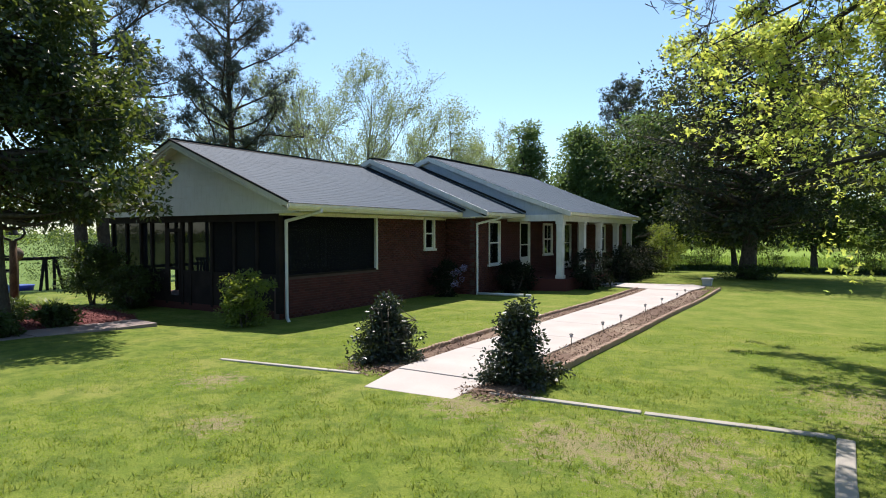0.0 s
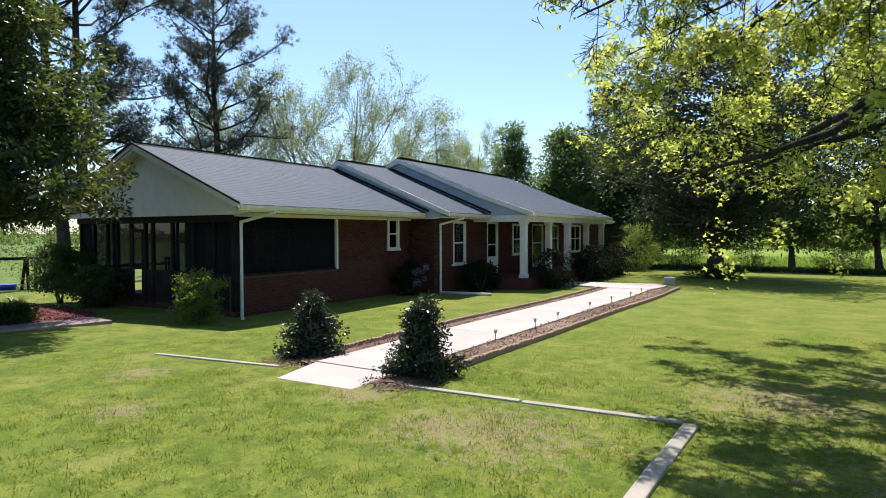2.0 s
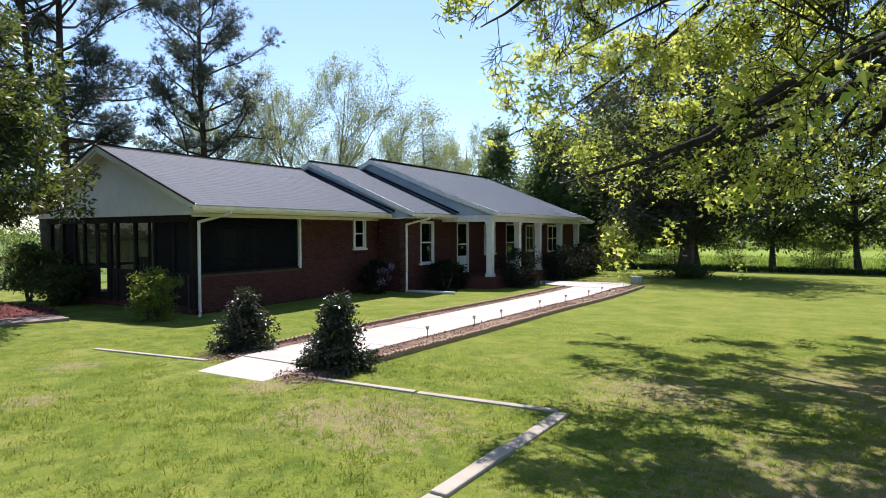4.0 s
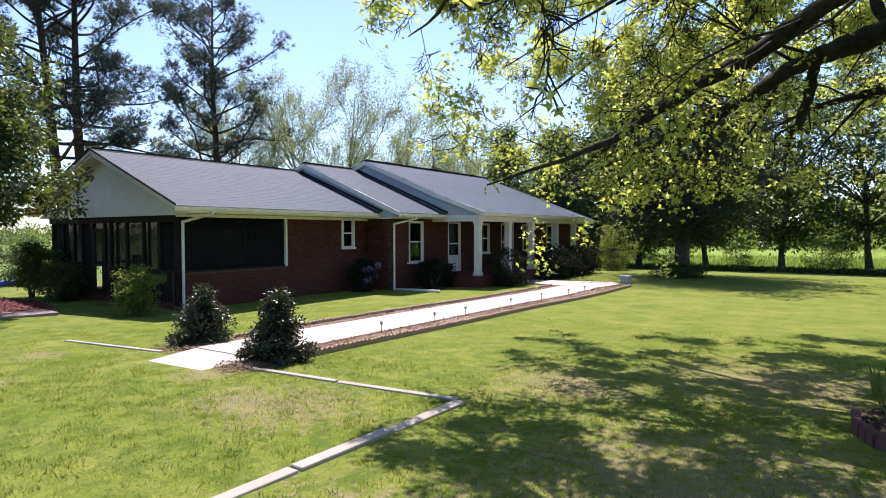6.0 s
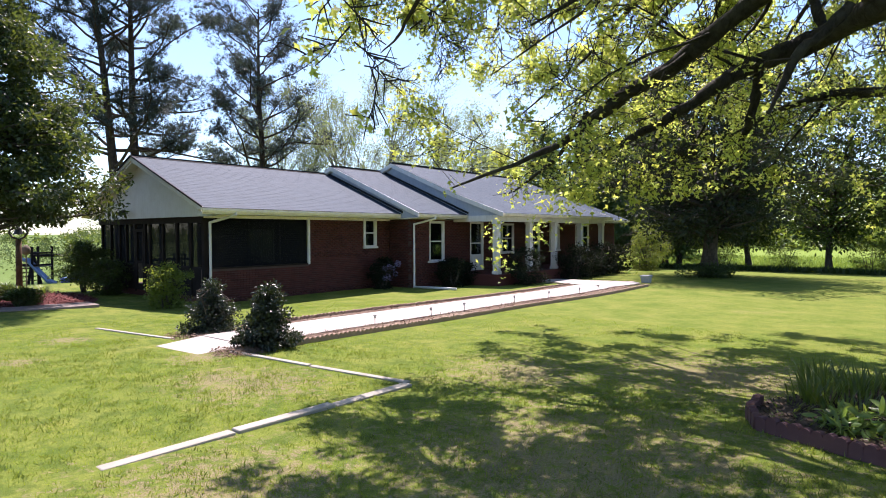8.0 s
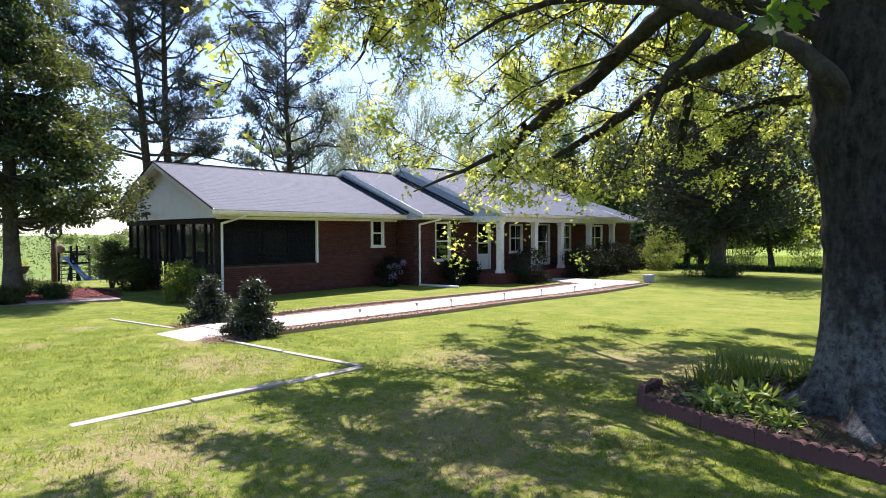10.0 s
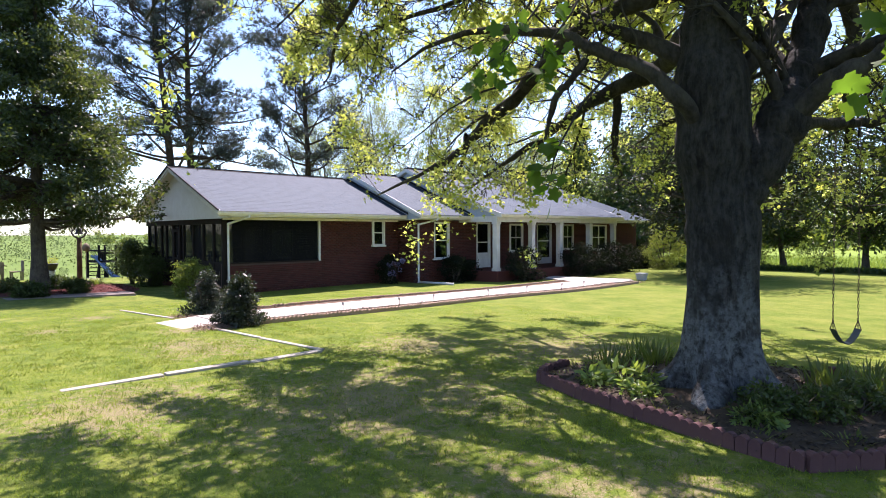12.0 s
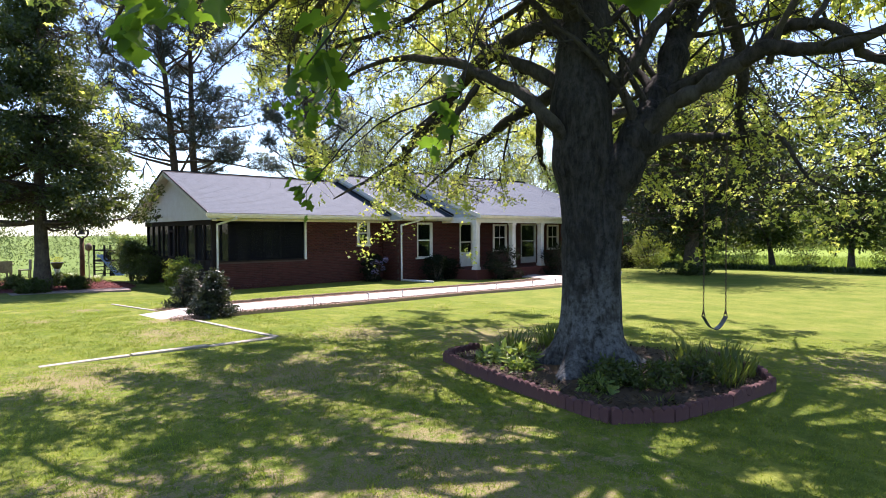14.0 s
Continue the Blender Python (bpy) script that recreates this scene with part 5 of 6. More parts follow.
    stem = np.array([TX + 0.7, TY + 1.9]) if i % 2 else np.array([TX - 0.15, TY + 0.15])
    ln = rng.uniform(4.2, 7.4)
    way = np.array([math.cos(a), math.sin(a)])
    main.append(([(*stem, z0), (*(stem + way * ln * 0.35), z0 + 0.9), (*(stem + way * ln * 0.7), z0 + 1.1), (*(stem + way * ln), z0 + rng.uniform(-0.6, 0.8))], [0.065, 0.05, 0.032, 0.010]))
lines, tips = [], []
for points, radii in main:
    q, r = spline(points, radii, 6)
    r = r * (1 + 0.07 * np.convolve(rng.normal(size=len(r)), (0.5, 1.0, 0.5), 'same'))      # knots and swellings
    wob = np.cumsum(rng.normal(size=q.shape) * 0.016, axis=0)
    q = q + wob * np.sin(np.linspace(0, math.pi, len(q)))[:, None]
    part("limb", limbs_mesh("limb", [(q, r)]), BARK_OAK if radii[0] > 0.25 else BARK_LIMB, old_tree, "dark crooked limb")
    run = np.linalg.norm(np.diff(q, axis=0), axis=1).sum()
    branch_out(rng, lines, tips, q, r * 0.8, 3 if run > 2.5 else 2, min(0.34, 2.4 / run), int(np.clip(run * 1.7, 5, 14)), 0.85, 0.17, -0.012, 0.3, 0.0068, 0.2, 0.42)
# sprays that hang low over the lawn
low, sprays = [], []
for hx, hy, hz in ((9.12, 1.92, 2.27), (9.06, 2.06, 2.33), (8.98, 2.25, 2.43), (9.08, 1.99, 2.38), (10.2, 2.2, 2.3), (7.2, 3.45, 2.06), (6.75, 3.55, 2.66), (6.4, 3.95, 2.76), (8.3, 3.35, 2.46), (7.1, 3.45, 2.56)):
    q, r, _ = bend_line((hx + rng.normal() * 0.05, hy + 0.4, hz + 0.62), (0.05 * rng.normal(), -0.5, -0.75), 0.8, 0.008, 0.003, 6, rng, 0.12, 0.03)
    lines.append((q, r))
    branch_out(rng, lines, low, q, r, 1, 0.13, 4, 0.9, 0.2, -0.03, 0.55, 0.0025, 0.08)
# loose sprays that catch the sun out on the limbs away from the house
for i in range(112):
    hx, hy, hz = rng.uniform(7.4, 13.5) if i < 64 else rng.uniform(5.2, 8.4), rng.uniform(9.8, 15.0), rng.uniform(1.9, 4.0)
    q, r, _ = bend_line((hx, hy, hz + 0.5), (rng.normal(), rng.normal(), -0.5), 1.3, 0.012, 0.004, 8, rng, 0.2, 0.02)
    lines.append((q, r))
    branch_out(rng, lines, sprays, q, r, 2, 0.3, 5, 0.9, 0.2, -0.02, 0.35, 0.003, 0.15)
# leafy sprays drooping from the ends of the long limbs towards the house
ends = [p for p, _ in tips if -0.8 < p[0] < 3.2 and 7.8 < p[1] < 11.8 and 2.6 < p[2] < 3.9]
for i in rng.choice(len(ends), 46, replace=False):
    q, r, _ = bend_line(ends[i], (rng.normal() - 0.3, rng.normal() * 0.7, -0.7), 0.8, 0.008, 0.003, 6, rng, 0.2, 0.03)
    lines.append((q, r))
    branch_out(rng, lines, sprays, q, r, 1, 0.34, 5, 0.9, 0.2, -0.02, 0.3, 0.003, 0.14)
lines = [(q, r) for i, (q, r) in enumerate(lines) if q[-1][0] > -0.2 * q[-1][1] - 0.15 and (q[-1][2] < 6.4 or r[0] > 0.012 or i % 2) and not (q[-1][0] < 4.5 and q[-1][2] < 2.45)]
lines = [(q, r) if r[0] > 0.012 or len(q) != 6 else (q[[0, 2, 5]], r[[0, 2, 5]]) if q[-1][2] < 5.8 else (q[[0, 5]], r[[0, 5]]) for q, r in lines]
part("twig_spray", limbs_mesh("twig_spray", lines), BARK_LIMB, old_tree, "fine crooked twigs", kind="stuff")

# trunk with a flared, buttressed foot
tv, tf = [], []
rings, K = 26, 36
for i in range(rings):
    z = oak_z - 0.15 + 2.75 * (i / (rings - 1)) ** 1.15
    h = max(0.0, z - oak_z)
    r = (0.365 + 0.36 * math.exp(-h / 0.26)) * (1 - 0.5 * float(smooth(1.9, 2.75, h)))
    for j in range(K):
        a = 2 * math.pi * j / K
        flare = math.exp(-h / 0.34)
        rr = r * (1 + 0.44 * flare * math.cos(5 * a + 0.7) + 0.07 * flare * math.sin(13 * a + 9 * h) + 0.04 * math.exp(-h) * math.sin(4 * a + 7 * h) + 0.1 * flare * math.cos(3 * a + 2.2) + 0.05 * math.sin(3 * a + h * 0.8) + 0.025 * math.sin(11 * a + 2.0 * h))
        up = float(smooth(1.3, 2.7, h))
        tv.append((TX + 0.03 * up + rr * math.cos(a), TY + 0.03 * up + rr * math.sin(a), z))
for i in range(rings - 1):
    for j in range(K):
        tf.append((i * K + j, i * K + (j + 1) % K, (i + 1) * K + (j + 1) % K, (i + 1) * K + j))
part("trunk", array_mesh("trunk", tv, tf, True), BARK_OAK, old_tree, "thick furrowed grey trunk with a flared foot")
tip_p, tip_d = np.array([p for p, _ in tips]), np.array([d for _, d in tips])
reach = np.hypot(tip_p[:, 0] - TX, tip_p[:, 1] - TY)
share = 0.11 + 0.36 * smooth(3.0, 6.5, reach)
share = np.where(tip_p[:, 0] > 7.5, share * 0.62, share)
share = np.where(tip_p[:, 0] < 1.5, 0.36, share)
share = np.where((tip_p[:, 0] < 3.6) & (tip_p[:, 2] < 4.3) & (tip_p[:, 1] > 7), np.maximum(share, 0.5), share)
share = np.where((tip_p[:, 0] < 4.5) & (tip_p[:, 2] < 2.4), 0.0, share)
share = np.where(tip_p[:, 2] > 5.7, 0.47, share)
share = np.where((tip_p[:, 2] > 4.5) & (tip_p[:, 2] < 5.8) & (tip_p[:, 1] < 9.5) & (tip_p[:, 0] > 6.1), share * 0.25, share)
share = np.where((tip_p[:, 2] > 4.5) & (tip_p[:, 1] < 8.8) & (tip_p[:, 0] < 5), share * 1.5, share)
share = np.where((tip_p[:, 0] < 4.6) & (tip_p[:, 1] < 6.6) & (tip_p[:, 2] < 5.6), share * 0.25, share)
share = np.where((tip_p[:, 1] > 9.5) & (tip_p[:, 2] > 3.6) & (tip_p[:, 0] < 7), share * 1.25, share)
field = np.zeros(len(tip_p))        # leaves come in loose clumps with gaps between them
for _ in range(16):
    wave = unit(rng.normal(size=3)) * 2 * math.pi / rng.uniform(0.4, 1.3)
    field += np.sin(tip_p @ wave + rng.uniform(0, 6.28))
rank = np.argsort(np.argsort(field)) / len(field)
keep = (rank + rng.normal(size=len(rank)) * np.where(tip_p[:, 2] < 4.4, 0.2, 0.05) < share * 0.72) & (tip_p[:, 0] > -0.2 * tip_p[:, 1])
tip_p, tip_d = tip_p[keep], tip_d[keep]
rep = np.where(tip_p[:, 2] > 5.6, rng.integers(2, 4, len(tip_p)), rng.integers(2, 5, len(tip_p)))
lp, ld = np.repeat(tip_p, rep, 0), np.repeat(tip_d, rep, 0)
lp = lp + rng.normal(size=lp.shape) * 0.07
ld = ld * 0.6 + rng.normal(size=ld.shape) * 0.7 + np.array([0, 0, -0.25])
far_p, far_d = np.array([p for p, _ in sprays]), np.array([d for _, d in sprays])
pick = (rng.uniform(size=len(far_p)) < 0.85) & ~((far_p[:, 0] < 4.5) & (far_p[:, 2] < 2.5))
lp, ld = np.concatenate([lp, far_p[pick]]), np.concatenate([ld, far_d[pick] * 0.5 + rng.normal(size=(int(pick.sum()), 3)) * 0.6 + np.array([0, 0, -0.4])])
hang_p, hang_d = np.array([p for p, _ in low]), np.array([d for _, d in low])
hang_p = hang_p + rng.normal(size=hang_p.shape) * 0.03
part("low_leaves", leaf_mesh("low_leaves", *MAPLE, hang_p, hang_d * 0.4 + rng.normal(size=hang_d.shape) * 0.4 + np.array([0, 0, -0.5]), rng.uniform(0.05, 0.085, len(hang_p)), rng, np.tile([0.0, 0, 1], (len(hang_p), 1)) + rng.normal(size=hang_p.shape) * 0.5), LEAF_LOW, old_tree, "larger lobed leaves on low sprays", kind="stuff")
over = lp[:, 2] > 5.75
for form, take, size in ((TRILOBE, ~over, 1.08), (OVAL, over, 1.85)):
    p, d = lp[take], ld[take]
    part("leaves", leaf_mesh("leaves", *form, p, d, rng.uniform(0.045, 0.09, len(p)) * size, rng, np.tile([0.0, 0, 1], (len(p), 1)) + rng.normal(size=p.shape) * 0.6), LEAF_MAPLE, old_tree, "young lobed yellow-green leaves", kind="stuff")

# magnolia by the porch
clump_tree("magnolia_tree", "dense dark glossy magnolia with a pyramid crown", (-14.3, 5.6), 12.2, 4.1, 2.4, LEAF_MAGNOLIA, BARK_DARK, 8, 420, 200, 0.135, 0.24, 0.85, OVAL, 0.13, upright=True)
# pines behind the house
pine((-36.2, 29.3), 20.5, 1, 0.3)
pine((-33.7, 17.5), 22.5, 2, 0.3)
pine((-34.0, 18.9), 23.0, 3, 0.32)
# leafing trees far behind the roof
def leafing_tree(at, tall, crown, seed, leaf, per, size):
    """An upright tree in thin young leaf: forked ascending limbs, many fine twigs, small leaves."""
    r = np.random.default_rng(seed)
    base = np.array([at[0], at[1], float(height(at[0], at[1])) - 0.05])
    t = thing("leafing_tree", "slender tree just coming into pale spring leaf", "tree", tuple(base), "leafing trees behind the house")
    q, rr, _ = bend_line(base, (r.normal() * 0.05, r.normal() * 0.05, 1), tall * 0.68, 0.2, 0.02, 10, r, 0.07, 0.03)
    ls, tp = [(q, rr)], []
    for i in range(18):
        s = r.uniform(0.16, 0.85)
        k = int(s * 10)
        a = i * 2.4 + r.uniform(-0.4, 0.4)
        ln = crown * (1.5 - 0.9 * s) * r.uniform(0.8, 1.15)
        p, pr, _ = bend_line(q[k], (math.cos(a), math.sin(a), 0.8 + 0.5 * s), ln * 1.1, rr[k] * 0.5, 0.012, 7, r, 0.12, 0.07)
        ls.append((p, pr))
        branch_out(r, ls, tp, p, pr, 2, 0.46, 7, 0.6, 0.12, 0.10, 0.2, 0.016, 0.4)
    part("trunk", limbs_mesh("trunk", fewer(ls)), BARK_PALE, t)
    p, d = np.repeat(np.array([x for x, _ in tp]), per, 0), np.repeat(np.array([x for _, x in tp]), per, 0)
    p = p + r.normal(size=p.shape) * 0.22
    part("crown", leaf_mesh("crown", *OVAL, p, d + r.normal(size=d.shape), r.uniform(0.6, 1.3, len(p)) * size, r), leaf, t, kind="stuff")


for i, (x, y, tall, crown, per, size) in enumerate([(-33.5, 36.9, 23.5, 7.4, 6, 0.145), (-30.2, 37.6, 22.0, 7.0, 6, 0.145), (-30.0, 45.5, 19.0, 6.4, 6, 0.145), (-39, 33, 19, 6.0, 6, 0.145), (-27, 50, 17.0, 5.2, 6, 0.145)]):
    leafing_tree((x, y), tall, crown, 40 + i, LEAF_SPRING, per, size)
clump_tree("leafing_tree", "small upright tree in fresh pale green leaf", (-25.3, 43.2), 14.6, 4.2, 2.0, LEAF_SPRING, BARK_PALE, 46, 150, 60, 0.16, 0.18, 0.35, OVAL, 0.26, "tree", "leafing trees behind the house")
clump_tree("poplar_tree", "narrow upright dark green tree", (-19.8, 46.0), 11.8, 3.5, 1.0, LEAF_BLUE, BARK_DARK, 50, 230, 120, 0.235, 0.2, 0.6, OVAL, 0.3)
clump_tree("pear_tree", "rounded dense green tree beyond the house", (-15.0, 45.0), 10.6, 3.9, 0.8, LEAF_BLUE, BARK_DARK, 51, 260, 120, 0.26, 0.2, 0.35, OVAL, 0.3)
clump_tree("pear_tree", "broad grey-green tree beyond the house", (-10.6, 48.6), 11.8, 4.4, 1.2, LEAF_BLUE, BARK_DARK, 52, 260, 100, 0.28, 0.22, 0.0, OVAL, 0.3)
pine((-18.8, 72.6), 20.0, 4, 0.45, 5.0)
# dark spreading tree at the end of the lawn
clump_tree("spreading_tree", "dark low-crowned spreading tree at the lawn's edge", (-2.4, 30.3), 10.6, 5.7, 1.9, LEAF_CEDAR, BARK_DARK, 53, 340, 90, 0.205, 0.36, 0.0, OVAL, 0.2)
# a row of small forked trees before the hay field
row = [(-14.4, 48.6, 7.6, 3.0, LEAF_DARK), (-9.5, 48.5, 8.4, 3.3, LEAF_DARK), (-4.7, 49.1, 8.0, 3.2, LEAF_DARK), (0.3, 48.5, 10.4, 3.9, LEAF_DARK), (5.3, 48.8, 12.6, 4.2, LEAF_DARK), (10.4, 48.6, 12.2, 4.2, LEAF_DARK), (15.5, 49.0, 8.0, 3.3, LEAF_DARK), (20.6, 48.7, 8.4, 3.4, LEAF_DARK), (25.7, 48.9, 8.2, 3.4, LEAF_DARK)]
for i, (x, y, tall, crown, leaf) in enumerate(row):
    clump_tree("orchard_tree", "small forked spreading tree in the row before the hay field", (x, y), tall + 2.4, crown + 1.0, 2.0, leaf, BARK_DARK, 60 + i, 260, 50, 0.275, 0.2, 0.0, OVAL, 0.26, "tree", "trees along the lawn's edge", 1, rise=0.75)

# ---- shrubs and garden things ----
def shrub(label, at, tall, crown, leaf, seed, clumps=60, per=60, size=0.07, cone=0.0, template=OVAL, group="", low=0.05, name="shrub"):
    return clump_tree(name, label, at, tall, crown, low, leaf, BARK_DARK, seed, clumps, per, size, 0.03, cone, template, 0.32, "shrub", group, 5)


CAM = "camellias beside the path"
shrub("dark glossy cone-shaped camellia beside the path", (-5.56, 7.4), 1.02, 0.62, LEAF_CAMELLIA, 70, 120, 85, 0.06, 0.85, OVAL, CAM)
shrub("dark glossy cone-shaped camellia beside the path", (-3.2, 7.05), 1.1, 0.62, LEAF_CAMELLIA, 71, 130, 85, 0.06, 0.85, OVAL, CAM)
shrub("round fresh green shrub at the porch corner", (-10.7, 9.0), 1.2, 0.66, LEAF_FRESH, 72, 80, 80, 0.07)
shrub("large dark rounded shrub against the porch", (-17.85, 9.5), 1.75, 0.95, LEAF_DARK, 73, 110, 90, 0.08, low=0.5)
shrub("dark rounded shrub by the screened porch", (-16.2, 9.6), 1.2, 0.8, LEAF_DARK, 74, 80, 80, 0.08)
FR = "foundation shrubs before the porch"
for i, (x, y, tall, crown) in enumerate([(-8.9, 19.3, 1.1, 0.75), (-9.0, 20.3, 0.9, 0.6), (-6.9, 21.4, 1.45, 1.0), (-6.75, 25.6, 1.5, 1.1), (-6.8, 27.0, 1.35, 1.0), (-6.75, 28.4, 1.5, 1.05), (-6.85, 30.0, 1.4, 1.0), (-8.4, 33.5, 1.1, 0.9), (-8.6, 35.3, 1.5, 0.8)]):
    shrub("dark clipped evergreen shrub before the porch", (x, y), tall, crown, LEAF_BLACK, 75 + i, 60, 56, 0.09, 0.0, OVAL, FR)
hyd = shrub("hydrangea with pale blue flower heads by the brick wall", (-10.25, 16.9), 1.15, 0.55, LEAF_BLACK, 90, 60, 60, 0.08)
fr = np.random.default_rng(91)
fv = np.concatenate([np.array([-9.76 + 0.08 * fr.uniform(-1, 1), 16.85 + 0.4 * fr.uniform(-1, 1), 0.2 + fr.uniform(0, 0.7)]) + unit(fr.normal(size=(60, 3))) * 0.085 for _ in range(11)])
part("flower_heads", leaf_mesh("flower_heads", *OVAL, fv, fr.normal(size=fv.shape), fr.uniform(0.03, 0.05, len(fv)), fr), FLOWER, hyd, "pale blue flower heads", kind="stuff")
shrub("fresh green shrub past the end of the house", (-7.0, 35.0), 2.7, 1.4, LEAF_FRESH, 92, 90, 80, 0.1)
for i, (x, y) in enumerate([(-7.2, 47.8), (-2.2, 48.0), (-6.2, 48.6), (2.6, 47.6), (-11.8, 47.9), (7.6, 48.0), (13.0, 47.8), (3.8, 48.6)]):
    shrub("loose leggy green bush at the field's edge", (x, y), 2.2, 1.5, LEAF_FRESH, 93 + i, 50, 44, 0.12, 0.0, OVAL, "bushes along the field")
for i, (x, y) in enumerate([(-13.2, 5.2), (-14.9, 4.9), (-13.7, 6.5), (-15.4, 6.3)]):
    shrub("low dark clump under the magnolia", (x, y), 0.5, 0.5, LEAF_DARK, 100 + i, 40, 60, 0.09, 0.0, LONG, "clumps under the magnolia")
shrub("low dark shrub round the foot of the spreading tree", (-2.2, 29.7), 0.55, 1.2, LEAF_DARK, 108, 60, 60, 0.1)


def blades(name, label, at, count, tall, wide, seed, leaf=None, category="plant", group="", arch=0.35, broad=0.035):
    """A tuft of strap leaves."""
    r = np.random.default_rng(seed)
    z = float(height(*at))
    t = thing(name, label, category, (at[0], at[1], z), group)
    vs, fs = [], []
    for i in range(count):
        a, d = r.uniform(0, 2 * math.pi), wide * math.sqrt(r.uniform(0, 1))
        p = np.array([at[0] + d * math.cos(a), at[1] + d * math.sin(a), z])
        out = unit(np.array([math.cos(a), math.sin(a), 0]) + r.normal(size=3) * (0.5, 0.5, 0))
        side = np.array([-out[1], out[0], 0]) * broad / 2 * r.uniform(0.7, 1.2)
        h = tall * r.uniform(0.6, 1.1)
        n = len(vs)
        for k, w in ((0, 0.8), (0.4, 1.0), (0.75, 0.75), (1.0, 0.0)):
            q = p + np.array([0, 0, h * (k - 0.35 * arch * k * k)]) + out * h * arch * k * k
            if w:
                vs += [q - side * w, q + side * w]
            else:
                vs.append(q)
        fs += [(n, n + 1, n + 3), (n, n + 3, n + 2), (n + 2, n + 3, n + 5), (n + 2, n + 5, n + 4), (n + 4, n + 5, n + 6)]
    part("leaves", array_mesh("leaves", vs, fs), leaf or LEAF_IRIS, t, kind="stuff")
    return t


# ---- round bed under the shade tree ----
bed = thing("tree_bed", "planted bed round the shade tree with red scalloped edging", "flower bed", (OAK[0], OAK[1], 0.05), kind="structure")
ring = [(4.25, 7.35), (5.0, 7.05), (5.8, 6.85), (6.7, 6.7), (7.35, 6.62), (7.75, 7.1), (7.95, 8.0), (8.05, 9.0), (7.7, 9.6), (6.7, 10.2), (5.4, 10.1), (4.6, 9.2), (4.1, 8.2), (4.1, 7.7)]
soil = Shape()
soil.add([(x, y, float(height(x, y)) + 0.05) for x, y in ring] + [(OAK[0], OAK[1], float(height(*OAK)) + 0.12)], [(i, (i + 1) % len(ring), len(ring)) for i in range(len(ring))])
part("soil", soil, MULCH_DARK, bed)


def in_ring(x, y):
    ok = np.zeros(len(x), bool)
    for (xa, ya), (xb, yb) in zip(ring, ring[1:] + ring[:1]):
        cross = ((ya > y) != (yb > y)) & (x < (xb - xa) * (y - ya) / (yb - ya + 1e-9) + xa)
        ok ^= cross
    return ok


chips("leaf_litter", 4.0, 8.1, 6.6, 10.3, 8000, MULCH_DARK, bed, 0.07, in_ring, 0.06)
for a, b in zip(ring[:9], ring[1:10]):
    edging(bed, BLOCK_RED, a, b, 0.1, er)
edging(bed, BLOCK_RED, ring[12], ring[13], 0.1, er)
edging(bed, BLOCK_RED, ring[13], ring[0], 0.1, er)
IR = "iris clumps round the tree"
for i, (x, y, n, h) in enumerate([(4.55, 8.5, 70, 0.5), (4.9, 9.1, 80, 0.55), (4.5, 9.5, 60, 0.5), (5.3, 9.6, 70, 0.5), (6.9, 9.3, 80, 0.5), (7.3, 9.0, 70, 0.45), (7.2, 9.7, 70, 0.5), (7.6, 8.7, 60, 0.45), (4.9, 8.2, 50, 0.4), (7.5, 9.3, 80, 0.5), (7.1, 8.5, 50, 0.42)]):
    blades("iris_clump", "clump of upright iris leaves under the tree", (x, y), n, h * 0.8, 0.26, 110 + i, None, "plant", IR, 0.35, 0.022)
for i, (x, y, s) in enumerate([(5.25, 7.65, 1.0), (4.9, 7.6, 0.8), (5.55, 7.45, 0.7), (6.75, 7.35, 0.75)]):
    clump_tree("hosta", "broad-leaved bright green hosta in the bed", (x, y), 0.30 * s, 0.34 * s, 0.08, LEAF_HOSTA, BARK_DARK, 130 + i, 34, 9, 0.14 * s, 0.006, 0.0, LONG, 0.3, "plant", "hostas in the bed", 6)
for i, (x, y, h, r) in enumerate([(6.75, 7.65, 0.36, 0.42), (7.15, 8.0, 0.34, 0.4), (5.6, 8.9, 0.3, 0.3), (7.3, 8.6, 0.34, 0.34)]):
    shrub("low dark mound of ground cover at the foot of the trunk", (x, y), h, r, LEAF_DARK, 140 + i, 40, 48, 0.055, 0.0, OVAL, "mounds round the trunk")

for i, (x, y, h) in enumerate([(5.0, 7.4, 0.14), (5.9, 7.15, 0.16), (6.35, 7.05, 0.12), (5.6, 7.8, 0.15), (4.5, 7.65, 0.14), (4.4, 8.1, 0.18), (6.9, 6.95, 0.15), (7.5, 7.4, 0.16), (5.2, 8.2, 0.2)]):
    blades("weed_tuft", "small green weed tuft in the tree bed", (x, y), 34, h, 0.16, 170 + i, LEAF_MID, "plant", "weeds in the tree bed", 0.7, 0.02)

# ---- swing on two chains ----
SWING = (6.87, 10.25)
swing = thing("tree_swing", "dark rubber belt swing hung on chains from a limb", "swing", (*SWING, 0.55))
sx, sy = 0.16 * 0.69, 0.16 * 0.73
s0, s1 = Vector((SWING[0] - sx, SWING[1] - sy, 0.68)), Vector((SWING[0] + sx, SWING[1] + sy, 0.68))
across = Vector((-0.73, 0.69, 0)) * 0.06
belt = Shape()
bp = [s0.lerp(s1, t) - Vector((0, 0, 0.18 * (1 - (2 * t - 1) ** 2))) for t in [i / 8 for i in range(9)]]
belt.add([p + o + Vector((0, 0, dz)) for p in bp for o in (across, -across) for dz in (0, 0.012)],
         [(4 * i + a, 4 * i + b, 4 * i + 4 + b, 4 * i + 4 + a) for i in range(8) for a, b in ((0, 2), (3, 1), (1, 0), (2, 3))] + [(0, 1, 3, 2), (32, 34, 35, 33)])
part("seat", belt, RUBBER, swing, "dark blue rubber seat")
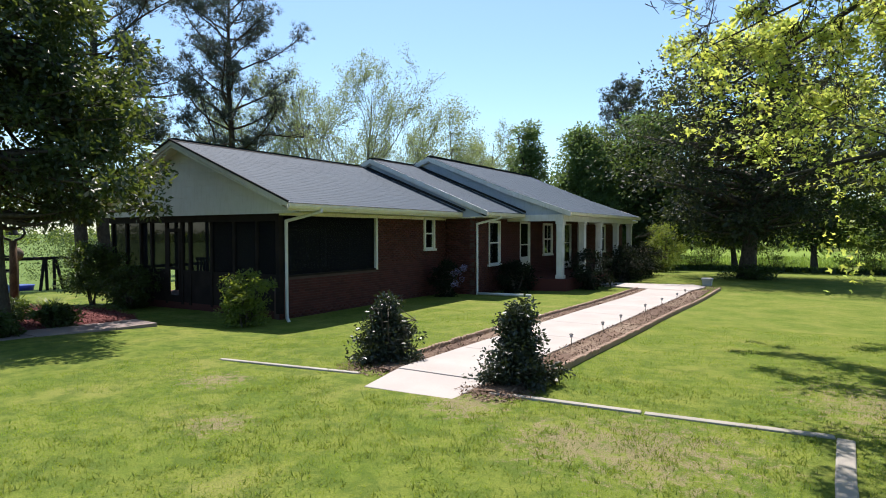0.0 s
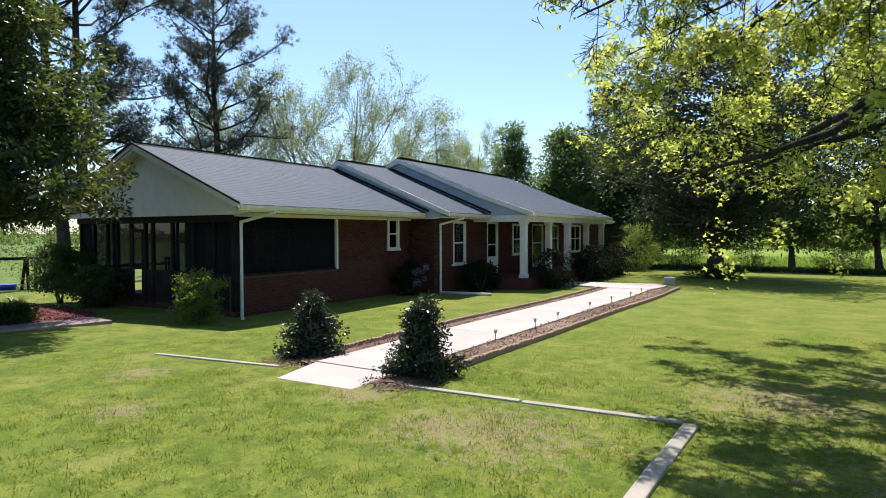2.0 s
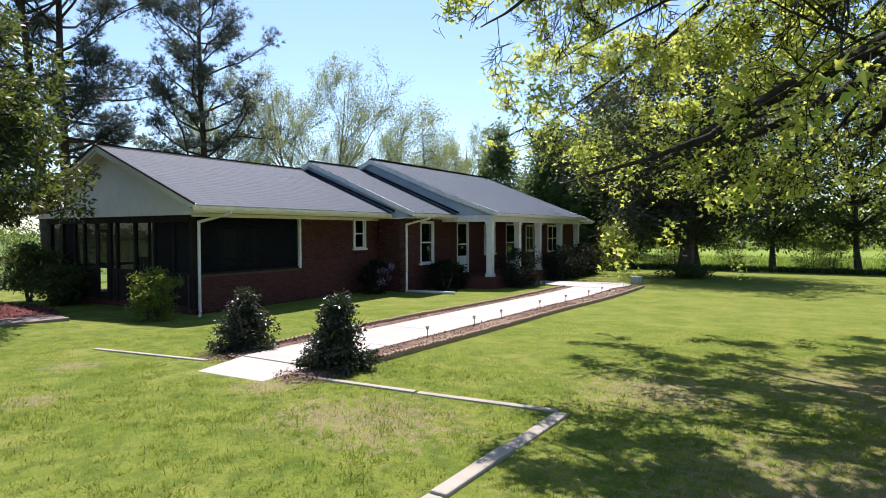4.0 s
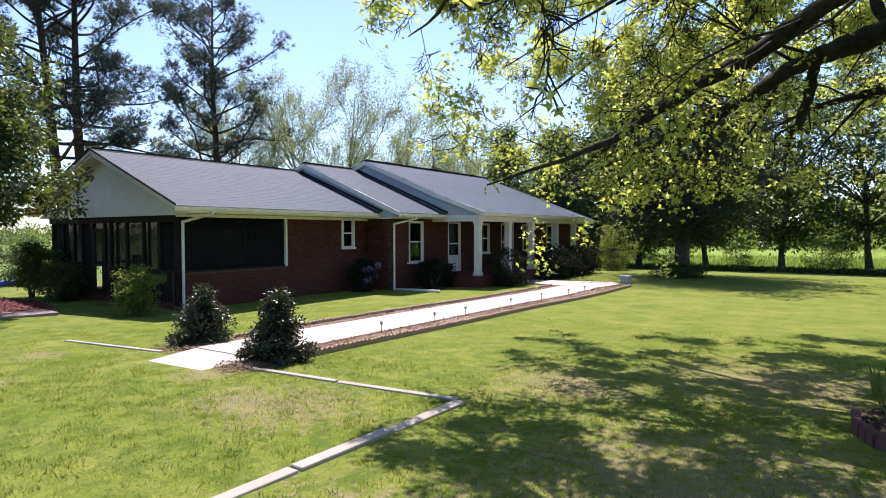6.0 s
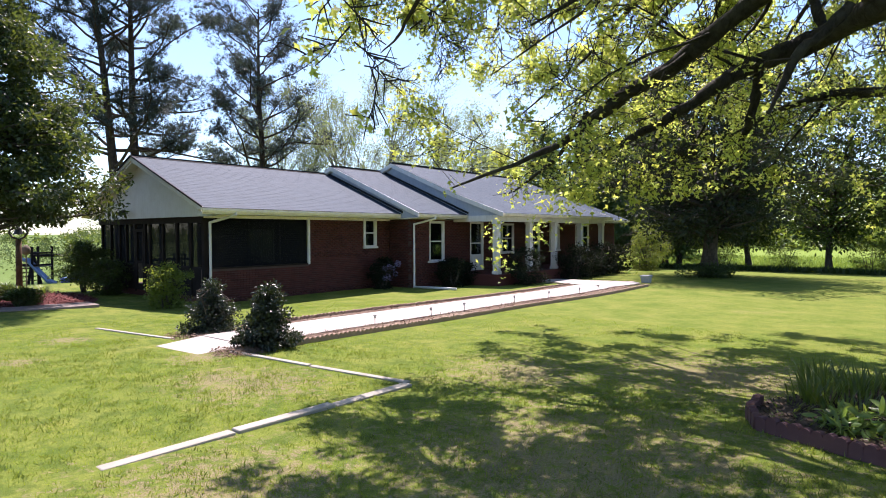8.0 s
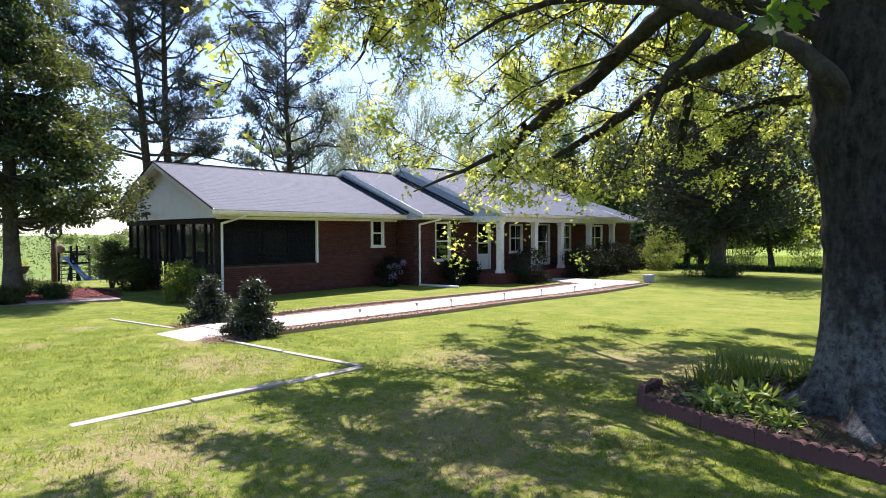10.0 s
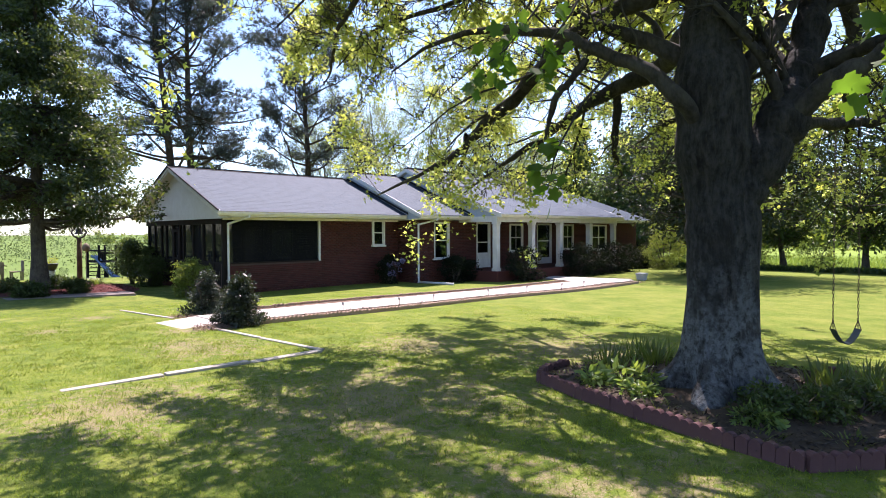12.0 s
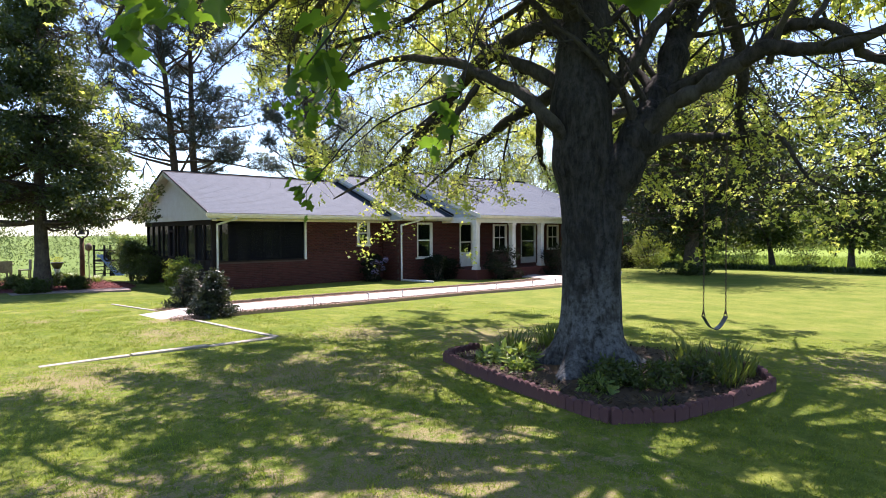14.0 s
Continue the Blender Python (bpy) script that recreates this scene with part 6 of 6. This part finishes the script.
for p in (s0, s1):
    ch = Shape()
    z = 0.68
    while z < 3.33:
        flip = int(z / 0.045) % 2
        dx, dy = (0.008, 0) if flip else (0, 0.008)
        ch.tube([(p.x - dx, p.y - dy, z), (p.x - dx, p.y - dy, z + 0.055), (p.x + dx, p.y + dy, z + 0.055), (p.x + dx, p.y + dy, z)], 0.004, 4)
        z += 0.045
    part("chain", ch, RUST, swing, "thin metal chain")
    for o in (across, -across):
        part("strap", Shape().tube([p + Vector((0, 0, 0.12)), p + o], 0.006, 6), RUST, swing)

# ---- floodlight low on the gable ----
flood = thing("floodlight", "dark twin floodlight on the white gable boards", "floodlight", (-15.5, 10.0, 2.62))
part("base_plate", Shape().lathe([(0.0, 0.0), (0.06, 0.0), (0.06, 0.03), (0.0, 0.035)], (-15.5, 9.98, 2.62), 14), METAL_BLACK, flood)
for u in (-1, 1):
    part("arm", Shape().tube([(-15.5, 9.98, 2.63), (-15.5 + 0.07 * u, 9.9, 2.66)], 0.014, 8), METAL_BLACK, flood)
    part("lamp_head", Shape().tube([(-15.5 + 0.06 * u, 9.93, 2.72), (-15.5 + 0.08 * u, 9.86, 2.66), (-15.5 + 0.10 * u, 9.79, 2.60)], [0.03, 0.055, 0.065], 14), METAL_BLACK, flood, "dark round lamp head", smooth=True)

# ---- path lights ----
first_light = thing("path_light", "small black solar light on a stake beside the path", "garden light", (0, 0, 0), "path lights")
part("stake", Shape().tube([(0, 0, -0.05), (0, 0, 0.165)], 0.007, 6), METAL_BLACK, first_light)
part("lens", Shape().lathe([(0.016, 0.15), (0.026, 0.165), (0.026, 0.20), (0.021, 0.204)], (0, 0, 0), 12), PLANTER, first_light, "clear lamp body")
part("cap", Shape().lathe([(0.038, 0.202), (0.04, 0.208), (0.016, 0.222), (0.003, 0.226)], (0, 0, 0), 12), METAL_BLACK, first_light, "black cap")
lamp_y = [9.85, 11.65, 12.9, 15.25, 17.2, 19.15, 20.6]
first_light.matrix_basis = Matrix.Translation((-3.47, lamp_y[0], float(height(-3.47, lamp_y[0])) + 0.03))
for i, y in enumerate(lamp_y[1:]):
    copy_thing(first_light, pose(-3.47 + er.uniform(-0.03, 0.05), y, float(height(-3.4, y)) + 0.03, er.uniform(-4, 4), er.uniform(-4, 4), 0))

# ---- planter at the path's end ----
pot = thing("planter", "square pale concrete planter at the end of the path", "planter", (-3.35, 24.95, -0.12))
s = Shape()
for (h0, r0), (h1, r1) in zip([(0.0, 0.19), (0.34, 0.23), (0.34, 0.26)], [(0.34, 0.23), (0.34, 0.26), (0.42, 0.26)]):
    if h0 == h1:
        continue
    s.add([(-3.35 + a * r * 0.76, 24.95 + b * r * 0.76, h * 0.78 - 0.13) for h, r in ((h0, r0), (h1, r1)) for a, b in ((-1, -1), (1, -1), (1, 1), (-1, 1))], [(i, (i + 1) % 4, 4 + (i + 1) % 4, 4 + i) for i in range(4)] + [(3, 2, 1, 0), (4, 5, 6, 7)])
part("body", s, PLANTER, pot, bevel=0.01)

# ---- bell on a post, magnolia bed, yard things to the side ----
bell = thing("yard_bell", "black iron dinner bell in a yoke on a wooden post", "bell", (-18.6, 7.75, -0.05))
part("post", Shape().tube([(-18.6, 7.75, -0.2), (-18.6, 7.75, 0.9), (-18.59, 7.75, 1.78)], [0.1, 0.095, 0.085], 12), POST_BROWN, bell, "round brown wooden post", smooth=True)
BX, BY = 0.72, 0.69
yoke = [(-0.06, 1.78), (-0.2, 1.84), (-0.3, 1.98), (-0.27, 2.08), (-0.17, 2.12), (-0.17, 2.22), (-0.1, 2.3), (0, 2.32), (0.1, 2.3), (0.17, 2.22), (0.17, 2.12), (0.27, 2.08), (0.3, 1.98), (0.2, 1.84), (0.06, 1.78)]
part("yoke", Shape().tube([(-18.6 + u * BX, 7.75 + u * BY, z) for u, z in yoke], 0.036, 8), METAL_BLACK, bell, "curved iron yoke", smooth=True)
part("bell_cup", Shape().lathe([(0.16, 1.93), (0.155, 1.95), (0.12, 2.0), (0.105, 2.1), (0.08, 2.16), (0.02, 2.18)], (-18.6, 7.75, 0), 18), METAL_BLACK, bell, "black iron bell cup", smooth=True)
house_b = thing("birdhouse", "small round birdhouse on a thin pole", "birdhouse", (-19.3, 8.16, -0.1))
part("pole", Shape().tube([(-19.3, 8.16, -0.2), (-19.3, 8.16, 1.25)], 0.02, 8), OLD_WOOD, house_b)
part("gourd", Shape().lathe([(0.03, 1.2), (0.12, 1.26), (0.15, 1.36), (0.13, 1.46), (0.06, 1.54), (0.02, 1.56)], (-19.3, 8.16, 0), 14), OLD_WOOD, house_b, "pale rounded birdhouse body", smooth=True)

mag_bed = thing("mulch_bed", "red bark mulch under the magnolia", "flower bed", (-15.5, 6.2, 0), kind="structure")
outline = [(-13.1, 7.95), (-13.35, 6.6), (-13.6, 5.0), (-13.7, 3.0), (-15.5, 2.0), (-18.5, 3.2), (-19.6, 5.5), (-19.2, 8.2), (-16.5, 8.9), (-14.5, 8.7)]
m = Shape()
m.add([(x, y, float(height(x, y)) + 0.02) for x, y in outline] + [(-16, 5.8, float(height(-16, 5.8)) + 0.09)], [(i, (i + 1) % len(outline), len(outline)) for i in range(len(outline))])
part("soil", m, MULCH_RED, mag_bed)
ring_keep = ring
ring = outline
chips("bark_chips", -19.6, -13.0, 2.0, 9.0, 16000, MULCH_RED, mag_bed, 0.06, in_ring, 0.07)
ring = ring_keep
side_path = thing("pavement", "old concrete walk beside the mulch bed", "path", (-12.8, 6, 0), kind="structure")
edge_out = [(-12.2, 7.85), (-12.3, 7.0), (-12.6, 5.6), (-12.7, 4.0), (-12.6, 2.4), (-12.3, 0.8)]
edge_in = [(-13.2, 7.95), (-13.3, 7.1), (-13.55, 5.6), (-13.65, 4.0), (-13.55, 2.4), (-13.25, 0.8)]
for i in range(5):
    q = [edge_out[i], edge_out[i + 1], edge_in[i + 1], edge_in[i]]
    c = (sum(p[0] for p in q) / 4, sum(p[1] for p in q) / 4)
    q = [(c[0] + (x - c[0]) * 0.99, c[1] + (y - c[1]) * 0.99) for x, y in q]
    part("slab", Shape().prism(q[::-1], 2, -0.2, 0.0 + 0.006 * (i % 2)), CONCRETE_OLD, side_path, bevel=0.01)
for i, (x, y) in enumerate([(-17.8, 7.4), (-18.9, 7.2), (-17.2, 8.0), (-19.3, 7.6), (-18.2, 7.1)]):
    blades("day_lily", "tuft of pale green strap leaves by the bell post", (x, y), 45, 0.42, 0.22, 150 + i, LEAF_IRIS, "plant", "day lilies by the post", 0.6)

urn = thing("flower_urn", "dark urn with yellow flowers on a pedestal", "urn", (-20.7, 7.22, -0.1))
part("pedestal", Shape().lathe([(0.17, -0.1), (0.16, -0.02), (0.1, 0.05), (0.1, 0.32), (0.15, 0.4)], (-20.7, 7.22, 0), 16), PLANTER, urn, smooth=True)
part("bowl", Shape().lathe([(0.1, 0.4), (0.18, 0.5), (0.23, 0.64), (0.26, 0.7), (0.24, 0.7)], (-20.7, 7.22, 0), 16), METAL_BLACK, urn, smooth=True)
fy = np.array([-20.7, 7.22, 0.78]) + fr.normal(size=(160, 3)) * (0.12, 0.12, 0.12)
part("flowers", leaf_mesh("flowers", *OVAL, fy, fr.normal(size=fy.shape), fr.uniform(0.05, 0.09, 160), fr), LEAF_YELLOW, urn, kind="stuff")

swing_set = thing("play_set", "dark wooden play tower with a blue slide", "play set", (-25.0, 11.2, -0.1))
PX, PY = -22.6, 9.35
for dx, dy in ((0, 0), (0.9, 0.3), (-0.3, 0.9), (0.6, 1.2)):
    part("post", Shape().tube([(PX + dx, PY + dy, -0.2), (PX + dx, PY + dy, 1.75)], 0.055, 8), DARK_WOOD, swing_set)
for z in (0.9, 1.45):
    for (ax, ay), (bx, by) in (((0, 0), (0.9, 0.3)), ((0, 0), (-0.3, 0.9)), ((0.9, 0.3), (0.6, 1.2))):
        part("rail", Shape().tube([(PX + ax, PY + ay, z), (PX + bx, PY + by, z)], 0.04, 6), DARK_WOOD, swing_set)
for i in range(6):
    part("deck_board", Shape().box(PX - 0.3 + i * 0.2, PY + 0.1, 0.82, PX - 0.12 + i * 0.2, PY + 1.1, 0.86), OLD_WOOD, swing_set)
for i in range(4):
    part("rung", Shape().tube([(PX - 0.05, PY - 0.05, 0.12 + 0.2 * i), (PX - 0.35, PY + 0.85, 0.12 + 0.2 * i)], 0.025, 6), DARK_WOOD, swing_set)
sl = Shape()
line = [(0, 1.2), (0.2, 1.14), (0.7, 0.62), (1.15, 0.2), (1.45, 0.08)]
prof = [(-0.26, 0.14), (-0.22, 0.0), (0.22, 0.0), (0.26, 0.14), (0.22, 0.16), (0.18, 0.04), (-0.18, 0.04), (-0.22, 0.16)]
sl.add([(PX + 0.55 + u * 0.74 - w * 0.4, PY + 0.1 + u * 0.6 + w * 0.5, z + dz - 0.1) for u, z in line for w, dz in prof], [(8 * i + j, 8 * i + (j + 1) % 8, 8 * i + 8 + (j + 1) % 8, 8 * i + 8 + j) for i in range(4) for j in range(8)])
part("slide", sl, SLIDE_BLUE, swing_set, "faded blue plastic slide", smooth=True)
swing_set.matrix_basis = Matrix.Translation((-30.0, 10.85, float(height(-30.0, 10.85)))) @ Matrix.Scale(1.08, 4) @ Matrix.Translation((22.6, -9.35, 0.1)) @ swing_set.matrix_basis
beam = thing("swing_frame", "dark timber swing frame with a long top beam", "swing frame", (-32.0, 14.4, float(height(-32.0, 14.4))))
part("top_beam", Shape().tube([(-31.7, 11.9, 0.79), (-31.9, 14.0, 0.74), (-32.05, 15.8, 0.74)], 0.075, 8), DARK_WOOD, beam)
for y, lean in ((14.66, -0.28), (14.72, 0.04), (15.12, 0.0), (15.18, 0.3), (12.0, -0.3), (12.05, 0.3)):
    x = -31.75 - 0.08 * (y - 12)
    part("leg", Shape().tube([(x, y, 0.74), (x + 0.5 * abs(lean), y + lean, float(height(x, y)) - 0.1)], 0.075, 8), DARK_WOOD, beam)
tub_at = (-34.6, 14.78, float(height(-34.6, 14.78)))
tub = thing("blue_tub", "bright blue plastic tub on the grass", "tub", tub_at)
part("body", Shape().lathe([(0.5, -0.05), (0.55, 0.2), (0.58, 0.3), (0.53, 0.3)], tub_at, 20), BLUE_POT, tub, smooth=True)

# patio table and chairs beyond the magnolia
table = thing("garden_table", "weathered grey garden table beyond the magnolia", "table", (-22.5, 5.3, -0.1))
part("tabletop", Shape().box(-23.2, 4.8, 0.62, -21.8, 5.8, 0.66), OLD_WOOD, table, bevel=0.006)
for dx in (-0.6, 0.6):
    for dy in (-0.4, 0.4):
        part("leg", Shape().box(-22.5 + dx - 0.035, 5.3 + dy - 0.035, -0.15, -22.5 + dx + 0.035, 5.3 + dy + 0.035, 0.62), OLD_WOOD, table)


def garden_chair(x, y, turn):
    c = thing("garden_chair", "weathered grey wooden garden chair by the table", "chair", (x, y, -0.1), "garden chairs")
    m = pose(x, y, -0.1, 0, 0, turn)
    part("seat", Shape().box(-0.24, -0.22, 0.40, 0.24, 0.22, 0.44, m), OLD_WOOD, c)
    part("backrest", Shape().box(-0.24, 0.2, 0.44, 0.24, 0.24, 0.9, m), OLD_WOOD, c)
    for a in (-0.21, 0.21):
        for b in (-0.19, 0.19):
            part("leg", Shape().box(a - 0.025, b - 0.025, -0.03, a + 0.025, b + 0.025, 0.4, m), OLD_WOOD, c)


garden_chair(-22.2, 4.3, 180)
garden_chair(-21.3, 5.4, -90)
garden_chair(-22.6, 6.3, 0)

# porch chairs seen dimly through the screen
for x, y, turn in ((-16.6, 12.2, 30), (-13.2, 12.8, -20), (-12.3, 12.6, 10)):
    c = thing("porch_chair", "dark slatted rocking chair on the screened porch", "chair", (x, y, 0.06), "porch chairs")
    m = pose(x, y, 0.06, 0, 0, turn)
    part("seat", Shape().box(-0.27, -0.25, 0.40, 0.27, 0.25, 0.44, m), DARK_WOOD, c)
    for i in range(5):
        part("slat", Shape().box(-0.25 + i * 0.11, 0.24, 0.44, -0.19 + i * 0.11, 0.27, 1.05, m), DARK_WOOD, c)
    part("top_rail", Shape().box(-0.28, 0.235, 1.05, 0.28, 0.275, 1.12, m), DARK_WOOD, c)
    for a in (-0.25, 0.25):
        for b in (-0.22, 0.22):
            part("leg", Shape().box(a - 0.022, b - 0.022, 0.03, a + 0.022, b + 0.022, 0.4, m), DARK_WOOD, c)
        part("rocker", Shape().box(a - 0.02, -0.4, 0.0, a + 0.02, 0.4, 0.035, m), DARK_WOOD, c)

# ---- grass blades on the near lawn, and the far woods ----
gr = np.random.default_rng(200)


waves = [(gr.uniform(2.0, 11.0), gr.uniform(0, math.pi), gr.uniform(0, 6)) for _ in range(14)]


def tufts(name, x0, x1, y0, y1, count, tall, wide, label):
    at = np.stack([gr.uniform(x0, x1, count), gr.uniform(y0, y1, count), np.zeros(count)], -1)
    x, y = at[:, 0], at[:, 1]
    patch = sum(0.34 * np.sin(f * (x * math.cos(a) + y * math.sin(a)) + h) for f, a, h in waves)
    ok = patch > gr.uniform(-1.8, 0.9, count)
    ok &= ~((x > -5.6) & (x < -2.95) & (y > 5.9) & (y < 22.9))
    ok &= ~((x > 0.1) & (x < 0.4) & (y < 7) & (y > 2.8)) & ~((np.abs(y - (6.9 + (x - 0.25) * 0.13)) < 0.1) & (x < 0.4) & (x > -8))
    ok &= (~in_ring(x, y) | (gr.uniform(size=count) < 0.85)) & ~((x < -10.8) & (y > 8.5)) & ~((x < -12.2) & (y < 9)) & ~((x < -7.1) & (y > 20))
    at = at[ok]
    at[:, 2] = height(at[:, 0], at[:, 1]) - 0.004
    way = gr.normal(size=(len(at), 3)) * 0.8 + np.array([0, 0, 0.8])
    t = [(0, -wide / tall / 2, 0), (0, wide / tall / 2, 0), (1, 0, 0.25)]
    g = part(name, leaf_mesh(name, t, [(0, 1, 2)], at, way, gr.uniform(0.5, 1.2, len(at)) * tall, gr), LEAF_BLADE, None, label, kind="stuff")
    return tagged(g, category="grass")


tufts("grass", -9, 12.5, 2.0, 9.0, 230000, 0.034, 0.008, "short mown grass blades in uneven tufts")
tufts("grass", -9, 13, 9.0, 14.0, 80000, 0.035, 0.010, "short mown grass blades in uneven tufts")
# thicker clumps of fresh grass in the foreground
cc = np.stack([gr.uniform(-6, 12.5, 2600), gr.uniform(2.0, 8.0, 2600)], -1)
own = np.repeat(np.arange(len(cc)), 26)
at = np.zeros((len(own), 3))
at[:, :2] = cc[own] + gr.normal(size=(len(own), 2)) * gr.uniform(0.03, 0.12, len(cc))[own][:, None]
x, y = at[:, 0], at[:, 1]
ok = ~in_ring(x, y) & ~((x > -5.6) & (x < -2.95) & (y > 5.7)) & ~((x > 0.12) & (x < 0.38) & (y < 7)) & ~((np.abs(y - (6.9 + (x - 0.25) * 0.13)) < 0.1) & (x < 0.4))
at = at[ok]
at[:, 2] = height(at[:, 0], at[:, 1]) - 0.004
clumps = part("grass_clumps", leaf_mesh("grass_clumps", [(0, -0.1, 0), (0, 0.1, 0), (1, 0, 0.3)], [(0, 1, 2)], at, gr.normal(size=(len(at), 3)) * 0.7 + np.array([0, 0, 1.0]), gr.uniform(0.025, 0.06, len(at)), gr), LEAF_FRESH, None, "denser fresh green clumps in the mown lawn", kind="stuff")
tagged(clumps, category="grass")
n = 48000
at = np.stack([gr.uniform(-22, 45, n), 46.5 + 26 * gr.uniform(0, 1, n) ** 2, np.zeros(n)], -1)
at[:, 2] = height(at[:, 0], at[:, 1])
weeds_at = np.stack([gr.uniform(-22, 40, 11000), gr.normal(46.6, 0.45, 11000), np.zeros(11000)], -1)
weeds_at[:, 2] = height(weeds_at[:, 0], weeds_at[:, 1])
weeds = part("undergrowth", leaf_mesh("undergrowth", *LONG, weeds_at, gr.normal(size=(11000, 3)) * 0.6 + np.array([0, 0, 1.0]), gr.uniform(0.14, 0.46, 11000), gr), LEAF_DARK, None, "low dark undergrowth along the edge of the lawn", kind="stuff")
tagged(weeds, category="undergrowth")
hay = part("tall_grass", leaf_mesh("tall_grass", [(0, -0.06, 0), (0, 0.06, 0), (1, 0, 0.3)], [(0, 1, 2)], at, gr.normal(size=(n, 3)) * 0.35 + np.array([0, 0, 1.0]), gr.uniform(0.2, 0.5, n), gr), LEAF_HAY, None, "fresh green hay grass beyond the garden", kind="stuff")
tagged(hay, category="grass")


def woods(name, label, a0, a1, r0, r1, count, tall, seed, leaf, leaf_size=None, per=60):
    """A far belt of trees: many leaf clumps over an uneven line."""
    r = np.random.default_rng(seed)
    ang, rad = r.uniform(radians(a0), radians(a1), count), r.uniform(r0, r1, count)
    cx, cy = -rad * np.sin(ang), rad * np.cos(ang)
    top = tall * (0.55 + 0.3 * np.sin(ang * 31) * np.sin(ang * 13 + 1) + r.uniform(0, 0.35, count))
    w = np.repeat(np.arange(count), per)
    pos = np.stack([cx[w], cy[w], height(cx, cy)[w]], -1)
    h = r.uniform(0, 1, len(w))
    pos += np.stack([r.normal(size=len(w)), r.normal(size=len(w)), np.zeros(len(w))], -1) * (top[w] * 0.32 * np.sqrt(1.05 - h))[:, None]
    pos[:, 2] += h * top[w]
    b = part(name, leaf_mesh(name, *OVAL, pos, r.normal(size=pos.shape), r.uniform(0.6, 1.2, len(w)) * (leaf_size or tall * 0.16) * 1.2, r), leaf, None, label, kind="stuff")
    return tagged(b, category="trees")


woods("far_woods", "hazy belt of far trees beyond the fields", -25, 75, 330, 420, 420, 9.0, 5, LEAF_MID)
woods("far_woods", "belt of trees across the hay field", -45, 33, 105, 165, 420, 13.0, 8, LEAF_MID, 1.3)
woods("far_woods", "hazy belt of far trees beyond the fields", 58, 112, 95, 200, 230, 10.0, 6, LEAF_HAZE, 0.36, 150)
woods("field_bushes", "scattered green bushes in the rough meadow", 58, 112, 44, 85, 190, 1.3, 7, LEAF_HAZE, 0.06, 170)

# ---- bricks, last: the nearest wall brick by brick, the rest joined ----
brick_mesh = Shape().box(-BRICK_L / 2, -0.02, -BRICK_H / 2, BRICK_L / 2, 0.02, BRICK_H / 2).mesh("brick")
brick_mesh.materials.append(BRICK)
br = random.Random(11)
single = 0
for wall, axis, at, u0, u1, z0, z1, out, holes in wall_jobs:
    rows = int((z1 - z0) / (BRICK_H + JOINT))
    bv, bf = [], []
    own = axis == 0 and abs(at - F1) < 0.01
    count = 0
    for r in range(rows):
        z = z0 + (r + 0.5) * (BRICK_H + JOINT)
        u = u0 - (0.5 * (BRICK_L + JOINT) if r % 2 else 0)
        while u < u1 - 0.03:
            a, b = max(u, u0), min(u + BRICK_L, u1)
            spans = [(a, b)]
            for h in holes:
                if h[2] - BRICK_H / 2 < z < h[3] + BRICK_H / 2:
                    spans = [s for p in spans for s in ((p[0], min(p[1], h[0])), (max(p[0], h[1]), p[1])) if s[1] - s[0] > 0.03]
            for a, b in spans:
                d = br.uniform(-0.003, 0.003)
                c = (a + b) / 2
                if own and count < 300 and z > 0.0:
                    count += 1
                    ob = new("brick", brick_mesh)
                    ob.parent = wall
                    ob.matrix_parent_inverse = world_of(wall).inverted()
                    ob.matrix_basis = Matrix.Translation((at - 0.018 + d, c, z)) @ Matrix.Rotation(radians(90), 4, "Z") @ Matrix.Diagonal(((b - a) / BRICK_L, 1, 1, 1))
                    continue
                n = len(bv)
                f0, f1 = (at + out * d, at - out * 0.03)
                for uu in (a, b):
                    for zz in (z - BRICK_H / 2, z + BRICK_H / 2):
                        for ff in (f0, f1):
                            bv.append((ff, uu, zz) if axis == 0 else (uu, ff, zz))
                bf += [(n, n + 2, n + 6, n + 4), (n, n + 1, n + 3, n + 2), (n + 4, n + 6, n + 7, n + 5), (n, n + 4, n + 5, n + 1), (n + 2, n + 3, n + 7, n + 6)]
            u += BRICK_L + JOINT
    if bv:
        part("bricks", array_mesh("bricks", bv, bf), BRICK, wall, kind="stuff")
